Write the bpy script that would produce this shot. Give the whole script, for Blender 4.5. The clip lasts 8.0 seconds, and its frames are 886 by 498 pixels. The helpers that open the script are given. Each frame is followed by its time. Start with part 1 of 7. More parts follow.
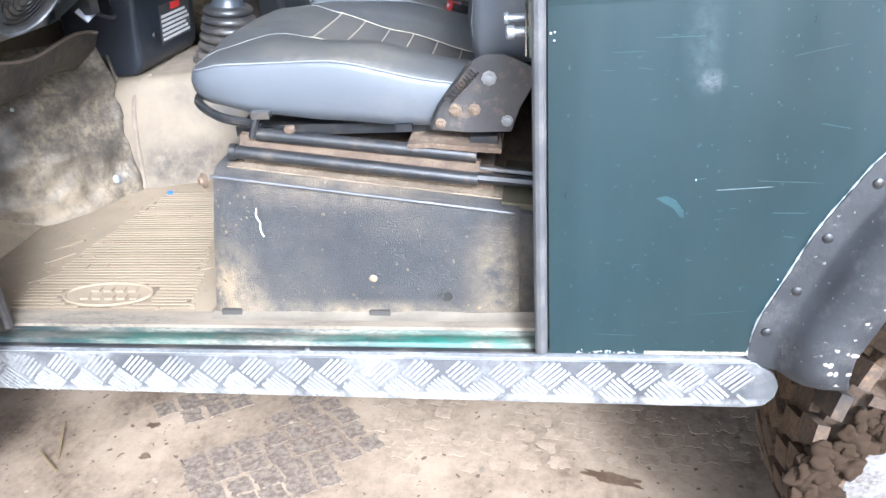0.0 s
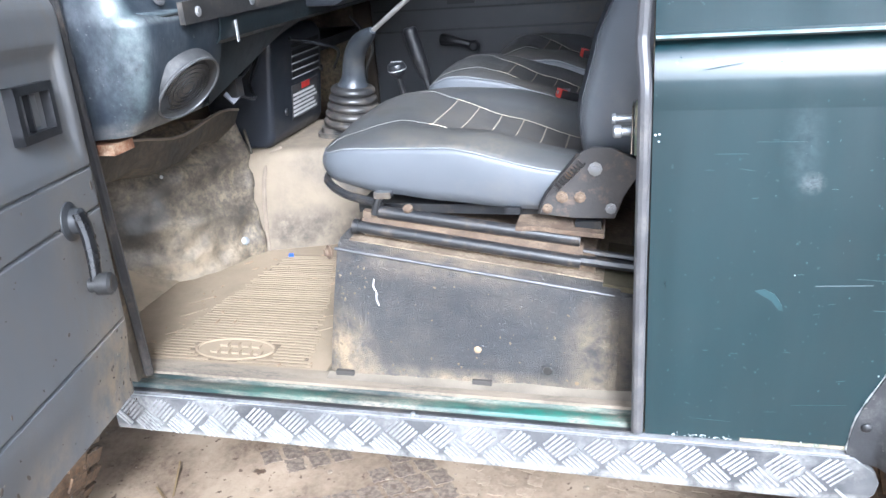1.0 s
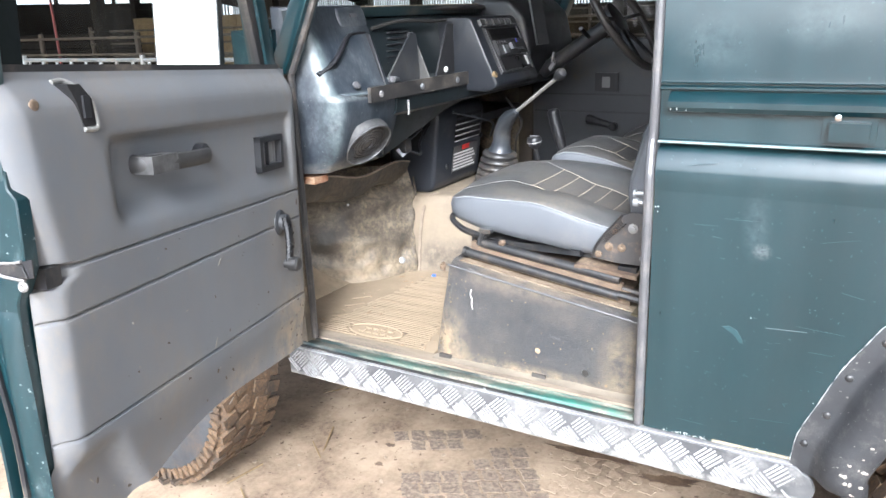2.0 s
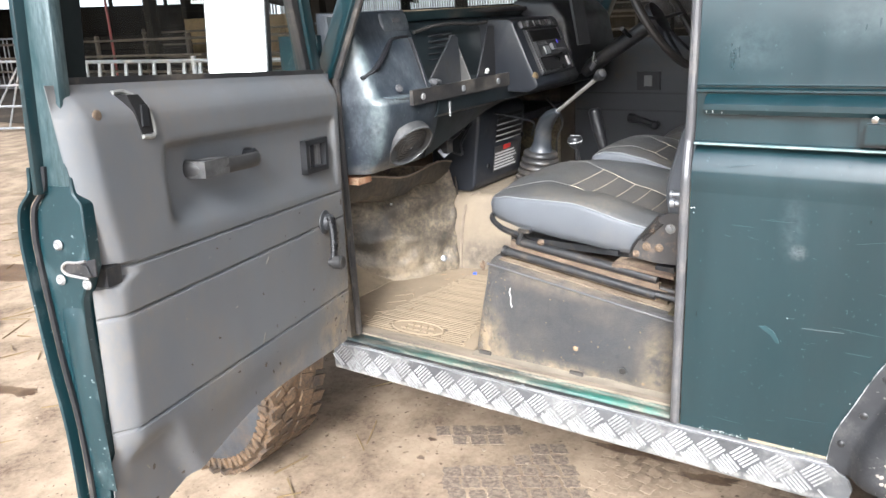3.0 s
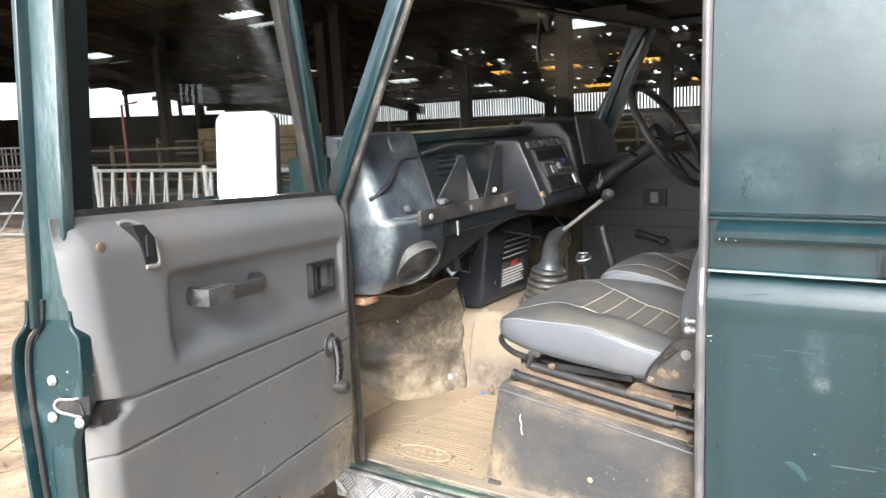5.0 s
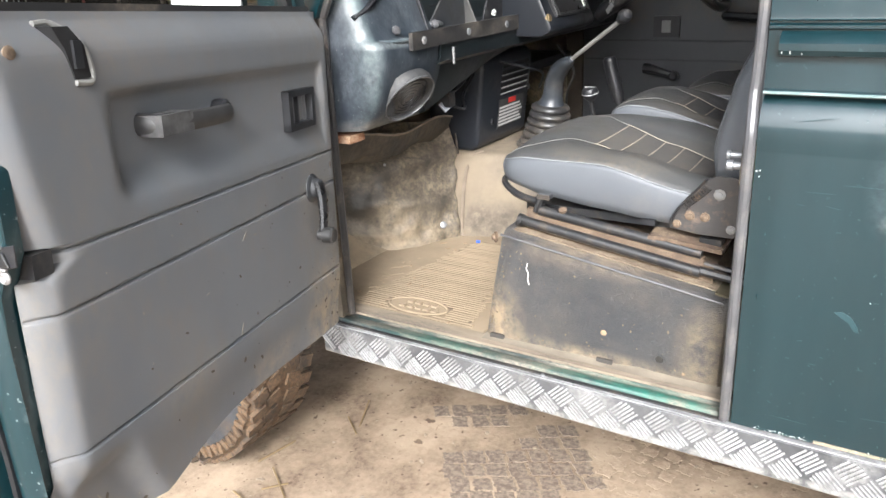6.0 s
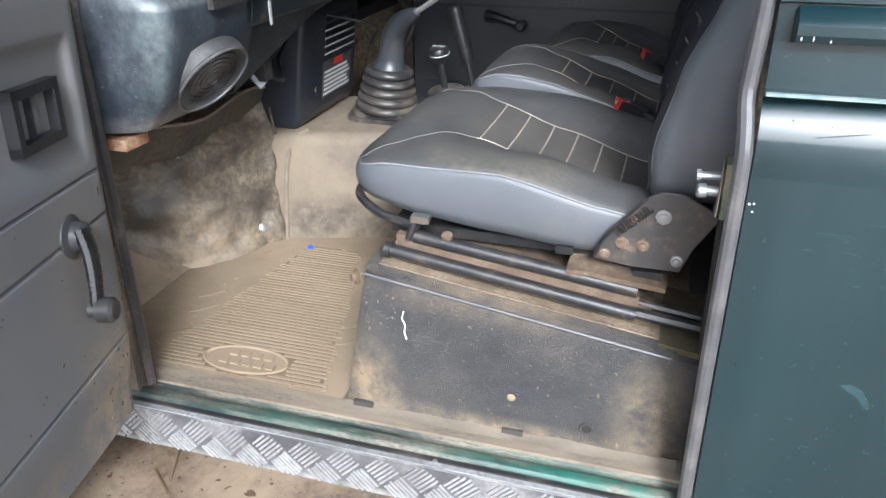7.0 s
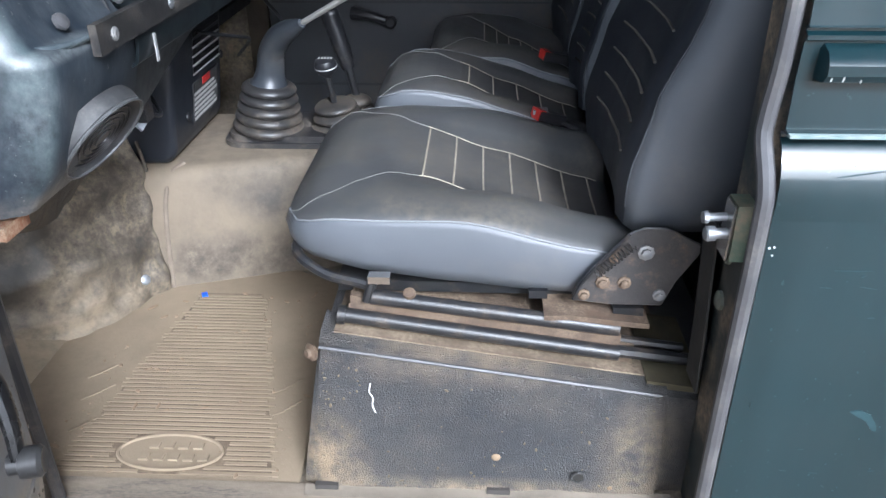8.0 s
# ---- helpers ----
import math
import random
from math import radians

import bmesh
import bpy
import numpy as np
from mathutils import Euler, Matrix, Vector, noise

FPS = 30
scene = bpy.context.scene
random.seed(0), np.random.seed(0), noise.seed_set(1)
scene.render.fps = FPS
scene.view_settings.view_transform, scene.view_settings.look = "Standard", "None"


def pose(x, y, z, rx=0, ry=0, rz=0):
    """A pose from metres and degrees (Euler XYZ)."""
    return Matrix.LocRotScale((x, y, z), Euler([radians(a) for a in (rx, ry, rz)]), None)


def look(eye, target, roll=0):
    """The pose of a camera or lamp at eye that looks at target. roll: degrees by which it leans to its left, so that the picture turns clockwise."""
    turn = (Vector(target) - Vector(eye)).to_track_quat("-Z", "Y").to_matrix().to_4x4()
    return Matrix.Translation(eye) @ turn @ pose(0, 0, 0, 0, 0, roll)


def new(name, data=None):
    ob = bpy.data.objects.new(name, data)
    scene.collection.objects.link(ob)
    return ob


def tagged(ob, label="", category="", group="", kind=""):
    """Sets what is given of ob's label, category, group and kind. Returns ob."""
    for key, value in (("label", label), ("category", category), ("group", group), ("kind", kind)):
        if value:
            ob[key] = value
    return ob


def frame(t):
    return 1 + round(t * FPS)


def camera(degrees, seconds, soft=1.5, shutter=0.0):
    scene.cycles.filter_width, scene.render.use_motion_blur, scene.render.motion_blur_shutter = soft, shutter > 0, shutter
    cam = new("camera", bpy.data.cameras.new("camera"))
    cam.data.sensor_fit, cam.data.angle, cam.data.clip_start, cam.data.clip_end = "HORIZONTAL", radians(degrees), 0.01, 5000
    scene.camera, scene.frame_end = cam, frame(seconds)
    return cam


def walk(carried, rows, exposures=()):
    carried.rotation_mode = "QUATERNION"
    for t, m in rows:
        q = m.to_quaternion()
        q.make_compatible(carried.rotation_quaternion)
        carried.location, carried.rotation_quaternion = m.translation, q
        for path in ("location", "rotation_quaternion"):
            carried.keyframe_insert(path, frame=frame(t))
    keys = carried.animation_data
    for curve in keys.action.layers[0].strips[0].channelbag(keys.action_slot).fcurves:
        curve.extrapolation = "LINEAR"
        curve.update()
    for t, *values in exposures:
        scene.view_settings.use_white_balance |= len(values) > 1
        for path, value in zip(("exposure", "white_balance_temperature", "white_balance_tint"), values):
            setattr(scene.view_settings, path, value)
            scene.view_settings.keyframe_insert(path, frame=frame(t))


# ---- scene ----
cam = camera(59.6, 8.0)
PATH = [
    (0, (0.014, -0.971, 1.321), (-0.261, 0.79, 0.415), -4.3),
    (0.3, (-0.007, -0.982, 1.329), (-0.322, 0.805, 0.491), -8.4),
    (0.5, (-0.01, -0.977, 1.347), (-0.325, 0.818, 0.524), -7.9),
    (1, (0.013, -1.037, 1.385), (-0.505, 0.742, 0.632), -4.7),
    (1.5, (0.23, -1.292, 1.438), (-0.673, 0.418, 0.928), -1.9),
    (1.7, (0.337, -1.392, 1.475), (-0.601, 0.285, 0.921), -1.9),
    (2.8, (0.446, -1.471, 1.5), (-0.645, 0.097, 0.907), -3.0),
    (3, (0.436, -1.469, 1.508), (-0.646, 0.105, 0.918), -3.0),
    (3.5, (0.434, -1.464, 1.533), (-0.681, 0.139, 1.099), -3.5),
    (4, (0.422, -1.46, 1.573), (-0.725, 0.17, 1.406), -3.9),
    (4.5, (0.418, -1.461, 1.59), (-0.716, 0.187, 1.604), -3.7),
    (5, (0.406, -1.434, 1.542), (-0.711, 0.192, 1.213), -2.8),
    (5.2, (0.397, -1.42, 1.518), (-0.709, 0.179, 1.049), -2.5),
    (6.3, (0.148, -1.201, 1.45), (-0.824, 0.388, 0.722), -1.8),
    (6.5, (0.072, -1.131, 1.449), (-0.806, 0.508, 0.711), -1.4),
    (7, (-0.077, -0.879, 1.46), (-0.609, 0.837, 0.583), -0.4),
    (7.5, (-0.213, -0.766, 1.509), (-0.462, 0.975, 0.556), 0.8),
    (8, (-0.301, -0.751, 1.516), (-0.386, 1.006, 0.565), -0.3),
]
walk(cam, [(t, look(eye, target, roll)) for t, eye, target, roll in PATH], [(0, 2.68, 5350, 10), (1.0, 2.56, 5400, 10), (1.7, 2.70, 5700, 10), (3, 2.44, 6050, 10), (4.5, 2.52, 6100, 10), (5.1, 2.60, 6350, 10), (6.3, 2.20, 6100, 10), (7, 1.99, 5800, 10), (8, 1.90, 5450, 10)])

# ---- world and light ----
world = bpy.data.worlds.new("world")
scene.world = world
world.use_nodes = True
wn = world.node_tree.nodes
sky = wn.new("ShaderNodeTexSky")
sky.sky_type, sky.sun_disc = "NISHITA", False
sky.sun_elevation, sky.sun_rotation = radians(34), radians(156)
sky.air_density, sky.dust_density, sky.ozone_density = 1.0, 4.0, 1.0
wn["Background"].inputs["Strength"].default_value = 0.12
haze = wn.new("ShaderNodeHueSaturation")
haze.inputs["Saturation"].default_value = 0.38
world.node_tree.links.new(sky.outputs[0], haze.inputs["Color"])
world.node_tree.links.new(haze.outputs[0], wn["Background"].inputs["Color"])
sun = new("sun", bpy.data.lights.new("sun", "SUN"))
sun.data.energy, sun.data.angle, sun.data.color = 1.5, radians(15), (1.0, 0.985, 0.965)
sun.matrix_world = look((4.4, -10, 7.4), (0, 0, 0))

# ---- mesh helpers ----
def finish(bm, name, material, smooth=0.6):
    bmesh.ops.recalc_face_normals(bm, faces=bm.faces)
    for f in bm.faces:
        f.smooth = True
    for e in bm.edges:
        if len(e.link_faces) == 2:
            e.smooth = e.calc_face_angle(0) < smooth
    me = bpy.data.meshes.new(name)
    bm.to_mesh(me)
    bm.free()
    for m in (material if isinstance(material, (list, tuple)) else [material]):
        me.materials.append(m)
    return me


def part(name, bm, material, parent, label="", kind="", smooth=0.6):
    """One mesh object under a thing or a part; meshes are given in world metres."""
    ob = new(name, finish(bm, name, material, smooth))
    ob.parent = parent
    m = parent.matrix_basis if parent.parent is None else Matrix.Identity(4)
    ob.matrix_parent_inverse = m.inverted()
    return tagged(ob, label=label, kind=kind)


def thing(name, place, label, category, group="", kind=""):
    ob = new(name)
    ob.empty_display_size = 0.1
    ob.matrix_basis = Matrix.Translation(place)
    return tagged(ob, label, category, group, kind)


def solid(name, bm, material, label, category, group="", kind="", smooth=0.6):
    return tagged(new(name, finish(bm, name, material, smooth)), label, category, group, kind)


def bevel(bm, width, segs=2, angle=0.5, edges=None):
    es = edges if edges is not None else [e for e in bm.edges if len(e.link_faces) == 2 and e.calc_face_angle(0) > angle]
    if es and width > 0:
        bmesh.ops.bevel(bm, geom=es, offset=width, segments=segs, affect="EDGES", profile=0.5, clamp_overlap=True)
    return bm


def box(x0, x1, y0, y1, z0, z1, bev=0.0, segs=2, bm=None):
    own = bm is None
    b = bmesh.new()
    v = [b.verts.new((x, y, z)) for x in (x0, x1) for y in (y0, y1) for z in (z0, z1)]
    for q in ((0, 1, 3, 2), (4, 6, 7, 5), (0, 4, 5, 1), (2, 3, 7, 6), (0, 2, 6, 4), (1, 5, 7, 3)):
        b.faces.new([v[i] for i in q])
    bevel(b, bev, segs)
    return b if own else join(bm, b)


def join(a, b, m=None):
    if m is not None:
        bmesh.ops.transform(b, matrix=m, verts=b.verts)
    me = bpy.data.meshes.new("tmp")
    b.to_mesh(me)
    a.from_mesh(me)
    b.free()
    bpy.data.meshes.remove(me)
    return a


def moved(b, m):
    bmesh.ops.transform(b, matrix=m, verts=b.verts)
    return b


def prism(poly, axis, a, c, bev=0.0, segs=2):
    """A flat outline, pulled along an axis from a to c. Outline in the two other axes, in x, y, z order."""
    b = bmesh.new()
    def at(p, h):
        q = list(p)
        q.insert("xyz".index(axis), h)
        return q
    lo = [b.verts.new(at(p, a)) for p in poly]
    hi = [b.verts.new(at(p, c)) for p in poly]
    n = len(poly)
    b.faces.new(lo)
    b.faces.new(hi[::-1])
    for i in range(n):
        b.faces.new((lo[i], lo[(i + 1) % n], hi[(i + 1) % n], hi[i]))
    bmesh.ops.recalc_face_normals(b, faces=b.faces)
    bevel(b, bev, segs)
    return b


def loft(rings, closed=True, caps=True):
    """Skin through rings of points; closed: each ring is a loop."""
    b = bmesh.new()
    vs = [[b.verts.new(p) for p in r] for r in rings]
    n = len(rings[0])
    for r0, r1 in zip(vs, vs[1:]):
        for i in range(n if closed else n - 1):
            j = (i + 1) % n
            b.faces.new((r0[i], r0[j], r1[j], r1[i]))
    if caps and closed:
        b.faces.new(vs[0][::-1])
        b.faces.new(vs[-1])
    return b


def thick(b, d):
    """Give an open skin a thickness."""
    bmesh.ops.recalc_face_normals(b, faces=b.faces)
    bmesh.ops.solidify(b, geom=b.faces[:], thickness=d)
    return b


def spline(pts, n):
    """A smooth line through the points, n steps from each to the next."""
    p = [Vector(q) for q in pts]
    p = [2 * p[0] - p[1]] + p + [2 * p[-1] - p[-2]]
    out = []
    for i in range(1, len(p) - 2):
        for k in range(n):
            t = k / n
            a, b, c, d = p[i - 1], p[i], p[i + 1], p[i + 2]
            out.append(0.5 * (2 * b + (c - a) * t + (2 * a - 5 * b + 4 * c - d) * t * t + (3 * b - a - 3 * c + d) * t ** 3))
    out.append(p[-2])
    return out


def tube(pts, r, seg=10, caps=True, flat=1.0, up=(0, 0, 1)):
    """A round bar along points; r: a number or one for each point; flat: squash across the up direction."""
    pts = [Vector(p) for p in pts]
    rs = r if isinstance(r, (list, tuple)) else [r] * len(pts)
    rings = []
    u = Vector(up)
    for i, p in enumerate(pts):
        d = (pts[min(i + 1, len(pts) - 1)] - pts[max(i - 1, 0)]).normalized()
        if abs(d.dot(u)) > 0.98:
            u = Vector((1, 0, 0)) if abs(d.x) < 0.9 else Vector((0, 1, 0))
        s = d.cross(u).normalized()
        w = s.cross(d).normalized()
        u = w
        rings.append([p + rs[i] * (s * math.cos(2 * math.pi * k / seg) + w * flat * math.sin(2 * math.pi * k / seg)) for k in range(seg)])
    return loft(rings, True, caps)


def disc(c, axis, r, h, seg=16, bev=0.0, r2=None):
    """A round plate or cone from c along the axis, h long."""
    ax = Vector(axis).normalized()
    q = ax.to_track_quat("Z", "Y").to_matrix()
    r2 = r if r2 is None else r2
    ring = lambda rad, z: [Vector(c) + q @ Vector((rad * math.cos(2 * math.pi * k / seg), rad * math.sin(2 * math.pi * k / seg), z)) for k in range(seg)]
    b = loft([ring(r, 0), ring(r2, h)])
    bmesh.ops.recalc_face_normals(b, faces=b.faces)
    return bevel(b, bev)


def lathe(c, axis, prof, seg=20):
    """A turned shape: (radius, height) pairs along the axis from c."""
    q = Vector(axis).normalized().to_track_quat("Z", "Y").to_matrix()
    rings = [[Vector(c) + q @ Vector((rad * math.cos(2 * math.pi * k / seg), rad * math.sin(2 * math.pi * k / seg), z)) for k in range(seg)] for rad, z in prof]
    return loft(rings)


def lerp(a, b, t):
    return a + (b - a) * t


def ease(a, b, v):
    t = min(1, max(0, (v - a) / (b - a)))
    return t * t * (3 - 2 * t)



# ---- materials ----
def mat(name, c1, c2=None, rough=0.5, metal=0.0, scale=6.0, dirt=None, dirt_amount=0.0, dirt_scale=3.0, grain=0.0, grain_scale=300.0,
        grain_kind="noise", coat=0.0, stretch=(1, 1, 1), speck=None, speck_scale=60.0, speck_amount=0.0, dirt_rough=0.9, rough_var=0.12, random_tone=0.0, bump2=0.0, sharp=0.18, coat_rough=0.12, fine_range=(0.3, 0.62), stains=(), gloss=0.5):
    """A painted or bare surface: two tones, dust in patches, specks, fine relief."""
    m = bpy.data.materials.new(name)
    m.use_nodes = True
    t = m.node_tree
    n, l = t.nodes, t.links
    bs = n["Principled BSDF"]
    bs.inputs["Specular IOR Level"].default_value = gloss
    co = n.new("ShaderNodeTexCoord")
    mp = n.new("ShaderNodeMapping")
    mp.inputs["Scale"].default_value = stretch
    l.new(co.outputs["Object"], mp.inputs["Vector"])
    vec = mp.outputs["Vector"]

    def noise_tex(s, detail=5.0, rgh=0.6, v=None):
        x = n.new("ShaderNodeTexNoise")
        x.inputs["Scale"].default_value, x.inputs["Detail"].default_value, x.inputs["Roughness"].default_value = s, detail, rgh
        l.new(v or vec, x.inputs["Vector"])
        return x.outputs["Fac"]

    def ramp(src, lo, hi):
        x = n.new("ShaderNodeMapRange")
        x.inputs["From Min"].default_value, x.inputs["From Max"].default_value = lo, hi
        l.new(src, x.inputs["Value"])
        return x.outputs["Result"]

    def mix(fac, a, b):
        x = n.new("ShaderNodeMix")
        x.data_type = "RGBA"
        for sock, val in ((x.inputs[6], a), (x.inputs[7], b)):
            if isinstance(val, tuple):
                sock.default_value = (*val, 1)
            else:
                l.new(val, sock)
        if isinstance(fac, float):
            x.inputs[0].default_value = fac
        else:
            l.new(fac, x.inputs[0])
        return x.outputs[2]

    def mul(a, k):
        x = n.new("ShaderNodeMath")
        x.operation = "MULTIPLY"
        l.new(a, x.inputs[0])
        if isinstance(k, (int, float)):
            x.inputs[1].default_value = k
        else:
            l.new(k, x.inputs[1])
        return x.outputs[0]

    c2 = c2 or tuple(v * 0.75 for v in c1)
    col = mix(ramp(noise_tex(scale), 0.3, 0.7), c1, c2)
    rgh = n.new("ShaderNodeMapRange")
    rgh.inputs["To Min"].default_value, rgh.inputs["To Max"].default_value = rough - rough_var, rough + rough_var
    l.new(noise_tex(scale * 4.3, 4), rgh.inputs["Value"])
    rgh = rgh.outputs["Result"]
    if speck:
        s = ramp(noise_tex(speck_scale, 3, 0.5, co.outputs["Object"]), 0.66 - 0.1 * speck_amount, 0.70 - 0.1 * speck_amount)
        col = mix(s, col, speck)
    if dirt:
        big = ramp(noise_tex(dirt_scale, 9, 0.68), 0.62 - 0.34 * dirt_amount, 0.62 - 0.34 * dirt_amount + sharp)
        fine = ramp(noise_tex(dirt_scale * 14, 6, 0.7), *fine_range)
        fac = mul(big, fine)
        col = mix(fac, col, dirt)
        x = n.new("ShaderNodeMix")
        l.new(fac, x.inputs[0])
        l.new(rgh, x.inputs[2])
        x.inputs[3].default_value = dirt_rough
        rgh = x.outputs[0]
        if metal:
            y = n.new("ShaderNodeMapRange")
            y.inputs["To Min"].default_value, y.inputs["To Max"].default_value = metal, 0.0
            l.new(fac, y.inputs["Value"])
            l.new(y.outputs["Result"], bs.inputs["Metallic"])
    for place, reach, tone, most, fine_scale in stains:
        sm = n.new("ShaderNodeMapping")
        sm.inputs["Location"].default_value = tuple(-p / r for p, r in zip(place, reach))
        sm.inputs["Scale"].default_value = tuple(1 / r for r in reach)
        l.new(co.outputs["Object"], sm.inputs["Vector"])
        gr = n.new("ShaderNodeTexGradient")
        gr.gradient_type = "SPHERICAL"
        l.new(sm.outputs["Vector"], gr.inputs["Vector"])
        fac = mul(mul(ramp(gr.outputs["Fac"], 0.0, 0.7), ramp(noise_tex(fine_scale, 8, 0.72, co.outputs["Object"]), 0.36, 0.62)), most)
        col = mix(fac, col, tone)
    if random_tone:
        oi = n.new("ShaderNodeObjectInfo")
        hs = n.new("ShaderNodeHueSaturation")
        l.new(col, hs.inputs["Color"])
        l.new(ramp(oi.outputs["Random"], 0, 1), hs.inputs["Value"])
        rr = hs.inputs["Value"].links[0].from_node
        rr.inputs["To Min"].default_value, rr.inputs["To Max"].default_value = 1 - random_tone, 1 + random_tone
        col = hs.outputs["Color"]
    l.new(col, bs.inputs["Base Color"])
    l.new(rgh, bs.inputs["Roughness"])
    if not (dirt and metal):
        bs.inputs["Metallic"].default_value = metal
    if coat:
        bs.inputs["Coat Weight"].default_value, bs.inputs["Coat Roughness"].default_value = coat, coat_rough
    src = None
    if grain:
        if grain_kind == "leather":
            x = n.new("ShaderNodeTexVoronoi")
            x.feature = "DISTANCE_TO_EDGE"
            x.inputs["Scale"].default_value = grain_scale
            l.new(co.outputs["Object"], x.inputs["Vector"])
            src = ramp(x.outputs["Distance"], 0.0, 0.3)
        else:
            src = noise_tex(grain_scale, 4, 0.6, co.outputs["Object"])
        bp = n.new("ShaderNodeBump")
        bp.inputs["Strength"].default_value, bp.inputs["Distance"].default_value = grain, 0.002
        l.new(src, bp.inputs["Height"])
        if bump2:
            b2 = n.new("ShaderNodeBump")
            b2.inputs["Strength"].default_value, b2.inputs["Distance"].default_value = bump2, 0.02
            l.new(noise_tex(scale, 4), b2.inputs["Height"])
            l.new(b2.outputs[0], bp.inputs["Normal"])
        l.new(bp.outputs[0], bs.inputs["Normal"])
    return m


def glass_mat(name, tint=(1, 1, 1), rough=0.0, dust=0.03):
    """A thin pane: clear, mirrored at a slant, with a little dust."""
    m = bpy.data.materials.new(name)
    m.use_nodes = True
    n, l = m.node_tree.nodes, m.node_tree.links
    n.remove(n["Principled BSDF"])
    out = n["Material Output"]
    tr, gl, df = n.new("ShaderNodeBsdfTransparent"), n.new("ShaderNodeBsdfGlossy"), n.new("ShaderNodeBsdfDiffuse")
    tr.inputs["Color"].default_value = (*tint, 1)
    gl.inputs["Roughness"].default_value = rough
    df.inputs["Color"].default_value = (0.5, 0.48, 0.44, 1)
    lw, pw, ml = n.new("ShaderNodeLayerWeight"), n.new("ShaderNodeMath"), n.new("ShaderNodeMath")
    lw.inputs["Blend"].default_value = 0.5
    pw.operation, ml.operation = "POWER", "MULTIPLY_ADD"
    pw.inputs[1].default_value, ml.inputs[1].default_value, ml.inputs[2].default_value = 5.0, 0.9, 0.06
    l.new(lw.outputs["Facing"], pw.inputs[0])
    l.new(pw.outputs[0], ml.inputs[0])
    fr = ml
    a, b = n.new("ShaderNodeMixShader"), n.new("ShaderNodeMixShader")
    l.new(fr.outputs[0], a.inputs[0]), l.new(tr.outputs[0], a.inputs[1]), l.new(gl.outputs[0], a.inputs[2])
    nz = n.new("ShaderNodeTexNoise")
    nz.inputs["Scale"].default_value, nz.inputs["Detail"].default_value = 5.0, 8.0
    co = n.new("ShaderNodeTexCoord")
    l.new(co.outputs["Object"], nz.inputs["Vector"])
    mr = n.new("ShaderNodeMapRange")
    mr.inputs["From Min"].default_value, mr.inputs["From Max"].default_value, mr.inputs["To Max"].default_value = 0.4, 0.75, dust
    l.new(nz.outputs["Fac"], mr.inputs["Value"])
    l.new(mr.outputs[0], b.inputs[0]), l.new(a.outputs[0], b.inputs[1]), l.new(df.outputs[0], b.inputs[2])
    l.new(b.outputs[0], out.inputs["Surface"])
    return m


DUST = (0.33, 0.255, 0.175)
MUD = (0.33, 0.24, 0.15)
# The big pale patch at z 1.75 puts a sky reflection into the colour.
green = mat("green_paint", (0.0014, 0.0125, 0.0165), (0.0030, 0.0200, 0.0255), 0.34, 0.0, 2.0, dirt=(0.0085, 0.027, 0.033), dirt_amount=0.52, dirt_scale=1.8, grain=0.02, grain_scale=14, coat=0.7, coat_rough=0.10, sharp=0.3, dirt_rough=0.5, stretch=(2.4, 1, 0.6), rough_var=0.2, fine_range=(-0.1, 0.9), speck=(0.020, 0.040, 0.045), speck_scale=85, speck_amount=-0.35, stains=(((0.198, 0.0, 1.10), (0.030, 0.4, 0.075), (0.030, 0.052, 0.060), 0.6, 60), ((0.212, 0.0, 1.052), (0.020, 0.4, 0.018), (0.10, 0.115, 0.12), 0.6, 130), ((0.30, 0.03, 1.75), (0.34, 0.4, 0.20), (0.045, 0.068, 0.076), 0.7, 7), ((0.10, 0.02, 1.42), (0.08, 0.4, 0.06), (0.05, 0.07, 0.075), 0.5, 30), ((0.28, 0.02, 1.45), (0.09, 0.4, 0.05), (0.05, 0.07, 0.075), 0.5, 24)))
green_worn = mat("worn_green_paint", (0.010, 0.09, 0.075), (0.02, 0.05, 0.05), 0.4, 0.0, 8.0, dirt=DUST, dirt_amount=0.9, dirt_scale=9, grain=0.1)
dash_green = mat("scuffed_blue_black_metal", (0.010, 0.015, 0.022), (0.020, 0.027, 0.036), 0.42, 0.0, 3.0, dirt=(0.098, 0.110, 0.120), dirt_amount=0.50, dirt_scale=6.5, grain=0.12, grain_scale=60, sharp=0.3, dirt_rough=0.6, bump2=0.45, coat=0.06, coat_rough=0.2, stretch=(1, 1.4, 0.6), speck=(0.10, 0.10, 0.095), speck_scale=120, speck_amount=-0.3, stains=(((-0.84, 0.076, 1.24), (0.14, 0.020, 0.17), (0.14, 0.19, 0.19), 0.5, 22), ((-0.86, 0.080, 1.42), (0.14, 0.024, 0.12), (0.16, 0.21, 0.21), 0.45, 12), ((-0.87, 0.26, 1.48), (0.06, 0.09, 0.06), (0.13, 0.14, 0.145), 0.5, 25), ((-0.80, 0.14, 1.292), (0.06, 0.12, 0.012), (0.20, 0.22, 0.22), 0.7, 30), ((-0.84, 0.12, 1.112), (0.10, 0.14, 0.026), (0.13, 0.12, 0.105), 0.7, 40)))
dash_dark = mat("dark_dusty_dash", (0.005, 0.008, 0.010), (0.011, 0.015, 0.017), 0.34, 0.0, 5.0, dirt=(0.050, 0.045, 0.037), dirt_amount=0.36, dirt_scale=4.5, grain=0.15, grain_scale=120, sharp=0.35, coat=0.2, coat_rough=0.2)
white_paint = mat("white_roof_paint", (0.80, 0.80, 0.79), (0.74, 0.74, 0.72), 0.35, 0.0, 3.0, dirt=(0.5, 0.45, 0.38), dirt_amount=0.2, grain=0.03, grain_scale=30)
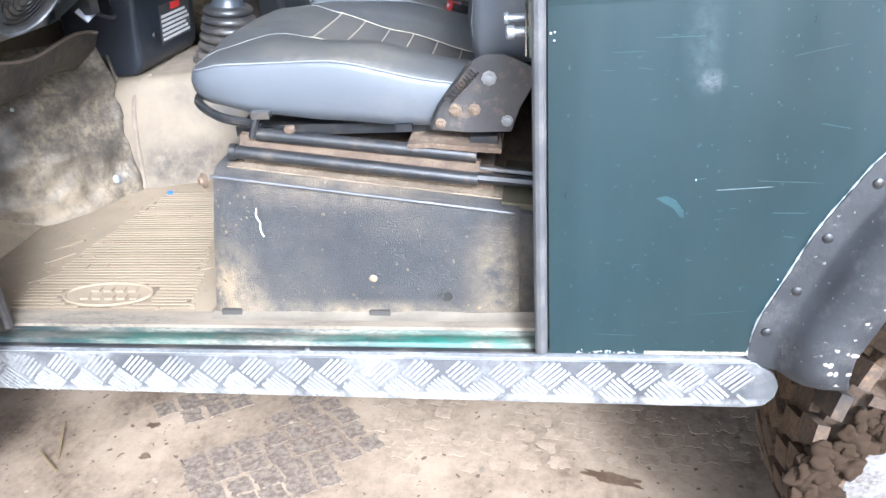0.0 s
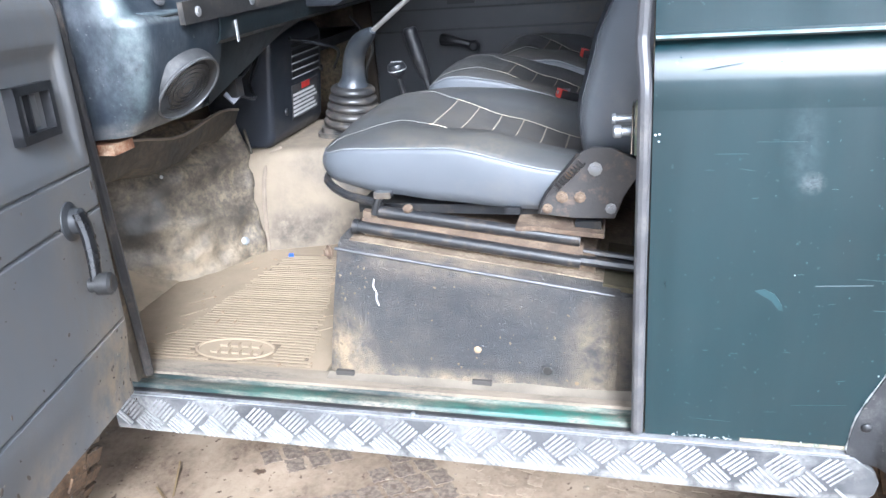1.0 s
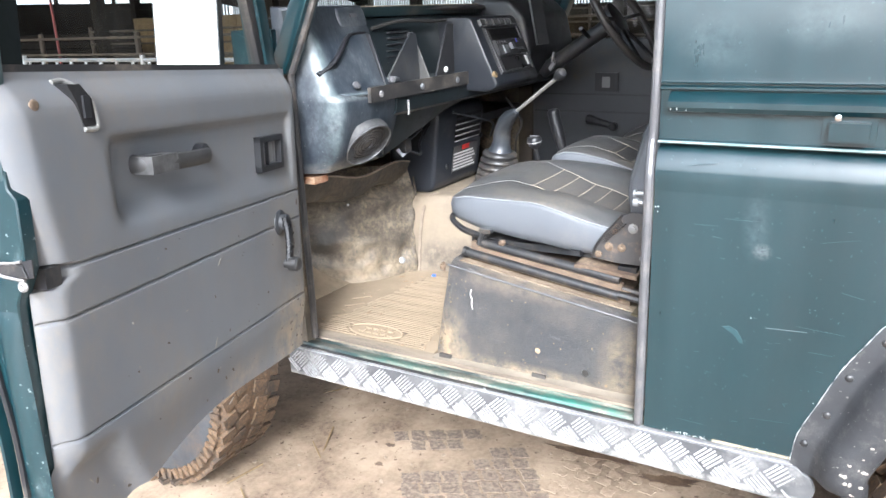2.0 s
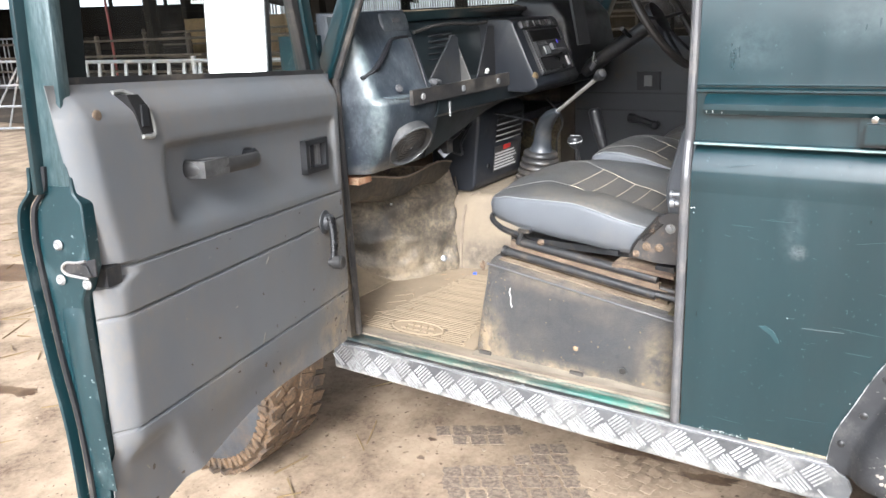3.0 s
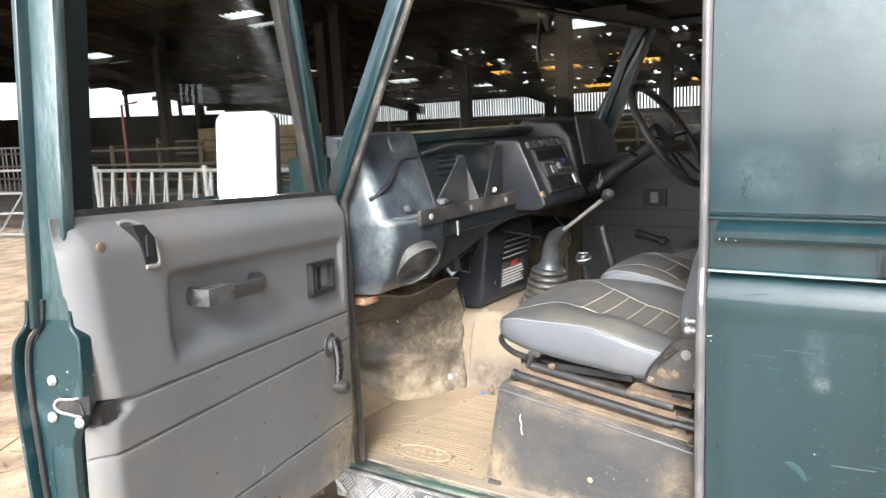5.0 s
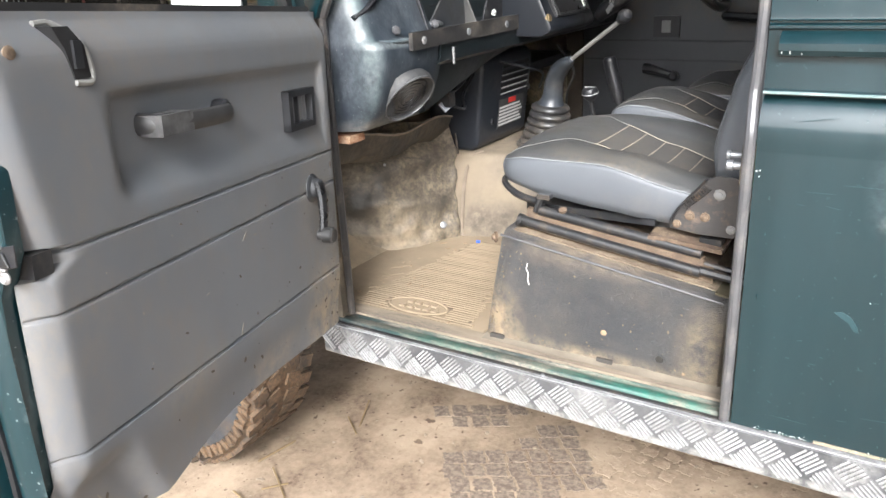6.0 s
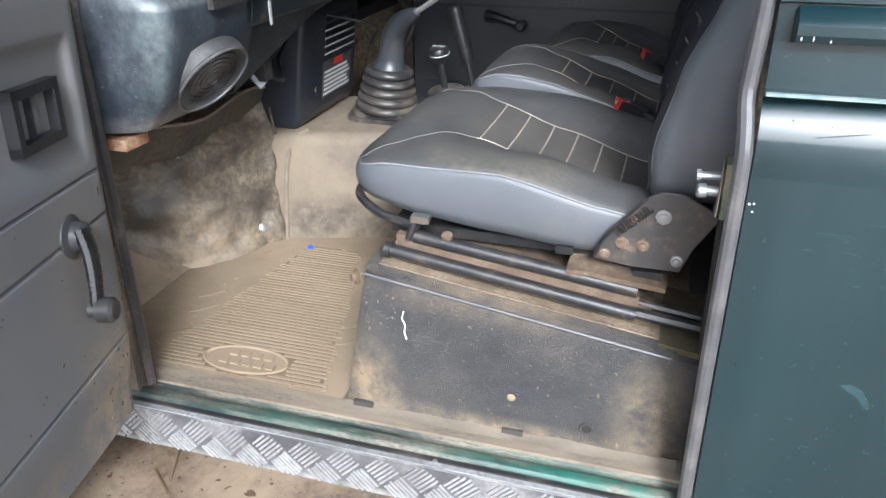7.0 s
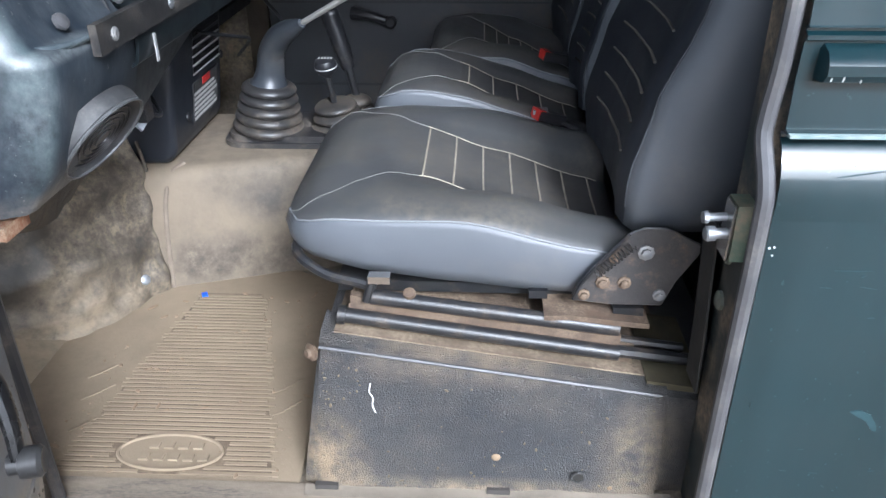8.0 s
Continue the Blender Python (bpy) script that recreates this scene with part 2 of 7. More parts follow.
trim = mat("grey_door_trim", (0.118, 0.127, 0.137), (0.092, 0.099, 0.108), 0.48, 0.0, 2.2, dirt=(0.185, 0.152, 0.112), dirt_amount=0.66, dirt_scale=3.6, grain=0.12, grain_scale=900, sharp=0.5, stretch=(1, 1, 0.6), stains=(((-0.575, -0.905, 1.30), (0.06, 0.040, 0.19), (0.23, 0.265, 0.255), 0.7, 9), ((-0.80, -0.10, 0.74), (0.16, 0.16, 0.17), (0.30, 0.235, 0.155), 0.85, 22), ((-0.72, -0.36, 0.76), (0.2, 0.13, 0.05), (0.26, 0.21, 0.15), 0.5, 30), ((-0.66, -0.62, 0.86), (0.2, 0.12, 0.06), (0.17, 0.15, 0.12), 0.4, 35), ((-0.77, -0.15, 1.02), (0.12, 0.10, 0.10), (0.19, 0.155, 0.11), 0.5, 16)))
vinyl = mat("grey_blue_vinyl", (0.096, 0.104, 0.115), (0.076, 0.083, 0.093), 0.40, 0.0, 3.0, dirt=(0.20, 0.175, 0.14), dirt_amount=0.34, dirt_scale=3.5, grain=0.14, grain_scale=520, grain_kind="leather", sharp=0.5, bump2=0.12)
vinyl_black = mat("black_vinyl", (0.040, 0.042, 0.044), (0.058, 0.059, 0.060), 0.5, 0.0, 4.0, dirt=(0.20, 0.17, 0.13), dirt_amount=0.62, dirt_scale=4.0, grain=0.12, grain_scale=700, grain_kind="leather", sharp=0.5)
thread = mat("pale_seam", (0.36, 0.325, 0.255), (0.24, 0.215, 0.17), 0.7, 0.0, 40)
box_vinyl = mat("dusty_black_vinyl_cover", (0.034, 0.036, 0.040), (0.052, 0.054, 0.057), 0.50, 0.0, 3.0, dirt=(0.24, 0.20, 0.15), dirt_amount=0.72, dirt_scale=3.6, grain=0.85, grain_scale=300, grain_kind="leather", sharp=0.6, fine_range=(0.1, 0.85), stains=(((-0.515, 0.085, 0.70), (0.075, 0.3, 0.10), (0.34, 0.26, 0.165), 0.9, 24), ((-0.30, 0.085, 0.655), (0.45, 0.3, 0.035), (0.30, 0.235, 0.155), 0.8, 26), ((-0.06, 0.085, 0.72), (0.07, 0.3, 0.12), (0.28, 0.22, 0.145), 0.7, 20), ((-0.25, 0.15, 0.875), (0.40, 0.10, 0.05), (0.26, 0.20, 0.135), 0.6, 20)))
dusty = mat("dusty_rubber_mat", (0.262, 0.205, 0.138), (0.196, 0.152, 0.101), 0.92, 0.0, 5.0, dirt=(0.13, 0.096, 0.064), dirt_amount=0.36, dirt_scale=4.0, grain=0.35, grain_scale=200, sharp=0.45)
muddy_black = mat("muddy_black_panel", (0.040, 0.036, 0.031), (0.085, 0.071, 0.054), 0.5, 0.0, 7.0, dirt=(0.29, 0.235, 0.165), dirt_amount=0.70, dirt_scale=6.0, grain=0.5, grain_scale=60, sharp=0.20, bump2=0.7, stains=(((-1.07, 0.47, 0.70), (0.16, 0.16, 0.12), (0.32, 0.255, 0.175), 0.7, 16), ((-0.985, 0.63, 0.80), (0.05, 0.06, 0.16), (0.016, 0.015, 0.014), 0.7, 14)))
black_plastic = mat("black_plastic", (0.009, 0.010, 0.012), (0.016, 0.016, 0.018), 0.42, 0.0, 8.0, dirt=(0.10, 0.09, 0.075), dirt_amount=0.2, dirt_scale=8.0, grain=0.1, grain_scale=500)
rubber = mat("black_rubber", (0.018, 0.018, 0.020), (0.032, 0.031, 0.030), 0.42, 0.0, 9.0, dirt=(0.15, 0.125, 0.10), dirt_amount=0.32, dirt_scale=9.0, grain=0.1)
seal = mat("grey_rubber_seal", (0.075, 0.075, 0.079), (0.05, 0.05, 0.053), 0.4, 0.0, 14.0, dirt=(0.13, 0.122, 0.112), dirt_amount=0.4, dirt_scale=12.0, grain=0.1)
steel_black = mat("black_painted_steel", (0.011, 0.012, 0.014), (0.022, 0.022, 0.022), 0.36, 0.0, 20.0, dirt=(0.16, 0.115, 0.078), dirt_amount=0.30, dirt_scale=34.0, grain=0.25, sharp=0.4)
rusty = mat("rusty_steel", (0.06, 0.042, 0.030), (0.11, 0.072, 0.045), 0.7, 0.0, 22.0, dirt=(0.17, 0.125, 0.085), dirt_amount=0.6, dirt_scale=18.0, grain=0.5, grain_scale=150)
rust = mat("orange_rust", (0.20, 0.075, 0.028), (0.11, 0.045, 0.022), 0.85, 0.0, 30.0, dirt=DUST, dirt_amount=0.4, dirt_scale=20, grain=0.6, grain_scale=200)
chrome = mat("worn_bright_metal", (0.62, 0.61, 0.60), (0.5, 0.49, 0.47), 0.22, 1.0, 30.0)
alu = mat("chequered_aluminium", (0.115, 0.118, 0.122), (0.035, 0.037, 0.040), 0.5, 0.2, 9.0, dirt=(0.30, 0.295, 0.285), dirt_amount=0.40, dirt_scale=6.0, grain=0.3, grain_scale=120, sharp=0.2, stains=(((-0.3, 0, 0.566), (1.3, 0.2, 0.010), (0.42, 0.41, 0.39), 0.7, 30),))
alu_bright = mat("polished_tread", (0.58, 0.59, 0.60), (0.24, 0.245, 0.25), 0.36, 0.6, 12.0, dirt=(0.13, 0.128, 0.122), dirt_amount=0.66, dirt_scale=11.0, sharp=0.25)
galv = mat("galvanised_steel", (0.30, 0.31, 0.32), (0.20, 0.21, 0.22), 0.5, 0.7, 9.0, dirt=(0.25, 0.2, 0.15), dirt_amount=0.4, dirt_scale=4.0)
red_plastic = mat("red_plastic", (0.55, 0.03, 0.02), (0.42, 0.02, 0.02), 0.4, 0.0, 20.0)
label_white = mat("pale_label", (0.55, 0.55, 0.54), (0.45, 0.45, 0.44), 0.5, 0.0, 30.0)
flare_black = mat("scuffed_black_flare", (0.012, 0.013, 0.015), (0.024, 0.026, 0.029), 0.6, 0.0, 10.0, dirt=(0.10, 0.096, 0.09), dirt_amount=0.28, dirt_scale=26.0, grain=0.5, grain_scale=120, sharp=0.25, speck=(0.13, 0.125, 0.115), speck_scale=110, speck_amount=-0.2)
tyre_rubber = mat("muddy_tyre_rubber", (0.020, 0.017, 0.015), (0.040, 0.029, 0.020), 0.85, 0.0, 12.0, dirt=(0.13, 0.078, 0.040), dirt_amount=0.76, dirt_scale=8.0, grain=0.5, grain_scale=90)
glass = glass_mat("window_glass", (0.86, 0.90, 0.88), 0.0, 0.05)
screen_glass = glass_mat("windscreen_glass", (0.72, 0.75, 0.72), 0.0, 0.07)
mirror_mat = mat("mirror_glass", (0.92, 0.93, 0.94), (0.92, 0.93, 0.94), 0.02, 1.0, rough_var=0.01)
ground_mat = mat("dusty_concrete", (0.335, 0.258, 0.182), (0.205, 0.153, 0.105), 0.9, 0.0, 3.4, dirt=(0.085, 0.053, 0.032), dirt_amount=0.60, dirt_scale=3.4, grain=0.8, grain_scale=55, speck=(0.10, 0.066, 0.042), speck_scale=42, speck_amount=0.12, bump2=0.4, sharp=0.26, stretch=(1.1, 0.95, 1))
# Streaks down the slope put the corrugations' light and shade into the colour.
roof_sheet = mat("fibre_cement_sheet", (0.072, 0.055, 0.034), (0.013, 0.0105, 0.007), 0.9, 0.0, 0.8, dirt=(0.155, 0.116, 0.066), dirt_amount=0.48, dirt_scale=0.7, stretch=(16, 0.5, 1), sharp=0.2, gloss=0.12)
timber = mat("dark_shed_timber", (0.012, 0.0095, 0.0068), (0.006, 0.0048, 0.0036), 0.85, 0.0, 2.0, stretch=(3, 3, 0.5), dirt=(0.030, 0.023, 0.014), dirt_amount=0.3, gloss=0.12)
board_pale = mat("weathered_boards", (0.20, 0.20, 0.18), (0.14, 0.14, 0.12), 0.85, 0.0, 2.0, random_tone=0.3)
hay = mat("dry_hay", (0.20, 0.14, 0.07), (0.13, 0.09, 0.045), 0.95, 0.0, 3.0)
red_paint = mat("faded_red_paint", (0.22, 0.04, 0.03), (0.14, 0.03, 0.03), 0.6, 0.0, 10.0)
blue_plastic = mat("blue_plastic", (0.02, 0.10, 0.6), None, 0.4)
headliner = mat("grey_headliner", (0.062, 0.058, 0.050), (0.045, 0.042, 0.036), 0.9, 0.0, 3.0, dirt=(0.05, 0.043, 0.036), dirt_amount=0.4)


# ---- the shed: ground, roof, posts, walls ----
def roof_z(y):
    return 5.0 - 0.17 * (y - 8.6)


b = bmesh.new()
NX = 90
def gx(i):
    s = 2 * i / NX - 1
    return math.copysign(14 * abs(s) + 886 * abs(s) ** 6, s)
grid = [[b.verts.new((gx(i), gx(j), 0)) for j in range(NX + 1)] for i in range(NX + 1)]
for i in range(NX):
    for j in range(NX):
        b.faces.new((grid[i][j], grid[i + 1][j], grid[i + 1][j + 1], grid[i][j + 1]))
for v in b.verts:
    r = math.hypot(v.co.x, v.co.y)
    v.co.z = 0.015 * noise.noise(Vector((v.co.x * 0.9, v.co.y * 0.9, 3))) * ease(2.5, 5.0, r)
ground = solid("ground", b, ground_mat, "dusty tan concrete yard floor with dark stains", "ground", kind="structure")

# roof sheets: corrugations run down the slope, one mesh; some bays hold clear sheets
SHEET_W, SHEET_L = 1.2, 1.25
clear_bays = {(-8, 0), (-7, 7), (-7, 10), (-9, 10), (-11, 10), (-14, 10), (-17, 8), (-16, 8), (-3, 10), (-20, 5), (-12, 12), (-5, 12), (-13, 4), (-24, 9), (-9, 13), (-6, 13), (4, 2), (8, 5), (-10, -6), (-4, -6), (2, -6)}
sheets, clears, holed = [], [], []
for ix in range(-24, 14):
    for iy in range(-8, 14):
        cell = (ix * SHEET_W + 0.16, 7.0 + iy * SHEET_L)
        if (ix, iy) in clear_bays:
            clears.append(cell)
        elif iy >= 8 and -17 < ix < 6:
            holed.append(cell)
        else:
            sheets.append(cell)
dice = random.Random(5)


def corrugated(cells, holes=0.0):
    v, f = [], []
    n, rows = 30, (4 if holes else 1)
    for x0, y0 in cells:
        base = len(v)
        gaps = {(p, q) for p in range(10) for q in range(rows) if dice.random() < holes}
        for k in range(n + 1):
            x = x0 + (SHEET_W + 0.05) * k / n
            dz = 0.044 * math.cos(2 * math.pi * k / 5)
            for j in range(rows + 1):
                y = lerp(y0 - 0.08, y0 + SHEET_L + 0.08, j / rows)
                v.append((x, y, roof_z(y) + dz + lerp(0.014, -0.014, j / rows)))
        r1 = rows + 1
        for k in range(n):
            for j in range(rows):
                if holes and (k // 3, j) in gaps:
                    continue
                f.append((base + r1 * k + j, base + r1 * k + j + 1, base + r1 * (k + 1) + j + 1, base + r1 * (k + 1) + j))
    me = bpy.data.meshes.new("sheets")
    me.from_pydata(v, [], f)
    bm = bmesh.new()
    bm.from_mesh(me)
    bpy.data.meshes.remove(me)
    return bm


b = thick(corrugated(sheets), 0.008)
join(b, corrugated(holed, 0.10))
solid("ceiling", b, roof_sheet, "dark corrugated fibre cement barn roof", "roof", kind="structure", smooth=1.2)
clear_mat = bpy.data.materials.new("clear_roof_sheet")
clear_mat.use_nodes = True
tn = clear_mat.node_tree.nodes
tl = tn.new("ShaderNodeBsdfTranslucent")
tl.inputs["Color"].default_value = (0.85, 0.86, 0.84, 1)
tp = tn.new("ShaderNodeBsdfTransparent")
mx = tn.new("ShaderNodeMixShader")
mx.inputs[0].default_value = 0.6
clear_mat.node_tree.links.new(tl.outputs[0], mx.inputs[1])
clear_mat.node_tree.links.new(tp.outputs[0], mx.inputs[2])
clear_mat.node_tree.links.new(mx.outputs[0], tn["Material Output"].inputs["Surface"])
amber_mat = clear_mat.copy()
amber_mat.name = "amber_roof_sheet"
for nd in amber_mat.node_tree.nodes:
    if nd.bl_idname in ("ShaderNodeBsdfTranslucent", "ShaderNodeBsdfTransparent"):
        nd.inputs["Color"].default_value = (0.95, 0.50, 0.10, 1)
for c in clears:
    amber = c[1] > 19 and -14 < c[0] < -7
    solid("rooflight", corrugated([c]), amber_mat if amber else clear_mat, "amber tinted translucent corrugated rooflight sheet" if amber else "bright translucent corrugated rooflight sheet", "rooflight", "rooflights in the barn roof", smooth=1.2)

# purlins, rafters and posts
for k in range(20):
    y = -2.9 + k * 1.4
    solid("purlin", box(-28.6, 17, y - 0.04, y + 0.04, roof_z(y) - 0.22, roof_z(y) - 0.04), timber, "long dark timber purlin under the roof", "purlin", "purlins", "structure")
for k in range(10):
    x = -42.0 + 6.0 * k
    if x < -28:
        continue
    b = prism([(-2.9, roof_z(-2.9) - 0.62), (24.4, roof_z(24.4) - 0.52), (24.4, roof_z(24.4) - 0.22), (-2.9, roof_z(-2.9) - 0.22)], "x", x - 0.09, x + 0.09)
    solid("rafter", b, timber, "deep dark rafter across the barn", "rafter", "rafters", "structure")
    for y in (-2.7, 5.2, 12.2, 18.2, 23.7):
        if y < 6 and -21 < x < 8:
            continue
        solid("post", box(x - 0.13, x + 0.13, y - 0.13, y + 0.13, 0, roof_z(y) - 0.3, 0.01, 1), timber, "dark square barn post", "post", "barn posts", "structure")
solid("post", box(-11.62, -11.34, 12.0, 12.28, 0, roof_z(12.1) - 0.2, 0.01, 1), timber, "dark square barn post", "post", "barn posts", "structure")

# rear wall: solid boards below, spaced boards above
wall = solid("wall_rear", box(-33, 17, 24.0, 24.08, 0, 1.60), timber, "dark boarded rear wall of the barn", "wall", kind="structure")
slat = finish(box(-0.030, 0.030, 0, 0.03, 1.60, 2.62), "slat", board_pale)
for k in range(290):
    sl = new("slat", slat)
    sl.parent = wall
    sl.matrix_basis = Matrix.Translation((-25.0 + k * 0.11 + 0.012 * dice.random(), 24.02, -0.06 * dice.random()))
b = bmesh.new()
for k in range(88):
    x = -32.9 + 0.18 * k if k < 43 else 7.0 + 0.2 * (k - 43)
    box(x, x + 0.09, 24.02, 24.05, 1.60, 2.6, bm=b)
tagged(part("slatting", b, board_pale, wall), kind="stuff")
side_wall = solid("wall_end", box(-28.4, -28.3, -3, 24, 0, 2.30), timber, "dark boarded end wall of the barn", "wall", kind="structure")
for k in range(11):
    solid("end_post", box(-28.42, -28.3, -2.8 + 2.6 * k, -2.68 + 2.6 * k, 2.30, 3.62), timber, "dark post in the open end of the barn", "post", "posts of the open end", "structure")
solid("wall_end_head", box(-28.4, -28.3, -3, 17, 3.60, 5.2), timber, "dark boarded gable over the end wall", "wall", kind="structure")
# Unseen wall, added so the side paint mirrors a dark band under the sky.
solid("wall_yard", box(-70, 60, -32.3, -32.0, 0, 4.3), timber, "unseen dark wall added for the paint's reflections", "wall", kind="structure")
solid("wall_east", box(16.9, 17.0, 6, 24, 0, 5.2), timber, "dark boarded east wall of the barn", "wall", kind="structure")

# bright overcast distance beyond the open end of the barn
far_light = bpy.data.materials.new("bright_distance")
far_light.use_nodes = True
em = far_light.node_tree.nodes.new("ShaderNodeEmission")
em.inputs["Color"].default_value, em.inputs["Strength"].default_value = (0.92, 0.96, 1.0, 1), 0.42
far_light.node_tree.links.new(em.outputs[0], far_light.node_tree.nodes["Material Output"].inputs["Surface"])
solid("backdrop", box(-80.2, -80.0, -6, 70, 0, 16), far_light, "bright hazy sky beyond the barn's open end", "sky", kind="structure")
solid("backdrop", box(-79.9, 60, 69.8, 70.0, 0, 6.5), far_light, "bright hazy sky behind the rear slats", "sky", kind="structure")
bedding = mat("trodden_bedding", (0.040, 0.029, 0.018), (0.022, 0.016, 0.010), 0.95, 0, 1.4, dirt=(0.09, 0.066, 0.040), dirt_amount=0.45, dirt_scale=1.2, grain=0.8, grain_scale=20)
b = bmesh.new()
bmesh.ops.create_grid(b, x_segments=90, y_segments=30, size=1.0)
for v in b.verts:
    v.co = Vector((-13 + 30 * v.co.x, 14.7 + 9.2 * v.co.y, 0.03))
    v.co += Vector((0, 0.25 * noise.noise(v.co * 0.9), 0.03 * noise.noise(v.co * 1.7)))
solid("floor", b, bedding, "dark trodden straw bedding in the pens", "floor", kind="structure", smooth=1.5)

# ---- the vehicle ----
car = thing("off_road_car", (-0.2, 0.79, 0.0), "dark green off-road car, white roof, front door open", "car")
YC, YF = 0.79, 1.58      # middle of the car and its far side

# side body behind the door
arch_line = [(0.299, 0.645), (0.307, 0.703), (0.336, 0.773), (0.365, 0.843), (0.403, 0.908), (0.432, 0.951), (0.50, 1.015), (0.60, 1.05), (0.79, 1.06)]
arch_full = arch_line + [(1.58 - x, z) for x, z in arch_line[-2::-1]]
side_prof = [(0.0, 1.150), (-0.0015, 1.170), (-0.001, 1.190), (0.004, 1.208), (0.012, 1.224), (0.024, 1.236), (0.024, 1.240), (0.010, 1.2425), (0.009, 1.2455), (0.015, 1.2475), (0.017, 1.297)]
side_prof2 = [(0.017, 1.297), (0.015, 1.336), (0.009, 1.3385), (0.009, 1.343), (0.016, 1.346), (0.016, 1.3485), (0.010, 1.350), (0.0118, 1.352), (0.0122, 1.356), (0.013, 1.370), (0.020, 1.49), (0.033, 1.70), (0.045, 1.90)]


def side_panels(far):
    f = (lambda y: YF - y) if far else (lambda y: y)
    poly = [(0.012, 0.645)] + arch_full + [(1.6, 0.645), (1.6, 1.150), (0.012, 1.150)]
    b = prism(poly, "y", f(0.0), f(0.014))
    for prof in (side_prof, side_prof2):
        join(b, thick(loft([[(x, f(y), z) for y, z in prof] for x in (0.012, 0.2, 0.6, 1.0, 1.6)], False), 0.0025))
    return b


rear_side = part("rear_side_panel", side_panels(False), green, car, "dark green scratched side panel")
part("rear_side_panel", side_panels(True), green, car)
# raised rib along the waist
rib = loft([[(x, y, z) for y, z in ((0.016, 1.297), (0.000, 1.300), (-0.008, 1.308), (-0.008, 1.318), (0.000, 1.329), (0.016, 1.335))] for x in (0.028, 0.031, 0.1, 1.55)], False)
for v in rib.verts:
    if v.co.x < 0.03:
        v.co.y = 0.0165
part("waist_rib", rib, green, rear_side)
part("capping_lip", box(0.013, 1.58, 0.002, 0.012, 1.2415, 1.2448, 0.001, 1), mat("bare_edge", (0.30, 0.36, 0.36), (0.12, 0.2, 0.2), 0.35, 0.3, 30), rear_side, "thin worn bright edge")
# handle of the side locker
hd = part("side_catch", box(0.300, 0.36, -0.012, 0.016, 1.258, 1.290, 0.006, 3), green, rear_side, "small green catch")
part("catch_plate", box(0.288, 0.37, 0.008, 0.018, 1.253, 1.306, 0.004, 2), green, rear_side)
part("catch_screw", disc((0.312, -0.013, 1.299), (0, -1, 0), 0.006, 0.004, 10, 0.001), chrome, rear_side)
# scratches and chips in the paint
chip_mat = mat("bare_chips", (0.55, 0.56, 0.55), (0.42, 0.45, 0.45), 0.45, 0.2, 60)
faint_chip = mat("faint_scuffs", (0.019, 0.048, 0.056), (0.012, 0.036, 0.043), 0.45, 0.0, 40)
rnd = random.Random(11)
b, b2 = bmesh.new(), bmesh.new()
for i in range(240):
    x, z = 0.02 + 0.5 * rnd.random() ** 0.9, 0.66 + 0.56 * rnd.random()
    if x > 0.29 + max(0, (z - 0.66)) * 0.45:
        continue
    w = (0.004 + 0.04 * rnd.random() ** 4) if rnd.random() < 0.14 else 0.0011 * rnd.random() + 0.0005
    h = 0.0003 + 0.0003 * rnd.random() if w > 0.003 else w * (0.6 + rnd.random())
    m = Matrix.Translation((x, -0.0004, z)) @ Matrix.Rotation(radians(rnd.gauss(0, 8)), 4, "Y")
    join(b if rnd.random() < 0.03 and w < 0.006 else b2, disc((0, 0, 0), (0, -1, 0), 1, 0.0004, 7), m @ Matrix.Diagonal((w, 1, h, 1)))
for k in range(40):      # flaking paint along the bottom edge
    x = 0.05 + (0.09 if rnd.random() < 0.7 else 0.24) * rnd.random()
    join(b, disc((0, 0, 0), (0, -1, 0), 1, 0.0004, 7), Matrix.Translation((x, -0.0004, 0.647 + 0.006 * rnd.random() ** 2)) @ Matrix.Rotation(radians(rnd.gauss(0, 25)), 4, "Y") @ Matrix.Diagonal((0.0006 + 0.0034 * rnd.random() ** 3, 1, 0.0004 + 0.0012 * rnd.random() ** 2, 1)))
for x, z, r in ((0.0155, 1.118, 0.0016), (0.0205, 1.119, 0.0014), (0.0200, 1.109, 0.0013)):
    join(b, disc((x, -0.0006, z), (0, -1, 0), r, 0.0006, 7))
for x, z, h in ((0.036, 1.3045, 0.0026), (0.0475, 1.305, 0.0036), (0.064, 1.303, 0.0020)):
    join(b, disc((0, 0, 0), (0, -1, 0), 1, 0.0006, 7), Matrix.Translation((x, -0.0062, z)) @ Matrix.Rotation(radians(25), 4, "X") @ Matrix.Diagonal((0.0009, 1, h, 1)))
tagged(part("paint_chips", b, chip_mat, rear_side, "pale chips in the paint"), kind="stuff")
tagged(part("paint_wear", b2, faint_chip, rear_side, "faint scuffs in the paint"), kind="stuff")
# the smeared scuff and long scratches
part("scuff_mark", moved(prism([(-0.018, 0.010), (-0.006, 0.013), (0.008, 0.006), (0.018, -0.010), (0.020, -0.019), (0.014, -0.018), (0.004, -0.004), (-0.008, 0.003)], "y", -0.0012, 0.0), Matrix.Translation((0.172, 0, 0.886))), faint_chip, rear_side, "pale smeared scuff")
for x, z, w, a in ((0.285, 0.908, 0.035, -3), (0.345, 0.872, 0.020, 1), (0.385, 0.990, 0.018, 12)):
    part("scratch", moved(box(-w, w, -0.0004, 0, -0.0005, 0.0005), Matrix.Translation((x - 0.02, 0, z)) @ Matrix.Rotation(radians(a), 4, "Y")), faint_chip if w < 0.03 else mat("grey_scratch", (0.10, 0.13, 0.14), None, 0.5), rear_side)
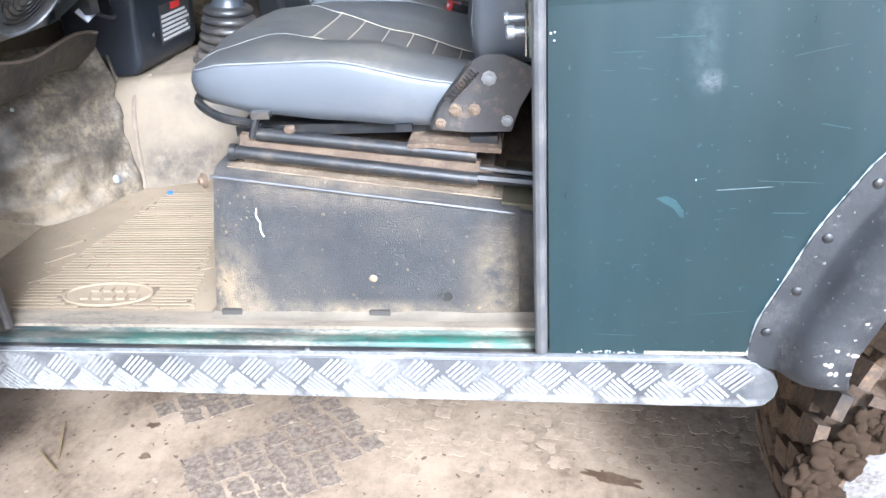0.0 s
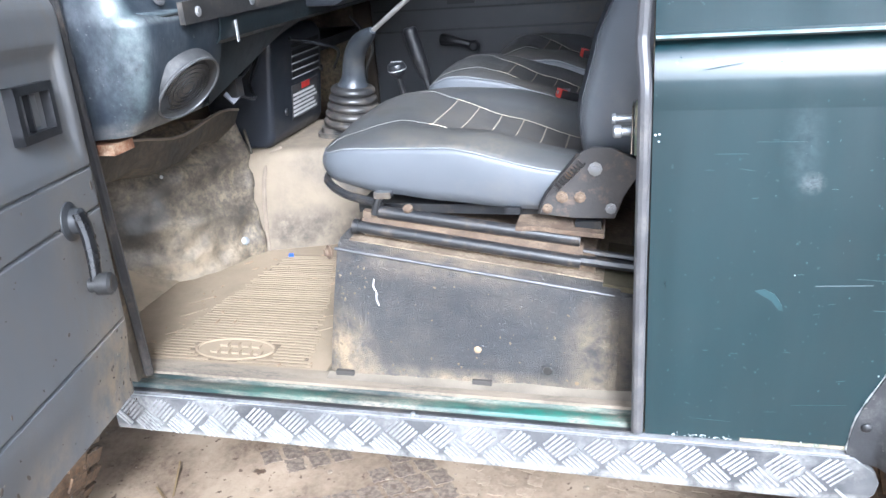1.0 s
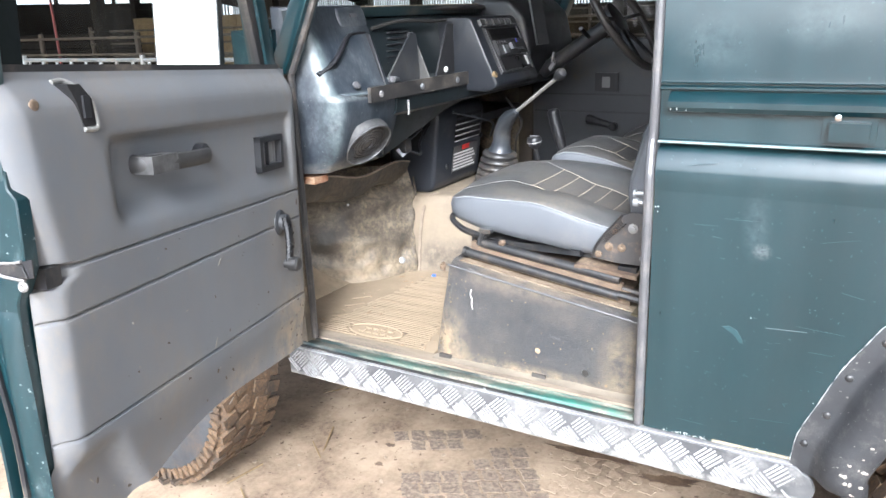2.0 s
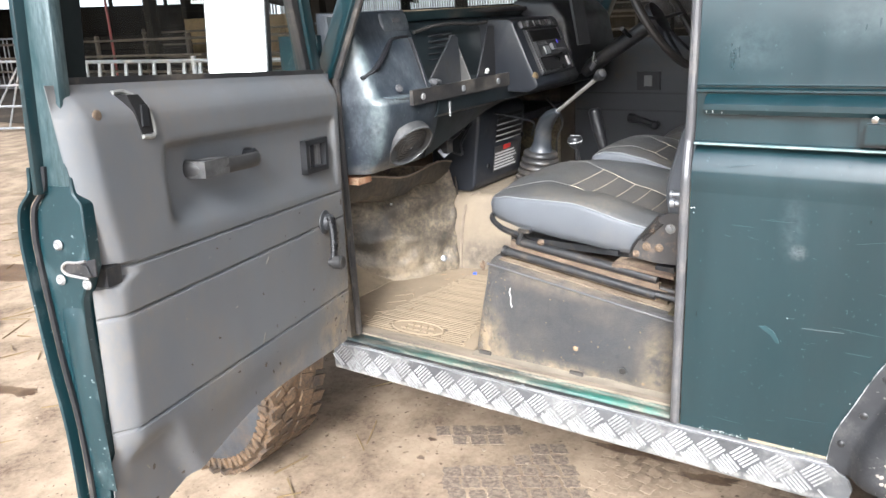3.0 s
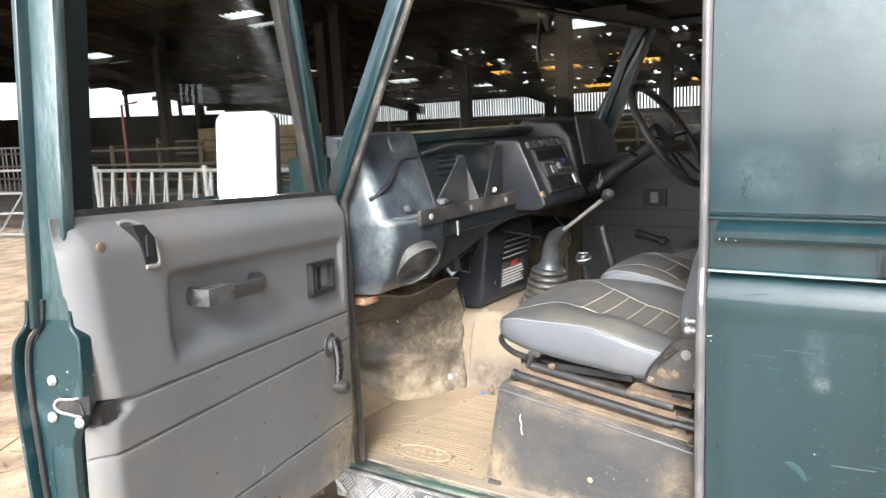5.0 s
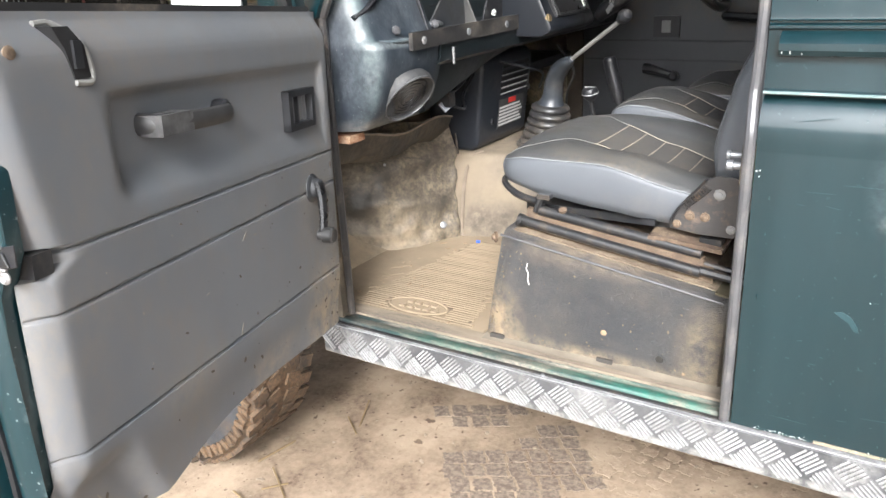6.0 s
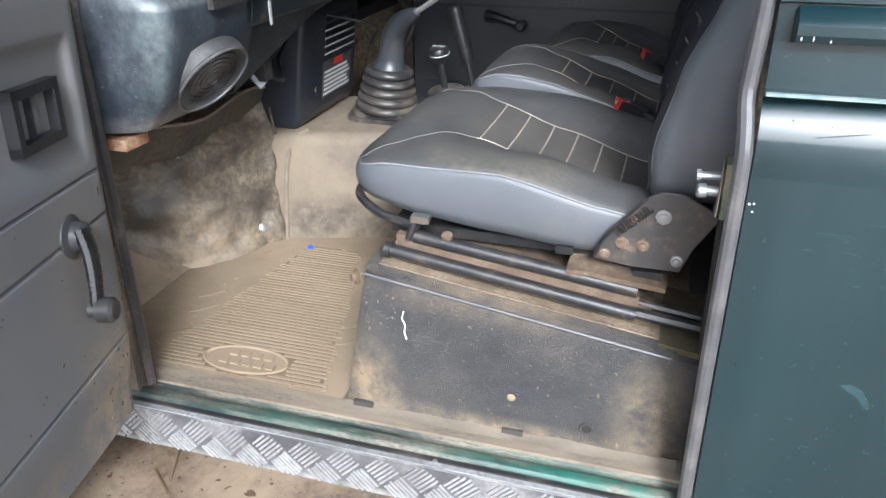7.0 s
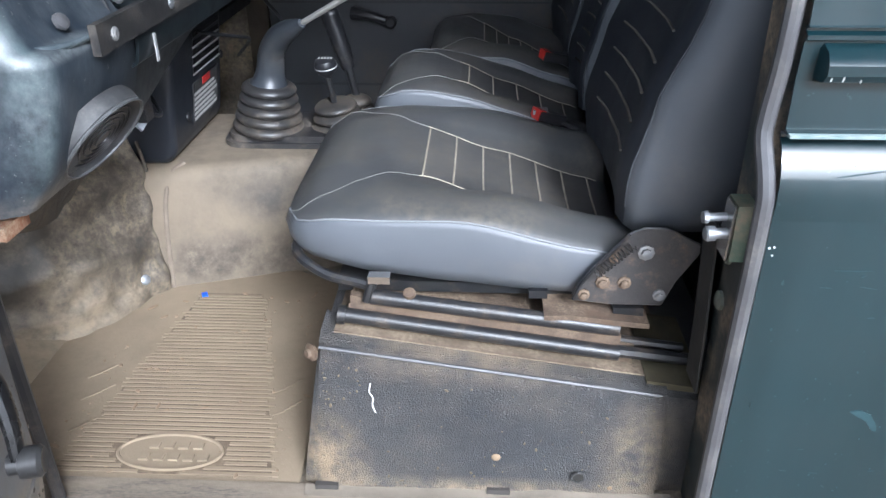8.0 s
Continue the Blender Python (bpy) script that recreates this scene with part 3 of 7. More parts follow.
part("flaked_edge", box(0.150, 0.297, -0.0008, 0.002, 0.6455, 0.6515), green_worn, rear_side, "bright green flaked edge")
part("tail_panel", box(1.58, 1.60, 0.05, 1.53, 0.6, 1.9, 0.004), green, car)
part("seat_bulkhead", box(0.098, 0.112, 0.05, 1.53, 0.62, 1.24, 0.004), black_plastic, car)

# black wheel arch flare with rivets
def flare_ring(i, pts):
    x, z = pts[i]
    d = Vector((pts[min(i + 1, len(pts) - 1)][0] - pts[max(i - 1, 0)][0], 0, pts[min(i + 1, len(pts) - 1)][1] - pts[max(i - 1, 0)][1])).normalized()
    nrm = Vector((d.z, 0, -d.x))
    return [Vector((x, y, z)) + nrm * o for o, y in ((-0.004, 0.001), (-0.004, -0.005), (0.028, -0.007), (0.036, -0.012), (0.046, -0.030), (0.060, -0.048), (0.085, -0.056), (0.118, -0.052), (0.126, -0.040), (0.126, 0.02))]


fp = [tuple(p) for p in spline([Vector((x, 0, z)) for x, z in arch_full], 3)]
fp = [(p[0], p[2]) for p in fp]
rings = [flare_ring(i, fp) for i in range(len(fp))]
lead = [p + Vector((0.006, 0.30 * max(0, -p.y - 0.02), -0.016)) for p in rings[0]]
flare = part("wheel_arch_flare", thick(loft([lead] + rings, False), 0.004), flare_black, car, "scuffed black riveted wheel arch flare", smooth=0.9)
for x, z in ((0.316, 0.690), (0.348, 0.757), (0.376, 0.838), (0.425, 0.915), (0.49, 0.975), (0.60, 1.01), (0.79, 1.025)):
    part("rivet", lathe((x, -0.006, z), (0, -1, 0), [(0.0072, 0), (0.0068, 0.002), (0.0045, 0.0035), (0.001, 0.004)], 12), steel_black, flare)
edge = []
for i in range(len(fp) // 2):
    for k in range(6):
        t = k / 6
        edge.append(Vector((lerp(fp[i][0], fp[i + 1][0], t) - 0.0042, -0.001, lerp(fp[i][1], fp[i + 1][1], t) + 0.002)))
b = tube(edge, [max(0.0002, 0.0016 + 0.0026 * noise.noise(p * 70) + 0.0012 * noise.noise(p * 300)) for p in edge], 5, True, 0.5)
tagged(part("chipped_edge", b, chip_mat, rear_side, "white chipped paint along the arch"), kind="stuff")
b = bmesh.new()
for i in range(60):
    q = rings[rnd.randrange(0, 10)]
    p = q[6].lerp(q[7], rnd.random()).lerp(q[5], 0.5 * rnd.random())
    join(b, lathe(p + Vector((0, -0.0005, 0)), (0, -1, 0.1), [(1, 0), (0.7, 0.3), (0.1, 0.45)], 7), Matrix.Translation(p) @ Matrix.Diagonal((0.003 + 0.004 * rnd.random(), 0.003, 0.0025 + 0.003 * rnd.random(), 1)) @ Matrix.Translation(-p))
tagged(part("mud_splashes", b, mat("pale_mud", (0.26, 0.235, 0.205), None, 0.9), flare), kind="stuff")


# wheels: muddy tyre with lugs, and a rim
def wheel(x, y0, y1, out, turn):
    c = Vector((x, (y0 + y1) / 2, 0.40))
    h = (y1 - y0) / 2
    w = part("wheel", lathe(c - Vector((0, h, 0)), (0, 1, 0), [(0.20, 0.01), (0.30, -0.004), (0.36, 0.006), (0.385, 0.025), (0.388, h), (0.385, 2 * h - 0.025), (0.36, 2 * h - 0.006), (0.30, 2 * h + 0.004), (0.20, 2 * h - 0.01)], 48), tyre_rubber, car, "muddy off-road tyre on a steel rim")
    lug = box(-0.020, 0.020, -0.028, 0.028, 0.383, 0.402, 0.005, 1) if x > 0 else box(-0.019, 0.019, -0.027, 0.027, 0.380, 0.393, 0.004, 1)
    for k in range(40):
        for j, yy in enumerate((-h + 0.022, -h * 0.34, h * 0.34, h - 0.022)):
            m = Matrix.Translation(c) @ Matrix.Rotation(2 * math.pi * (k + 0.5 * (j % 2)) / 40 + turn, 4, "Y") @ Matrix.Translation((0, yy, 0)) @ Matrix.Rotation(0.3 * (1 if j < 2 else -1), 4, "Z")
            part("tread_lug", moved(lug.copy(), m), tyre_rubber, w)
    lug.free()
    part("rim", lathe(c + Vector((0, out * (h - 0.01), 0)), (0, -out, 0), [(0.205, 0), (0.20, 0.02), (0.175, 0.05), (0.10, 0.03), (0.05, 0.0), (0.02, -0.02)], 32), mat("pale_wheel_paint", (0.55, 0.54, 0.50), (0.4, 0.38, 0.34), 0.5, 0.0, 8.0, dirt=MUD, dirt_amount=0.7), w, "pale muddy steel rim")
    part("sidewall", lathe(c + Vector((0, out * (h + 0.001), 0)), (0, out, 0), [(0.205, -0.004), (0.225, 0.004), (0.262, 0.0045), (0.266, 0.0065), (0.300, 0.0065), (0.304, 0.0045), (0.330, 0.003), (0.338, -0.004)], 48), mat("dusty_sidewall", *(((0.26, 0.26, 0.255), (0.12, 0.115, 0.11)) if x > 0 else ((0.034, 0.037, 0.041), (0.020, 0.021, 0.023))), 0.8, 0, 10, dirt=(0.07, 0.05, 0.035), dirt_amount=0.5, dirt_scale=9, grain=0.6, grain_scale=90), w, "pale dusty tyre sidewall")
    b = bmesh.new()
    for k in range(72):      # moulded blocks round the shoulder
        m = Matrix.Translation(c) @ Matrix.Rotation(2 * math.pi * k / 72, 4, "Y") @ Matrix.Translation((0, out * (h + 0.0035), 0.352)) @ Matrix.Rotation(0.35 if k % 2 else -0.2, 4, "Y")
        join(b, box(-0.0085, 0.0085, -0.004, 0.004, -0.020, 0.016, 0.002, 1), m)
    tagged(part("shoulder_tread", b, w.children[-1].data.materials[0], w), kind="stuff")
    return w


rear_wheel = wheel(0.79, -0.01, 0.22, -1, 0.1)
wheel(0.79, 1.36, 1.59, 1, 0.3)
front_wheel = wheel(-1.635, 0.0, 0.23, -1, 0.2)
wheel(-1.635, 1.35, 1.58, 1, 0.0)
b = bmesh.new()
for i in range(110):
    a = radians(150 + 70 * rnd.random())
    rr = 0.345 + 0.06 * rnd.random()
    p = Vector((0.79 + rr * math.cos(a), -0.012 - 0.01 * rnd.random(), 0.40 - rr * math.sin(a) * 0.6))
    s = 0.008 + 0.014 * rnd.random()
    k = bmesh.new()
    bmesh.ops.create_icosphere(k, subdivisions=3, radius=s)
    for v in k.verts:
        v.co *= 1 + 0.9 * noise.noise(v.co * 70 + Vector((i, 0, 0)))
        v.co.y *= 0.6
    join(b, k, Matrix.Translation(p))
tagged(part("caked_mud", b, mat("caked_mud", (0.018, 0.011, 0.006), (0.040, 0.026, 0.016), 0.95, 0, 9, grain=0.6, grain_scale=90, gloss=0.15), rear_wheel, "brown caked mud", smooth=3.0), kind="stuff")

# roof
def roof_ring(x, k):
    pts = [(-0.012, 1.893), (-0.014, 1.903), (0.004, 1.907), (0.014, 1.911), (0.022, 1.913 + 0.02 * k), (0.034, 1.913 + 0.045 * k), (0.075, 1.913 + 0.085 * k), (0.16, 1.913 + 0.115 * k), (0.40, 1.913 + 0.135 * k), (0.79, 1.913 + 0.14 * k)]
    full = pts + [(YF - y, z) for y, z in pts[-2::-1]]
    return [(x, y, z) for y, z in full]


ks = [(-0.692, 0.02), (-0.688, 0.10), (-0.676, 0.22), (-0.65, 0.40), (-0.605, 0.60), (-0.54, 0.75), (-0.42, 0.88), (-0.25, 0.97), (0.0, 1.0), (0.8, 1.0), (1.55, 1.0), (1.61, 0.8), (1.63, 0.1)]
fine_ks = []
for (xa, ka), (xb, kb) in zip(ks, ks[1:]):
    m_ = 6 if xb < -0.24 else 1
    fine_ks += [(lerp(xa, xb, q / m_), lerp(ka, kb, q / m_)) for q in range(m_)]
roof_b = loft([roof_ring(x, k) for x, k in fine_ks + [ks[-1]]], False)
for v in roof_b.verts:      # crumpled front corner over the door
    d = math.hypot((v.co.x + 0.53) / 0.12, (v.co.y - 0.045) / 0.05)
    if d < 1 and v.co.z > 1.912:
        v.co += Vector((0, 0.6, -1)) * (0.012 * noise.noise(v.co * 45) + 0.006) * (1 - d)
roof = part("roof", thick(roof_b, -0.003), white_paint, car, "white painted metal roof", smooth=1.0)
part("headlining", thick(loft([[(x, y, 1.880 + 0.035 * math.sin(math.pi * y / 1.58)) for y in np.linspace(0.05, 1.53, 13)] for x in (-0.68, -0.3, 0.2, 0.9, 1.55)], False), 0.01), headliner, car, "grey headlining")
part("gutter", box(-0.675, 1.6, -0.006, 0.03, 1.886, 1.892, 0.002, 1), rubber, car)
part("roof_seam", box(0.155, 0.158, 0.02, 0.7, 1.9, 1.915), white_paint, roof)
def roof_at(x, y):
    """A point of the roof's skin near its front corner."""
    k = next(lerp(p[1], q[1], (x - p[0]) / (q[0] - p[0])) for p, q in zip(ks, ks[1:]) if x <= q[0])
    ring_ = roof_ring(x, k)[:10]
    return next(Vector((x, y, lerp(p[2], q[2], (y - p[1]) / (q[1] - p[1])))) for p, q in zip(ring_[3:], ring_[4:]) if y <= q[1])


for pts, r in ((((-0.60, 0.030), (-0.57, 0.040), (-0.55, 0.034), (-0.50, 0.042), (-0.46, 0.036)), 0.0045), (((-0.55, 0.034), (-0.535, 0.060), (-0.50, 0.075), (-0.47, 0.066)), 0.0032), (((-0.625, 0.022), (-0.61, 0.026), (-0.595, 0.023)), 0.003), (((-0.47, 0.066), (-0.44, 0.05), (-0.42, 0.055)), 0.0026)):
    line_ = spline([roof_at(*p) + Vector((0, -0.004, 0.003)) for p in pts], 4)
    part("roof_crack", tube(line_, [r * (0.35 + abs(noise.noise(p * 60))) for p in line_], 6, True, 0.4), flare_black, roof, "torn dark crack in the dented roof")
# front door header and windscreen frame
part("door_header", box(-0.675, 0.012, 0.022, 0.06, 1.870, 1.886, 0.004), green, car)


def pillar(y, s):
    d = 0.0 if s > 0 else 0.060
    return loft([[(d - 0.952, y, 1.355), (d - 0.892, y, 1.355), (d - 0.892, y + s * 0.05, 1.355), (d - 0.952, y + s * 0.05, 1.355)], [(d - 0.692, y + s * 0.03, 1.888), (d - 0.645, y + s * 0.03, 1.888), (d - 0.645, y + s * 0.08, 1.888), (d - 0.692, y + s * 0.08, 1.888)]])


for y, s in ((0.005, 1), (1.575, -1)):
    b = pillar(y, s)
    bmesh.ops.recalc_face_normals(b, faces=b.faces)
    pl = part("windscreen_pillar", bevel(b, 0.008), green, car)
    part("pillar_seal", tube([(-0.885, y + s * 0.018, 1.36), (-0.637, y + s * 0.048, 1.885)], 0.009, 8), rubber, pl)
part("windscreen_header", box(-0.695, -0.652, 0.08, 1.50, 1.858, 1.888, 0.008, 3), black_plastic, car)
part("windscreen_base", box(-0.96, -0.90, 0.05, 1.53, 1.46, 1.505, 0.010), mat("dusty_green_black", (0.006, 0.013, 0.015), (0.011, 0.020, 0.022), 0.6, 0, 6, dirt=(0.10, 0.082, 0.062), dirt_amount=0.42, dirt_scale=6), car)
scr = part("windscreen", loft([[(-0.925, 0.06, 1.495), (-0.872, 1.52, 1.495)], [(-0.690, 0.09, 1.85), (-0.640, 1.49, 1.85)]], False), screen_glass, car)
scr.visible_shadow = False
part("screen_seal", tube([(-0.915, 0.07, 1.50), (-0.684, 0.095, 1.845), (-0.634, 1.485, 1.845), (-0.860, 1.51, 1.50), (-0.915, 0.07, 1.50)], 0.008, 6), rubber, car)
part("scuttle", box(-1.08, -0.945, 0.03, 1.55, 1.34, 1.462, 0.02), green, car)
part("bonnet", box(-1.78, -1.07, 0.12, 1.46, 1.20, 1.32, 0.04), green, car)
part("front_wing", box(-1.98, -1.31, 0.02, 0.32, 1.0, 1.22, 0.03), green, car)
part("wing_skin", box(-1.33, -0.967, 0.012, 0.036, 0.66, 1.36, 0.006), green, car)
part("front_wing", box(-1.98, -1.31, 1.26, 1.56, 0.95, 1.22, 0.03), green, car)
part("wing_skin", box(-1.33, -0.967, 1.545, 1.568, 0.66, 1.36, 0.006), green, car)
part("front_panel", box(-1.98, -1.93, 0.2, 1.38, 0.7, 1.22, 0.02), green, car)
part("door_pillar", box(-0.965, -0.912, 0.020, 0.062, 0.63, 1.36, 0.006), muddy_black, car)
part("door_pillar", box(-0.965, -0.905, 1.48, 1.56, 0.63, 1.36, 0.008), mat("grimy_brown_pillar", (0.022, 0.017, 0.012), (0.040, 0.030, 0.020), 0.8, 0, 6, dirt=(0.09, 0.065, 0.042), dirt_amount=0.5, grain=0.5, grain_scale=60), car)
part("pillar_seal", tube(spline([(-0.895, 0.035, 0.66), (-0.893, 0.03, 1.0), (-0.893, 0.028, 1.36)], 6), 0.009, 8), rubber, car)
# rear door pillar and its rubber seal
jamb = part("lock_pillar", prism([(0.018, 0.62), (0.018, 1.17), (0.045, 1.24), (0.045, 1.38), (0.066, 1.885), (0.12, 1.885), (0.11, 0.62)], "x", 0.010, 0.06, 0.003, 1), mat("dark_jamb", (0.02, 0.035, 0.037), (0.05, 0.05, 0.045), 0.6, 0, 9, dirt=DUST, dirt_amount=0.45, dirt_scale=7), car)
part("lock_pillar", box(0.012, 0.06, 1.47, 1.564, 0.62, 1.885, 0.004), green, car)
part("door_seal", tube(spline([(0.0, 0.0, 0.648), (0.0, 0.0, 0.9), (0.001, 0.0, 1.14), (0.0, 0.006, 1.19), (-0.004, 0.026, 1.232), (-0.003, 0.030, 1.26), (0.0, 0.026, 1.35), (0.001, 0.030, 1.6), (0.001, 0.038, 1.875)], 6), 0.0095, 10), seal, car, "grey worn rubber door seal")
part("door_seal", tube([(0.0, 0.036, 1.875), (-0.632, 0.036, 1.876)], 0.008, 8), rubber, car)
stk = part("striker", moved(box(-0.012, 0.012, 0.035, 0.070, 1.080, 1.150, 0.010, 3), Matrix.Identity(4)), mat("green_striker_block", (0.10, 0.17, 0.12), None, 0.6, 0, 20, dirt=DUST, dirt_amount=0.4), jamb, "green striker block")
part("striker_plate", prism([(-0.014, 1.082), (-0.0135, 1.150), (-0.016, 1.150), (-0.018, 1.082)], "y", 0.033, 0.066, 0.0015, 1), chrome, jamb)
part("striker_pin", lathe((-0.012, 0.046, 1.112), (-1, -0.1, 0), [(0.0065, 0), (0.0065, 0.018), (0.009, 0.019), (0.009, 0.028), (0.007, 0.030)], 14), galv, jamb)
part("striker_pin", lathe((-0.012, 0.056, 1.128), (-1, -0.1, 0), [(0.005, 0), (0.005, 0.026), (0.008, 0.027), (0.007, 0.032)], 10), galv, jamb)
for z in (1.058, 0.992):
    part("jamb_bolt", lathe((0.012, 0.094, z), (-1, 0, 0), [(0.013, 0), (0.013, 0.006), (0.008, 0.009), (0.004, 0.010)], 8), mat("pale_green_nut", (0.16, 0.18, 0.14), (0.10, 0.10, 0.08), 0.6, 0, 30), jamb, "pale green nut")
part("belt_strap", loft([[(x, y, z) for x, y in ((-0.004, y0), (-0.004, y0 + 0.052), (-0.001, y0 + 0.052), (-0.001, y0))] for y0, z in ((0.112, 1.085), (0.106, 1.02), (0.092, 0.94), (0.084, 0.85))]), mat("dusty_webbing", (0.022, 0.022, 0.021), (0.05, 0.045, 0.038), 0.85, 0, 20, grain=0.4), car, "dusty black belt webbing")

# sill: chequer plate with raised bars, worn channel behind it
sill_end = [(-0.958, 0.562), (0.300, 0.556), (0.326, 0.560), (0.340, 0.575), (0.344, 0.596), (0.336, 0.616), (0.316, 0.630), (0.306, 0.638), (-0.958, 0.638)]
plate = part("chequer_plate", prism(sill_end, "y", -0.008, 0.003, 0.002, 1), alu, car, "bright chequered aluminium sill plate")
part("plate_lip", box(-0.955, 0.30, -0.006, 0.010, 0.6385, 0.6405), alu_bright, plate)
b = bmesh.new()
S = 0.047      # basket weave of raised bars, turned by 45 degrees
for i in range(-2, 44):
    for j in (0, 1):
        cx, cz = -0.95 + (2 * i + j) * S / math.sqrt(2), 0.5805 + j * S / math.sqrt(2)
        way = 1 if j else -1
        for k in (-2.5, -1.5, -0.5, 0.5, 1.5, 2.5):
            px, pz = cx - way * k * 0.0071 * 0.707, cz + k * 0.0071 * 0.707
            lo, hi = -0.0232 * (0.8 + 0.2 * rnd.random()), 0.0232 * (0.8 + 0.2 * rnd.random())
            a, c = sorted((way * (0.5645 - pz) / 0.707, way * (0.6340 - pz) / 0.707))
            lo, hi = max(lo, a), min(hi, c)
            if hi - lo < 0.008 or not -0.945 < px < 0.302:
                continue
            m = Matrix.Translation((px, -0.008, pz)) @ Matrix.Rotation(radians(-45 * way), 4, "Y")
            join(b, box(lo, hi, -0.0032 * (0.6 + 0.4 * rnd.random()), 0, -0.0018, 0.0018, 0.0012, 1), m)
tagged(part("tread_pattern", b, alu_bright, plate, "raised tread bars"), kind="stuff")
part("sill", box(-0.955, 0.295, 0.010, 0.088, 0.57, 0.640, 0.003), green_worn, car, "worn green painted sill")
part("sill_gap_strip", box(-0.94, -0.005, 0.0035, 0.012, 0.60, 0.6435, 0.002, 1), rubber, car)
part("sill_channel", prism([(0.014, 0.640), (0.018, 0.649), (0.034, 0.650), (0.042, 0.643), (0.050, 0.643), (0.056, 0.652), (0.088, 0.654), (0.088, 0.640)], "x", -0.93, -0.002, 0.0015, 1), mat("worn_green_channel", (0.016, 0.034, 0.032), (0.012, 0.018, 0.018), 0.5, 0, 7, dirt=(0.22, 0.19, 0.15), dirt_amount=0.66, dirt_scale=9, stretch=(0.8, 4, 4), grain=0.3, stains=(((-0.12, 0.03, 0.645), (0.36, 0.03, 0.03), (0.012, 0.12, 0.088), 0.9, 16), ((-0.62, 0.03, 0.645), (0.20, 0.03, 0.03), (0.012, 0.085, 0.066), 0.6, 20))), car, "green channel with worn dusty paint")
part("sill_dust_strip", box(-0.93, -0.005, 0.050, 0.092, 0.651, 0.6565, 0.002, 1), mat("pale_dust", (0.23, 0.19, 0.145), (0.17, 0.138, 0.10), 0.95, 0, 9, dirt=(0.10, 0.085, 0.066), dirt_amount=0.5, dirt_scale=6, stretch=(1, 4, 1), grain=0.5, grain_scale=150), car)
part("sill_rivet", lathe((-0.366, 0.004, 0.6405), (0, 0, 1), [(0.005, 0), (0.004, 0.003), (0.001, 0.004)], 10), galv, plate)
part("chassis_rail", box(-1.9, 1.6, 0.35, 0.45, 0.42, 0.56, 0.01), steel_black, car)
part("chassis_rail", box(-1.9, 1.6, 1.13, 1.23, 0.42, 0.56, 0.01), steel_black, car)
part("axle", tube([(0.79, 0.2, 0.40), (0.79, 1.4, 0.40)], 0.05, 10), steel_black, car)
part("axle", tube([(-1.635, 0.2, 0.40), (-1.635, 1.4, 0.40)], 0.05, 10), steel_black, car)

# ---- the open front door; its own axes: u along it, n towards the trim side, w up ----
DU, DN, DO = Vector((0.2920, -0.9539, 0.0697)), Vector((0.9562, 0.2927, 0.0)), Vector((-0.839, -0.0415, 0.6617))
DW = DU.cross(DN)
DL = 1.035      # the door is a little longer than its outline's unit
DOOR = Matrix(((DU.x * DL, DN.x, DW.x, DO.x), (DU.y * DL, DN.y, DW.y, DO.y), (DU.z * DL, DN.z, DW.z, DO.z), (0, 0, 0, 1)))


def dpart(name, b, material, parent, label="", smooth=0.6):
    return part(name, moved(b, DOOR), material, parent, label, smooth=smooth)


# shell: outline of the end face seen along the door, pulled from hinge to lock edge
shell_prof = [(-0.040, 0.03), (-0.064, 0.025), (-0.070, 0.05), (-0.074, 0.19), (-0.089, 0.305), (-0.103, 0.45), (-0.105, 0.50), (-0.098, 0.535), (-0.078, 0.562), (-0.072, 0.60), (-0.067, 0.715), (-0.040, 0.715)]
door = dpart("front_door", prism(shell_prof, "x", 0.0, 0.868, 0.004, 2), green, car, "open green front door with grey inner trim")
green_edge = mat("chipped_green_edge", (0.0024, 0.017, 0.022), (0.0045, 0.026, 0.032), 0.36, 0.0, 5.0, dirt=(0.055, 0.085, 0.09), dirt_amount=0.24, dirt_scale=20, sharp=0.10, grain=0.1, grain_scale=60, coat=0.5, coat_rough=0.15, speck=(0.16, 0.19, 0.19), speck_scale=130, speck_amount=-0.25, stretch=(1, 1, 0.5))
end_prof_ = [(-0.034, 0.03), (-0.060, 0.028), (-0.066, 0.05), (-0.070, 0.19), (-0.085, 0.305), (-0.099, 0.45), (-0.101, 0.50), (-0.094, 0.533), (-0.075, 0.560), (-0.070, 0.585), (-0.024, 0.585), (-0.024, 0.56), (-0.012, 0.545), (-0.012, 0.45), (-0.034, 0.40)]
dpart("lock_face", prism(end_prof_, "x", 0.846, 0.8715, 0.002, 1), green_edge, door, "chipped green lock edge of the door")
bulge = [[Vector((0.8712 + 0.010 * math.sin(math.pi * j / 8) ** 0.6 * math.sin(math.pi * i / 16) ** 0.5, lerp(-0.060, -0.020, j / 8) - 0.016 * i / 16, lerp(0.09, 0.39, i / 16))) for j in range(9)] for i in range(17)]
dpart("pressed_panel", thick(loft(bulge, False), 0.002), green_edge, door, smooth=1.2)
# lock edge: turned-out lip along the outer skin
lip = [(-0.066, 0.02), (-0.072, 0.05), (-0.077, 0.19), (-0.092, 0.305), (-0.106, 0.45), (-0.108, 0.50), (-0.101, 0.54), (-0.080, 0.566), (-0.075, 0.60)]
b = loft([[Vector((0.872, n, w)), Vector((0.888, n - 0.002, w)), Vector((0.888, n - 0.007, w)), Vector((0.872, n - 0.006, w))] for n, w in [tuple(p)[:2] for p in spline([Vector((n, w, 0)) for n, w in lip], 4)]])
dpart("skin_lip", b, green_edge, door)
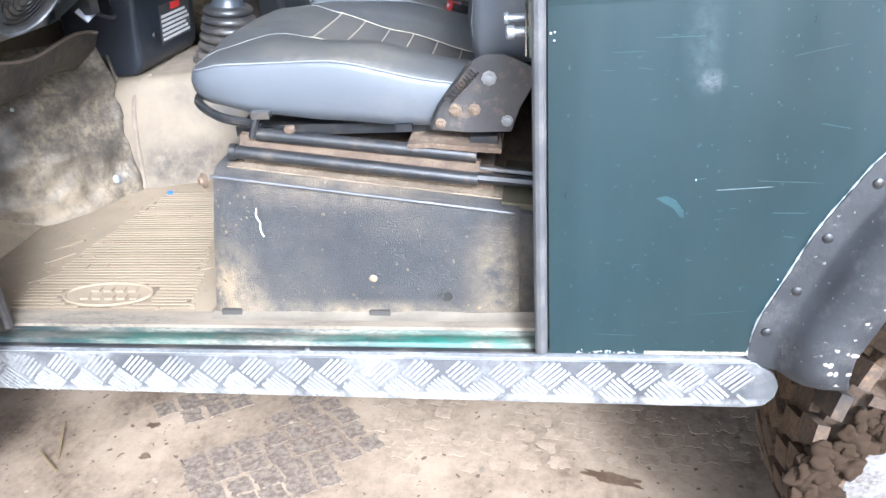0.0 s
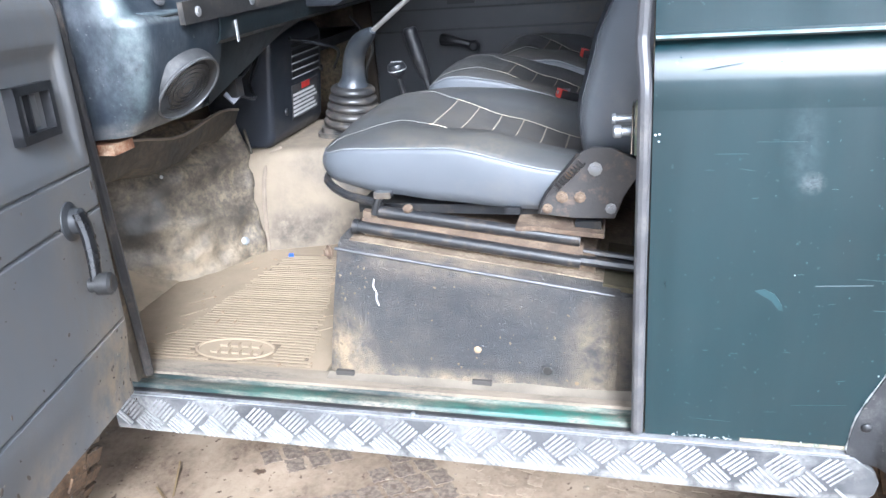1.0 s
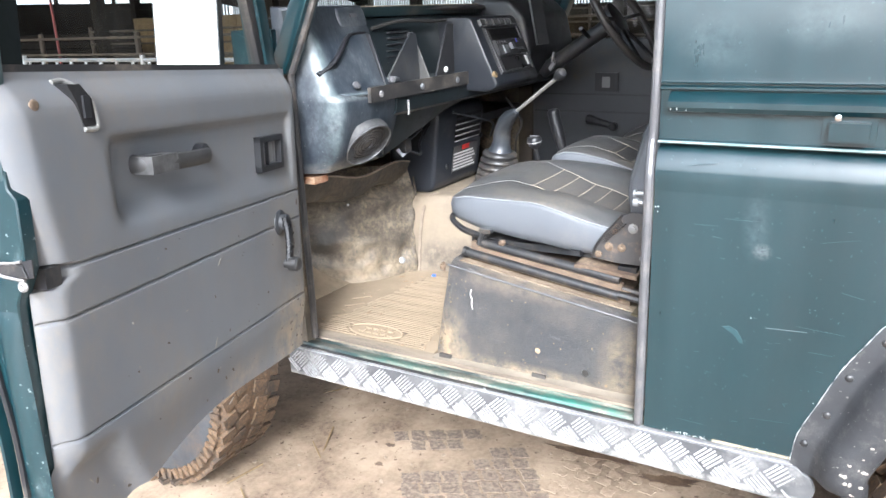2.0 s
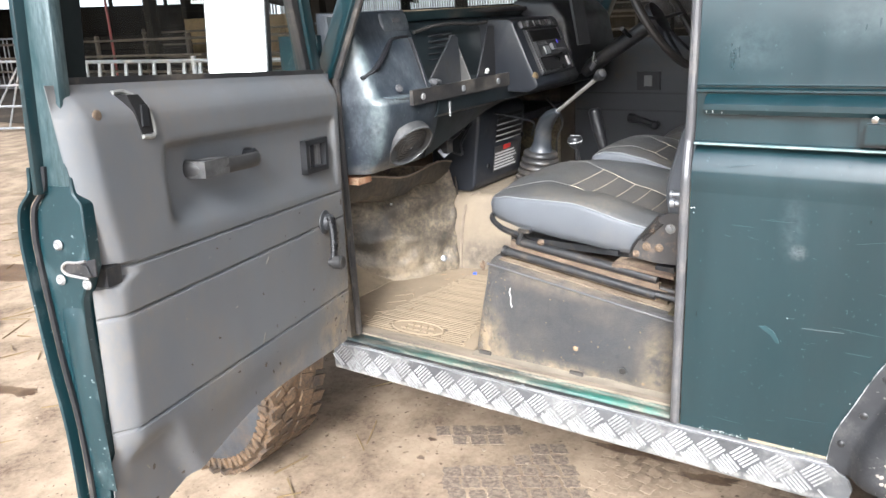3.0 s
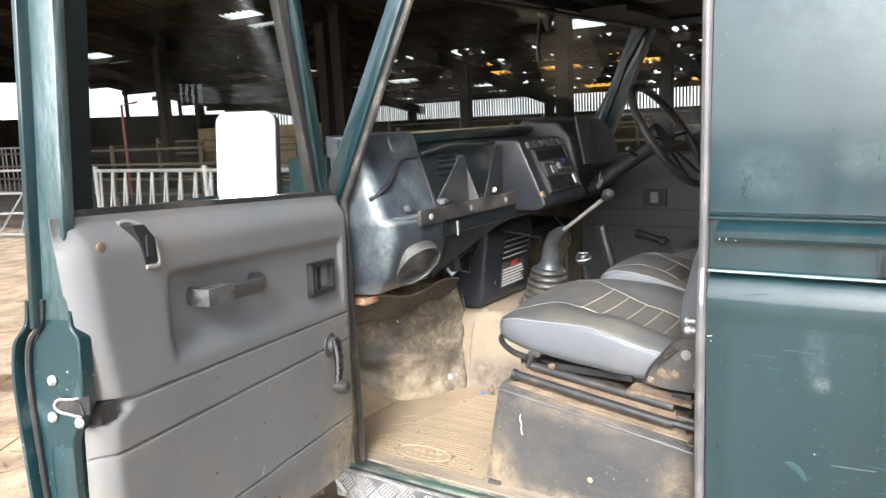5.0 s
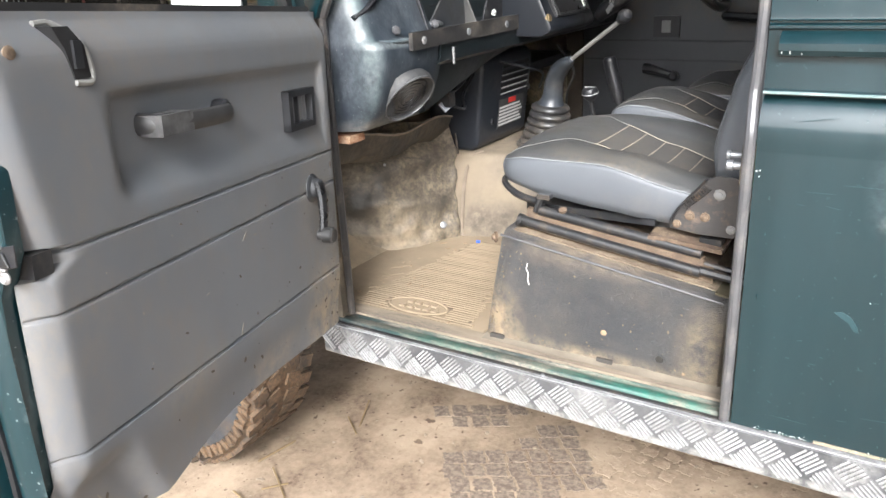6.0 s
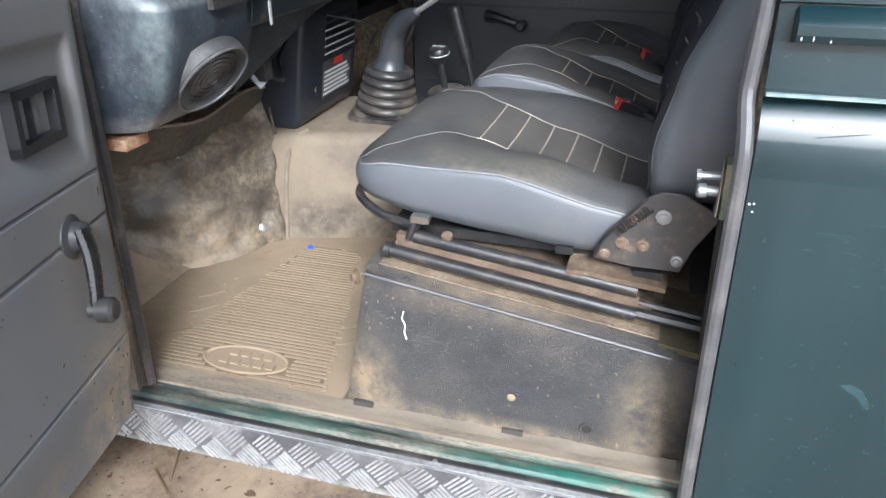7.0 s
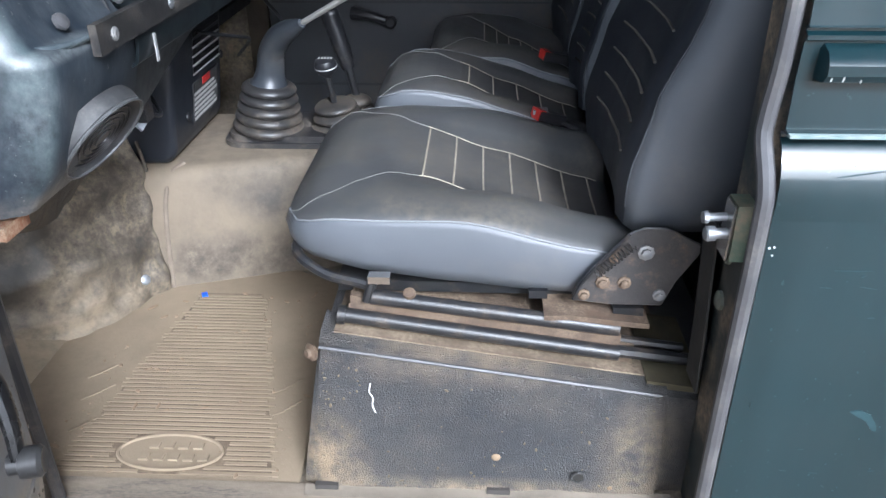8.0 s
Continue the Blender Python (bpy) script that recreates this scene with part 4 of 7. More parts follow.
# Added black strip: stands in for the shaded gap beside the lip.
b = loft([[Vector((0.873, n, w)), Vector((0.878, n, w)), Vector((0.878, n - 0.007, w)), Vector((0.873, n - 0.007, w))] for n, w in [tuple(p)[:2] for p in spline([Vector((n + 0.014, w, 0)) for n, w in lip], 4)]])
dpart("edge_seal", b, black_plastic, door, "black strip painting the shaded gap beside the lip")
# inner trim: a moulded sheet with recess, grooves and a rolled top
def trim_left(w):
    if w > 0.53:
        return lerp(0.862, 0.888, (w - 0.53) / 0.18)
    if w > 0.445:
        return lerp(0.842, 0.862, (w - 0.445) / 0.085)
    if w > 0.412:
        return 0.818
    return lerp(0.870, 0.853, w / 0.412) if w < 0.14 else 0.853


def groove(w, w0, d=0.006, r=0.0035):
    return -d * max(0, 1 - abs(w - w0) / r)


def trim_h(u, w):
    h = 0.0
    left = trim_left(w)
    h -= 0.026 * ease(left - 0.034, left, u) ** 1.5
    h -= 0.010 * ease(0.035, 0.012, u)
    h -= 0.030 * ease(0.640, 0.714, w) ** 2
    h -= 0.012 * ease(0.165, 0.02, w)
    # armrest recess
    ru = ease(0.052, 0.068, u) * ease(0.690, 0.668, u)
    low = lerp(0.437, 0.463, (u - 0.05) / 0.62)
    rw = ease(low - 0.002, low + 0.055, w) * ease(0.618, 0.596, w)
    h -= (0.010 + 0.016 * ease(0.15, 0.62, u)) * ru * rw
    h += groove(w, 0.4325 + 0.012 * (u - 0.4)) + groove(w, 0.363) + groove(w, lerp(0.170, 0.177, u / 0.85))
    # scooped pocket in the lower corner
    pk = ease(0.0, 0.035, u - lerp(0.665, 0.735, w / 0.15)) * ease(0.160, 0.115, w)
    h -= 0.022 * pk
    return max(h, -0.0295)


ws = sorted(set(np.round(np.concatenate([np.linspace(0.0, 0.712, 60), np.arange(0.425, 0.447, 0.0018), np.arange(0.358, 0.369, 0.0018), np.arange(0.165, 0.183, 0.0018), np.linspace(0.59, 0.72 - 0.008, 16)]), 4)))
us = sorted(set(np.round(np.concatenate([np.linspace(0.012, 1.0, 70), np.linspace(0.05, 0.072, 6), np.linspace(0.66, 0.70, 8)]), 4)))
cols = [(u - 0.012) / 0.988 for u in us]
b = bmesh.new()
rows = []
for w in ws:
    left = trim_left(w)
    rise = max(0.0, 1 - w / 0.16)
    rows.append([b.verts.new((lerp(0.012, left, c), trim_h(lerp(0.012, left, c), w), w + (0.032 + 0.022 * ease(0.0, 0.5, c) - 0.066 * ease(0.5, 1.0, c)) * rise)) for c in cols])
for r0, r1 in zip(rows, rows[1:]):
    for i in range(len(cols) - 1):
        b.faces.new((r0[i], r0[i + 1], r1[i + 1], r1[i]))
edge = [e for e in b.edges if len(e.link_faces) == 1]
ex = bmesh.ops.extrude_edge_only(b, edges=edge)
for v in ex["geom"]:
    if isinstance(v, bmesh.types.BMVert):
        v.co.y = -0.031
panel = dpart("inner_trim", b, trim, door, "grey moulded plastic door trim with dust", smooth=0.9)
# black channel between the trim and the glass
dpart("glass_channel", box(0.03, 0.85, -0.055, -0.033, 0.700, 0.722, 0.003), rubber, door)
# upper frame
def bar_between(a, c, d, e, bev=0.004):
    bb = loft([[Vector(p) for p in a], [Vector(p) for p in c]] if not d else [[Vector(p) for p in q] for q in (a, c, d, e)])
    bmesh.ops.recalc_face_normals(bb, faces=bb.faces)
    return bevel(bb, bev)


post = bar_between([(0.850, -0.071, 0.57), (0.873, -0.071, 0.57), (0.873, -0.026, 0.57), (0.850, -0.026, 0.57)], [(0.846, -0.052, 1.195), (0.868, -0.052, 1.199), (0.868, -0.010, 1.199), (0.846, -0.010, 1.195)], None, None)
# Pale streaks put the post's sky reflection into the colour, over some wear.
frame_p = dpart("window_post", post, mat("worn_sheen_post", (0.005, 0.020, 0.025), (0.010, 0.032, 0.036), 0.35, 0, 6, dirt=(0.15, 0.195, 0.205), dirt_amount=0.52, dirt_scale=5, stretch=(3, 3, 0.5), sharp=0.4, coat=0.4), door, "worn green window frame post, pale sheen painted in")
dpart("window_post_lip", bar_between([(0.868, -0.074, 0.56), (0.888, -0.078, 0.56), (0.888, -0.070, 0.56), (0.868, -0.066, 0.56)], [(0.862, -0.058, 1.205), (0.884, -0.062, 1.222), (0.884, -0.053, 1.222), (0.862, -0.049, 1.205)], None, None, 0.002), green, door)
dpart("post_channel", bar_between([(0.802, -0.056, 0.705), (0.850, -0.056, 0.705), (0.850, -0.034, 0.705), (0.802, -0.034, 0.705)], [(0.788, -0.046, 1.182), (0.846, -0.046, 1.182), (0.846, -0.024, 1.182), (0.788, -0.024, 1.182)], None, None, 0.003), mat("black_green_channel", (0.006, 0.010, 0.011), None, 0.7, 0, 10, dirt=(0.03, 0.032, 0.03), dirt_amount=0.25, gloss=0.2), door)
dpart("window_rail", bar_between([(0.848, -0.054, 1.170), (0.848, -0.014, 1.170), (0.848, -0.014, 1.203), (0.848, -0.054, 1.203)], [(0.212, -0.054, 1.178), (0.212, -0.014, 1.178), (0.200, -0.014, 1.212), (0.200, -0.054, 1.212)], None, None), mat("dusty_dark_green", (0.007, 0.011, 0.012), (0.014, 0.018, 0.019), 0.5, 0, 9, dirt=(0.08, 0.078, 0.07), dirt_amount=0.12, dirt_scale=12, gloss=0.3), door)
dpart("window_front_bar", bar_between([(0.030, -0.082, 0.70), (0.075, -0.082, 0.70), (0.075, -0.034, 0.70), (0.030, -0.034, 0.70)], [(0.198, -0.056, 1.195), (0.236, -0.056, 1.195), (0.236, -0.012, 1.195), (0.198, -0.012, 1.195)], None, None), green, door)
dpart("glass_run", bar_between([(0.078, -0.060, 0.72), (0.104, -0.060, 0.72), (0.104, -0.040, 0.72), (0.078, -0.040, 0.72)], [(0.238, -0.044, 1.182), (0.280, -0.044, 1.182), (0.280, -0.024, 1.182), (0.238, -0.024, 1.182)], None, None, 0.002), rubber, door)
pane = dpart("pane", loft([[(0.082, -0.050, 0.715), (0.825, -0.050, 0.715)], [(0.252, -0.036, 1.185), (0.800, -0.036, 1.182)]], False), glass, door, "dusty door glass")
pane.visible_shadow = False
dpart("rail_corner_tab", box(0.194, 0.222, -0.014, -0.006, 1.180, 1.214, 0.003), rubber, door)
# lock-edge fittings
for u, n, w in ((0.873, -0.060, 0.485), (0.873, -0.064, 0.432), (0.873, -0.018, 0.427)):
    dpart("edge_screw", lathe((u, n, w), (1, 0, 0), [(0.0080, 0), (0.0080, 0.002), (0.005, 0.0045), (0.002, 0.0035)], 12), galv, door, "dull metal screw")
dpart("latch_slot", prism([(-0.058, 0.450), (-0.050, 0.459), (-0.020, 0.462), (0.002, 0.466), (0.002, 0.440), (-0.018, 0.436), (-0.036, 0.440), (-0.052, 0.442)], "x", 0.8715, 0.8745, 0.001, 1), black_plastic, door)
dpart("latch_jaw", tube(spline([(0.876, -0.012, 0.436), (0.876, -0.034, 0.439), (0.876, -0.050, 0.442), (0.876, -0.057, 0.450), (0.876, -0.049, 0.459), (0.876, -0.030, 0.460), (0.876, -0.014, 0.463)], 4), 0.0022, 6), galv, door, "worn metal latch jaw")
dpart("latch_pawl", prism([(-0.034, 0.461), (-0.012, 0.457), (-0.006, 0.440), (-0.020, 0.440)], "x", 0.874, 0.878, 0.001, 1), steel_black, door)
dpart("latch_block", box(0.816, 0.846, -0.032, -0.006, 0.415, 0.444, 0.003), black_plastic, door)
# slot for the lock lever with its pale rim
slot = [(0.768, 0.694), (0.742, 0.694), (0.720, 0.672), (0.716, 0.634), (0.742, 0.632), (0.752, 0.668)]
cx, cw = 0.745, 0.662
rimo = [((u - cx) * 1.10 + cx, (w - cw) * 1.10 + cw) for u, w in slot]
b = prism([(u, w) for u, w in slot], "y", -0.022, 0.0022)
dpart("lever_slot", b, mat("slot_black", (0.006, 0.006, 0.007), None, 0.8), door)
path = [Vector((u, trim_h(u, w) + 0.001, w)) for u, w in rimo[:5]]
dpart("slot_rim", tube(spline(path, 4), 0.004, 8), mat("pale_rim", (0.20, 0.20, 0.19), (0.12, 0.12, 0.11), 0.5, 0, 20), door, "pale worn rim")
dpart("lock_lever", box(0.728, 0.742, -0.004, 0.006, 0.645, 0.678, 0.003), black_plastic, door)
dpart("trim_screw", lathe((0.828, trim_h(0.828, 0.667) - 0.001, 0.667), (0, 1, 0), [(0.009, 0), (0.009, 0.0015), (0.006, 0.003), (0.002, 0.0025)], 12), rusty, door)
# pull handle
ph = dpart("pull_handle", tube(spline([(0.606, -0.034, 0.560), (0.604, -0.004, 0.559), (0.590, 0.005, 0.558), (0.50, 0.008, 0.556), (0.430, 0.004, 0.555), (0.412, -0.006, 0.555), (0.408, -0.034, 0.555)], 5), [0.0165] * 12 + [0.015] * 10 + [0.0135] * 9, 12, True, 0.62, (0, 1, 0)), mat("grey_black_handle", (0.022, 0.022, 0.023), (0.035, 0.035, 0.035), 0.5, 0, 10, dirt=(0.10, 0.095, 0.085), dirt_amount=0.3), door, "dark grey pull handle")
dpart("handle_boss", lathe((0.420, -0.006, 0.560), (0, 1, 0), [(0.017, -0.02), (0.0165, 0.004), (0.012, 0.008), (0.003, 0.0075)], 16), black_plastic, door)
dpart("handle_cap", box(0.538, 0.612, -0.020, 0.0165, 0.5435, 0.573, 0.007, 3), mat("worn_pale_cap", (0.13, 0.13, 0.13), (0.035, 0.035, 0.036), 0.4, 0.2, 30), door, "worn pale handle end")
# inside release
rx = (0.108, 0.216, 0.492, 0.568)
b = box(rx[0], rx[1], -0.012, 0.004, rx[2], rx[2] + 0.012, 0.002)
for q in ((rx[0], rx[1], rx[3] - 0.012, rx[3]), (rx[0], rx[0] + 0.012, rx[2], rx[3]), (rx[1] - 0.012, rx[1], rx[2], rx[3])):
    join(b, box(q[0], q[1], -0.012, 0.0045, q[2], q[3], 0.002))
rel = dpart("release_bezel", b, black_plastic, door, "black inside release bezel")
dpart("release_cup", box(rx[0] + 0.008, rx[1] - 0.008, -0.026, -0.0165, rx[2] + 0.008, rx[3] - 0.008), mat("cup_black", (0.008, 0.008, 0.009), None, 0.4), door)
dpart("release_lever", prism([(0.125, -0.012), (0.165, -0.003), (0.168, -0.006), (0.128, -0.017)], "z", 0.508, 0.552, 0.001, 1), mat("grey_lever", (0.16, 0.16, 0.16), None, 0.35, 0.3), door)
dpart("release_divider", box(0.166, 0.170, -0.018, -0.002, 0.500, 0.560), black_plastic, door)
# window winder
wnd = dpart("window_winder", lathe((0.140, -0.004, 0.368), (0, 1, 0), [(0.030, 0), (0.029, 0.006), (0.020, 0.010), (0.019, 0.022), (0.014, 0.026)], 20), mat("dark_winder_boss", (0.030, 0.032, 0.035), None, 0.5, 0, 9), door, "grey and black window winder")
dpart("winder_arm", tube(spline([(0.142, 0.016, 0.378), (0.150, 0.026, 0.350), (0.162, 0.032, 0.315), (0.172, 0.034, 0.285)], 5), [0.016, 0.0165, 0.017, 0.017, 0.017, 0.0165, 0.016, 0.016, 0.0155, 0.015, 0.015, 0.0145, 0.014, 0.014, 0.0135, 0.013], 10, True, 0.55, (0, 1, 0)), mat("gloss_black", (0.008, 0.008, 0.009), (0.014, 0.014, 0.014), 0.28, 0, 9), door)
dpart("winder_knob", lathe((0.174, 0.030, 0.280), (0, 1, 0), [(0.011, -0.006), (0.011, 0.004), (0.0165, 0.006), (0.017, 0.024), (0.013, 0.028), (0.005, 0.026)], 16), mat("dull_knob", (0.045, 0.045, 0.045), (0.012, 0.012, 0.012), 0.4, 0.2, 30), door, "worn dark knob")
# dents and scratches on the trim
b = bmesh.new()
for i in range(16):
    u, w = 0.1 + 0.7 * rnd.random(), 0.02 + 0.40 * rnd.random()
    if any(abs(w - g) < 0.012 for g in (0.432, 0.363, 0.174)):
        continue
    join(b, disc((0, 0, 0), (0, 1, 0), 1, 0.0006, 7), Matrix.Translation((u, trim_h(u, w), w)) @ Matrix.Rotation(rnd.random() * 3, 4, "Y") @ Matrix.Diagonal((0.001 + 0.012 * rnd.random() ** 2, 1, 0.0008 + 0.001 * rnd.random(), 1)))
tagged(dpart("trim_scratches", b, mat("pale_scratch", (0.20, 0.18, 0.15), None, 0.7), door, "pale dry scratches"), kind="stuff")
# dried mud spattered over the lower front of the trim
b = bmesh.new()
for i in range(130):
    u, w = 0.03 + 0.75 * rnd.random() ** 2.2, 0.012 + 0.42 * rnd.random() ** 1.7
    if any(abs(w - g) < 0.010 for g in (0.432, 0.363, 0.174)):
        continue
    s = 0.0006 + 0.0028 * rnd.random() ** 4
    join(b, disc((0, 0, 0), (0, 1, 0), 1, 0.0007, 6), Matrix.Translation((u, trim_h(u, w), w)) @ Matrix.Rotation(rnd.random() * 3, 4, "Y") @ Matrix.Diagonal((s * (1 + 1.5 * rnd.random()), 1, s, 1)))
tagged(dpart("mud_spatter", b, mat("brown_spatter", (0.085, 0.068, 0.050), (0.05, 0.042, 0.034), 0.95, 0, 25), door, "dried brown mud spatter"), kind="stuff")
# outside mirror on its arm
mc = Vector((0.002, -0.28, 0.812))
mz = (DOOR.to_3x3().inverted() @ Vector((0.52, -0.85, 0.15))).normalized()
mup = Vector((0, 0, 1))
ms = mup.cross(mz).normalized()
mup = mz.cross(ms).normalized()
MIR = DOOR @ Matrix(((ms.x, mup.x, mz.x, mc.x), (ms.y, mup.y, mz.y, mc.y), (ms.z, mup.z, mz.z, mc.z), (0, 0, 0, 1)))
def plate_box(w, h, d0, d1, r):
    bb = box(-w, w, -h, h, d0, d1)
    bevel(bb, r, 5, edges=[e for e in bb.edges if abs(e.verts[0].co.z - e.verts[1].co.z) > 1e-4])
    return bb
house = part("mirror_housing", moved(plate_box(0.077, 0.117, -0.035, 0.004, 0.03), MIR), black_plastic, door, "black door mirror")
part("mirror_rim", moved(plate_box(0.0745, 0.1145, 0.004, 0.006, 0.028), MIR), label_white, door)
part("mirror_glass", moved(plate_box(0.072, 0.112, 0.006, 0.0075, 0.027), MIR), mirror_mat, door, "bright mirror glass")
dpart("mirror_arm", tube(spline([(0.02, -0.10, 0.66), (0.0, -0.16, 0.66), (-0.01, -0.26, 0.68), (0.0, -0.30, 0.72)], 5), 0.010, 8), steel_black, door)
# hinges
for w in (0.12, 0.46):
    dpart("hinge", box(-0.035, 0.03, -0.118, -0.07, w, w + 0.06, 0.006), steel_black, door)

# ---- floor, seat box, tunnel ----
DUSTY_EDGE = mat("dusty_fold", (0.22, 0.18, 0.14), (0.15, 0.12, 0.09), 0.9, 0, 20)
part("floor_panel", box(-1.12, 0.075, 0.088, 1.49, 0.60, 0.649, 0.003), muddy_black, car)
mat_sheet = part("floor_mat", prism([(-1.10, 0.086), (-0.560, 0.086), (-0.575, 0.66), (-0.70, 0.735), (-0.95, 0.70), (-1.12, 0.52)], "z", 0.649, 0.6535, 0.0015, 1), dusty, car, "tan dusty ribbed rubber floor mat")
LX, LY, LA, LB = -0.777, 0.150, 0.083, 0.039
# Bed in a darker brown than the mat, seen in the grooves between the ribs.
part("rib_bed", prism([(-0.945, 0.104), (-0.604, 0.104), (-0.748, 0.626), (-0.878, 0.626)], "z", 0.650, 0.6541), mat("dark_rib_bed", (0.135, 0.100, 0.064), (0.08, 0.060, 0.040), 0.9, 0, 7, dirt=(0.22, 0.165, 0.108), dirt_amount=0.5, dirt_scale=5, grain=0.4, grain_scale=180), mat_sheet)
b = bmesh.new()
y = 0.108
while y < 0.625:
    t = (y - 0.108) / 0.517
    x0, x1 = lerp(-0.955, -0.885, t), lerp(-0.592, -0.735, t)
    spans = [(x0, x1)]
    if abs(y - LY) < LB + 0.004:
        e = LA * math.sqrt(max(0, 1 - ((y - LY) / (LB + 0.004)) ** 2)) + 0.006
        spans = [(x0, LX - e), (LX + e, x1)]
    for a, c in spans:
        if c - a > 0.01:
            join(b, box(a + 0.016 * rnd.random() ** 2, c - 0.02 * rnd.random() ** 2, y - 0.0031, y + 0.0031, 0.6525, 0.6550 + 0.0012 * rnd.random(), 0.0012, 1))
    y += 0.0108
tagged(part("ribs", b, dusty, mat_sheet), kind="stuff")
ring = [(LX + LA * math.cos(2 * math.pi * i / 40), LY + LB * math.sin(2 * math.pi * i / 40), 0.6560) for i in range(41)]
part("badge_plate", prism([(x, y) for x, y, z in ring[:-1]], "z", 0.652, 0.6555), dusty, mat_sheet)
part("oval_badge", tube(ring, 0.0030, 6, False), dusty, mat_sheet, "raised oval badge")
for i in range(9):      # two rows of raised bars in the badge
    row, q = (0, i) if i < 4 else (1, i - 4)
    xx = LX - 0.040 + q * 0.0235 + (0.004 if row == 0 else -0.004)
    part("badge_bar", box(xx, xx + 0.015, LY + (0.006 if row == 0 else -0.020), LY + (0.020 if row == 0 else -0.006), 0.6530, 0.6595, 0.001, 1), dusty, mat_sheet)
for x, y, a in ((-0.985, 0.34, 40), (-0.97, 0.28, 38), (-0.63, 0.25, 30), (-0.64, 0.31, 30), (-0.955, 0.20, 40)):
    for q in range(4):
        part("chevron", moved(box(-0.012, 0.012, -0.0022, 0.0022, 0.6525, 0.6555, 0.001, 1), Matrix.Translation((x + 0.008 * q, y + 0.009 * q, 0)) @ Matrix.Rotation(radians(a), 4, "Z")), dusty, mat_sheet)
crumb = solid("plastic_crumb", moved(box(-0.006, 0.006, -0.006, 0.006, 0, 0.007, 0.002, 2), pose(-0.870, 0.613, 0.6540, 0, 0, 25)), blue_plastic, "small blue plastic scrap lying on the mat", "scrap")
b = bmesh.new()
for i in range(130):
    x, y = -1.0 + 0.42 * rnd.random(), 0.09 + 0.54 * rnd.random()
    s = 0.0012 + 0.003 * rnd.random() ** 3
    q = bmesh.new()
    bmesh.ops.create_icosphere(q, subdivisions=1, radius=s)
    join(b, q, Matrix.Translation((x, y, 0.6545 + s * 0.4)) @ Matrix.Rotation(rnd.random() * 6, 4, "Z") @ Matrix.Diagonal((1 + 3 * rnd.random() ** 3, 1, 0.6, 1)))
solid("grit", b, mat("grit", (0.16, 0.11, 0.07), (0.3, 0.22, 0.14), 0.95, 0, 60), "dry grit and crumbs strewn on the mat", "grit", kind="stuff")

# seat box: covered side face, sloping top
sb = part("seat_box", prism([(-0.552, 0.650), (-0.036, 0.646), (0.07, 0.646), (0.07, 0.815), (-0.035, 0.828), (-0.513, 0.897)], "y", 0.105, 1.48, 0.008), box_vinyl, car, "dusty black vinyl covered seat box")
def side_sheet():
    rows_ = []
    for j in range(9):
        t = j / 8
        za, zb = lerp(0.652, 0.897, t), lerp(0.648, 0.827, t)
        y = 0.084 + 0.022 * t ** 2.2
        xa, xb = lerp(-0.553, -0.516, t), lerp(-0.036, -0.032, t)
        rows_.append([Vector((lerp(xa, xb, i / 20), y + 0.002 * noise.noise(Vector((i * 0.4, j * 0.5, 0))) + 0.02 * max(0, 0.06 - i / 20) / 0.06, lerp(za, zb, i / 20))) for i in range(21)])
    rows_.append([p + Vector((0.0, 0.014, 0.006)) for p in rows_[-1]])
    rows_.append([p + Vector((0.0, 0.05, 0.001)) for p in rows_[-1]])
    return thick(loft(rows_, False), 0.004)
cover = part("side_cover", side_sheet(), box_vinyl, car, "black grained vinyl cover, tan dust", smooth=1.2)
welt = [Vector((lerp(-0.513, -0.04, t), 0.1045, lerp(0.8975, 0.828, t))) for t in np.linspace(0, 1, 12)]
part("welt", tube(welt, 0.0028, 6), seal, cover, "thin pale welt")
part("cover_hole", disc((-0.148, 0.0815, 0.695), (0, -1, 0), 0.0085, 0.0008, 16), mat("hole_black", (0.02, 0.018, 0.015), None, 0.9), cover)
part("hole_rim", tube([(-0.148 + 0.0095 * math.cos(a), 0.0805, 0.695 + 0.0095 * math.sin(a)) for a in np.linspace(0, 6.3, 16)], 0.0018, 5, False), box_vinyl, cover)
for x in (-0.515, -0.262):
    part("cover_notch", box(x - 0.017, x + 0.017, 0.078, 0.086, 0.6565, 0.668, 0.002, 1), mat("notch_dark", (0.05, 0.045, 0.04), None, 0.9), cover)
part("cover_dimple", disc((-0.40, 0.0815, 0.700), (0, -1, 0), 0.008, 0.001, 14), box_vinyl, cover)
part("chalk_scratch", tube(spline([(-0.443, 0.0925, 0.847), (-0.445, 0.0905, 0.834), (-0.440, 0.0895, 0.824), (-0.441, 0.0880, 0.812), (-0.437, 0.0870, 0.800)], 3), 0.0011, 5), mat("chalk", (0.75, 0.75, 0.73), None, 0.8), cover, "white scratch")
for x, z, s in ((-0.267, 0.725, 0.007), (-0.10, 0.672, 0.004)):
    part("mud_spot", lathe((x, 0.0855, z), (0, -1, 0), [(s, 0), (s * 0.8, 0.001), (s * 0.3, 0.0016)], 9), mat("mud_spot", (0.26, 0.19, 0.12), None, 0.95), cover)
part("corner_fixing", lathe((-0.520, 0.100, 0.893), (-0.7, -0.7, 0.1), [(0.012, 0), (0.013, 0.004), (0.007, 0.007), (0.006, 0.011)], 10), rusty, cover, "bent rusty corner fixing")

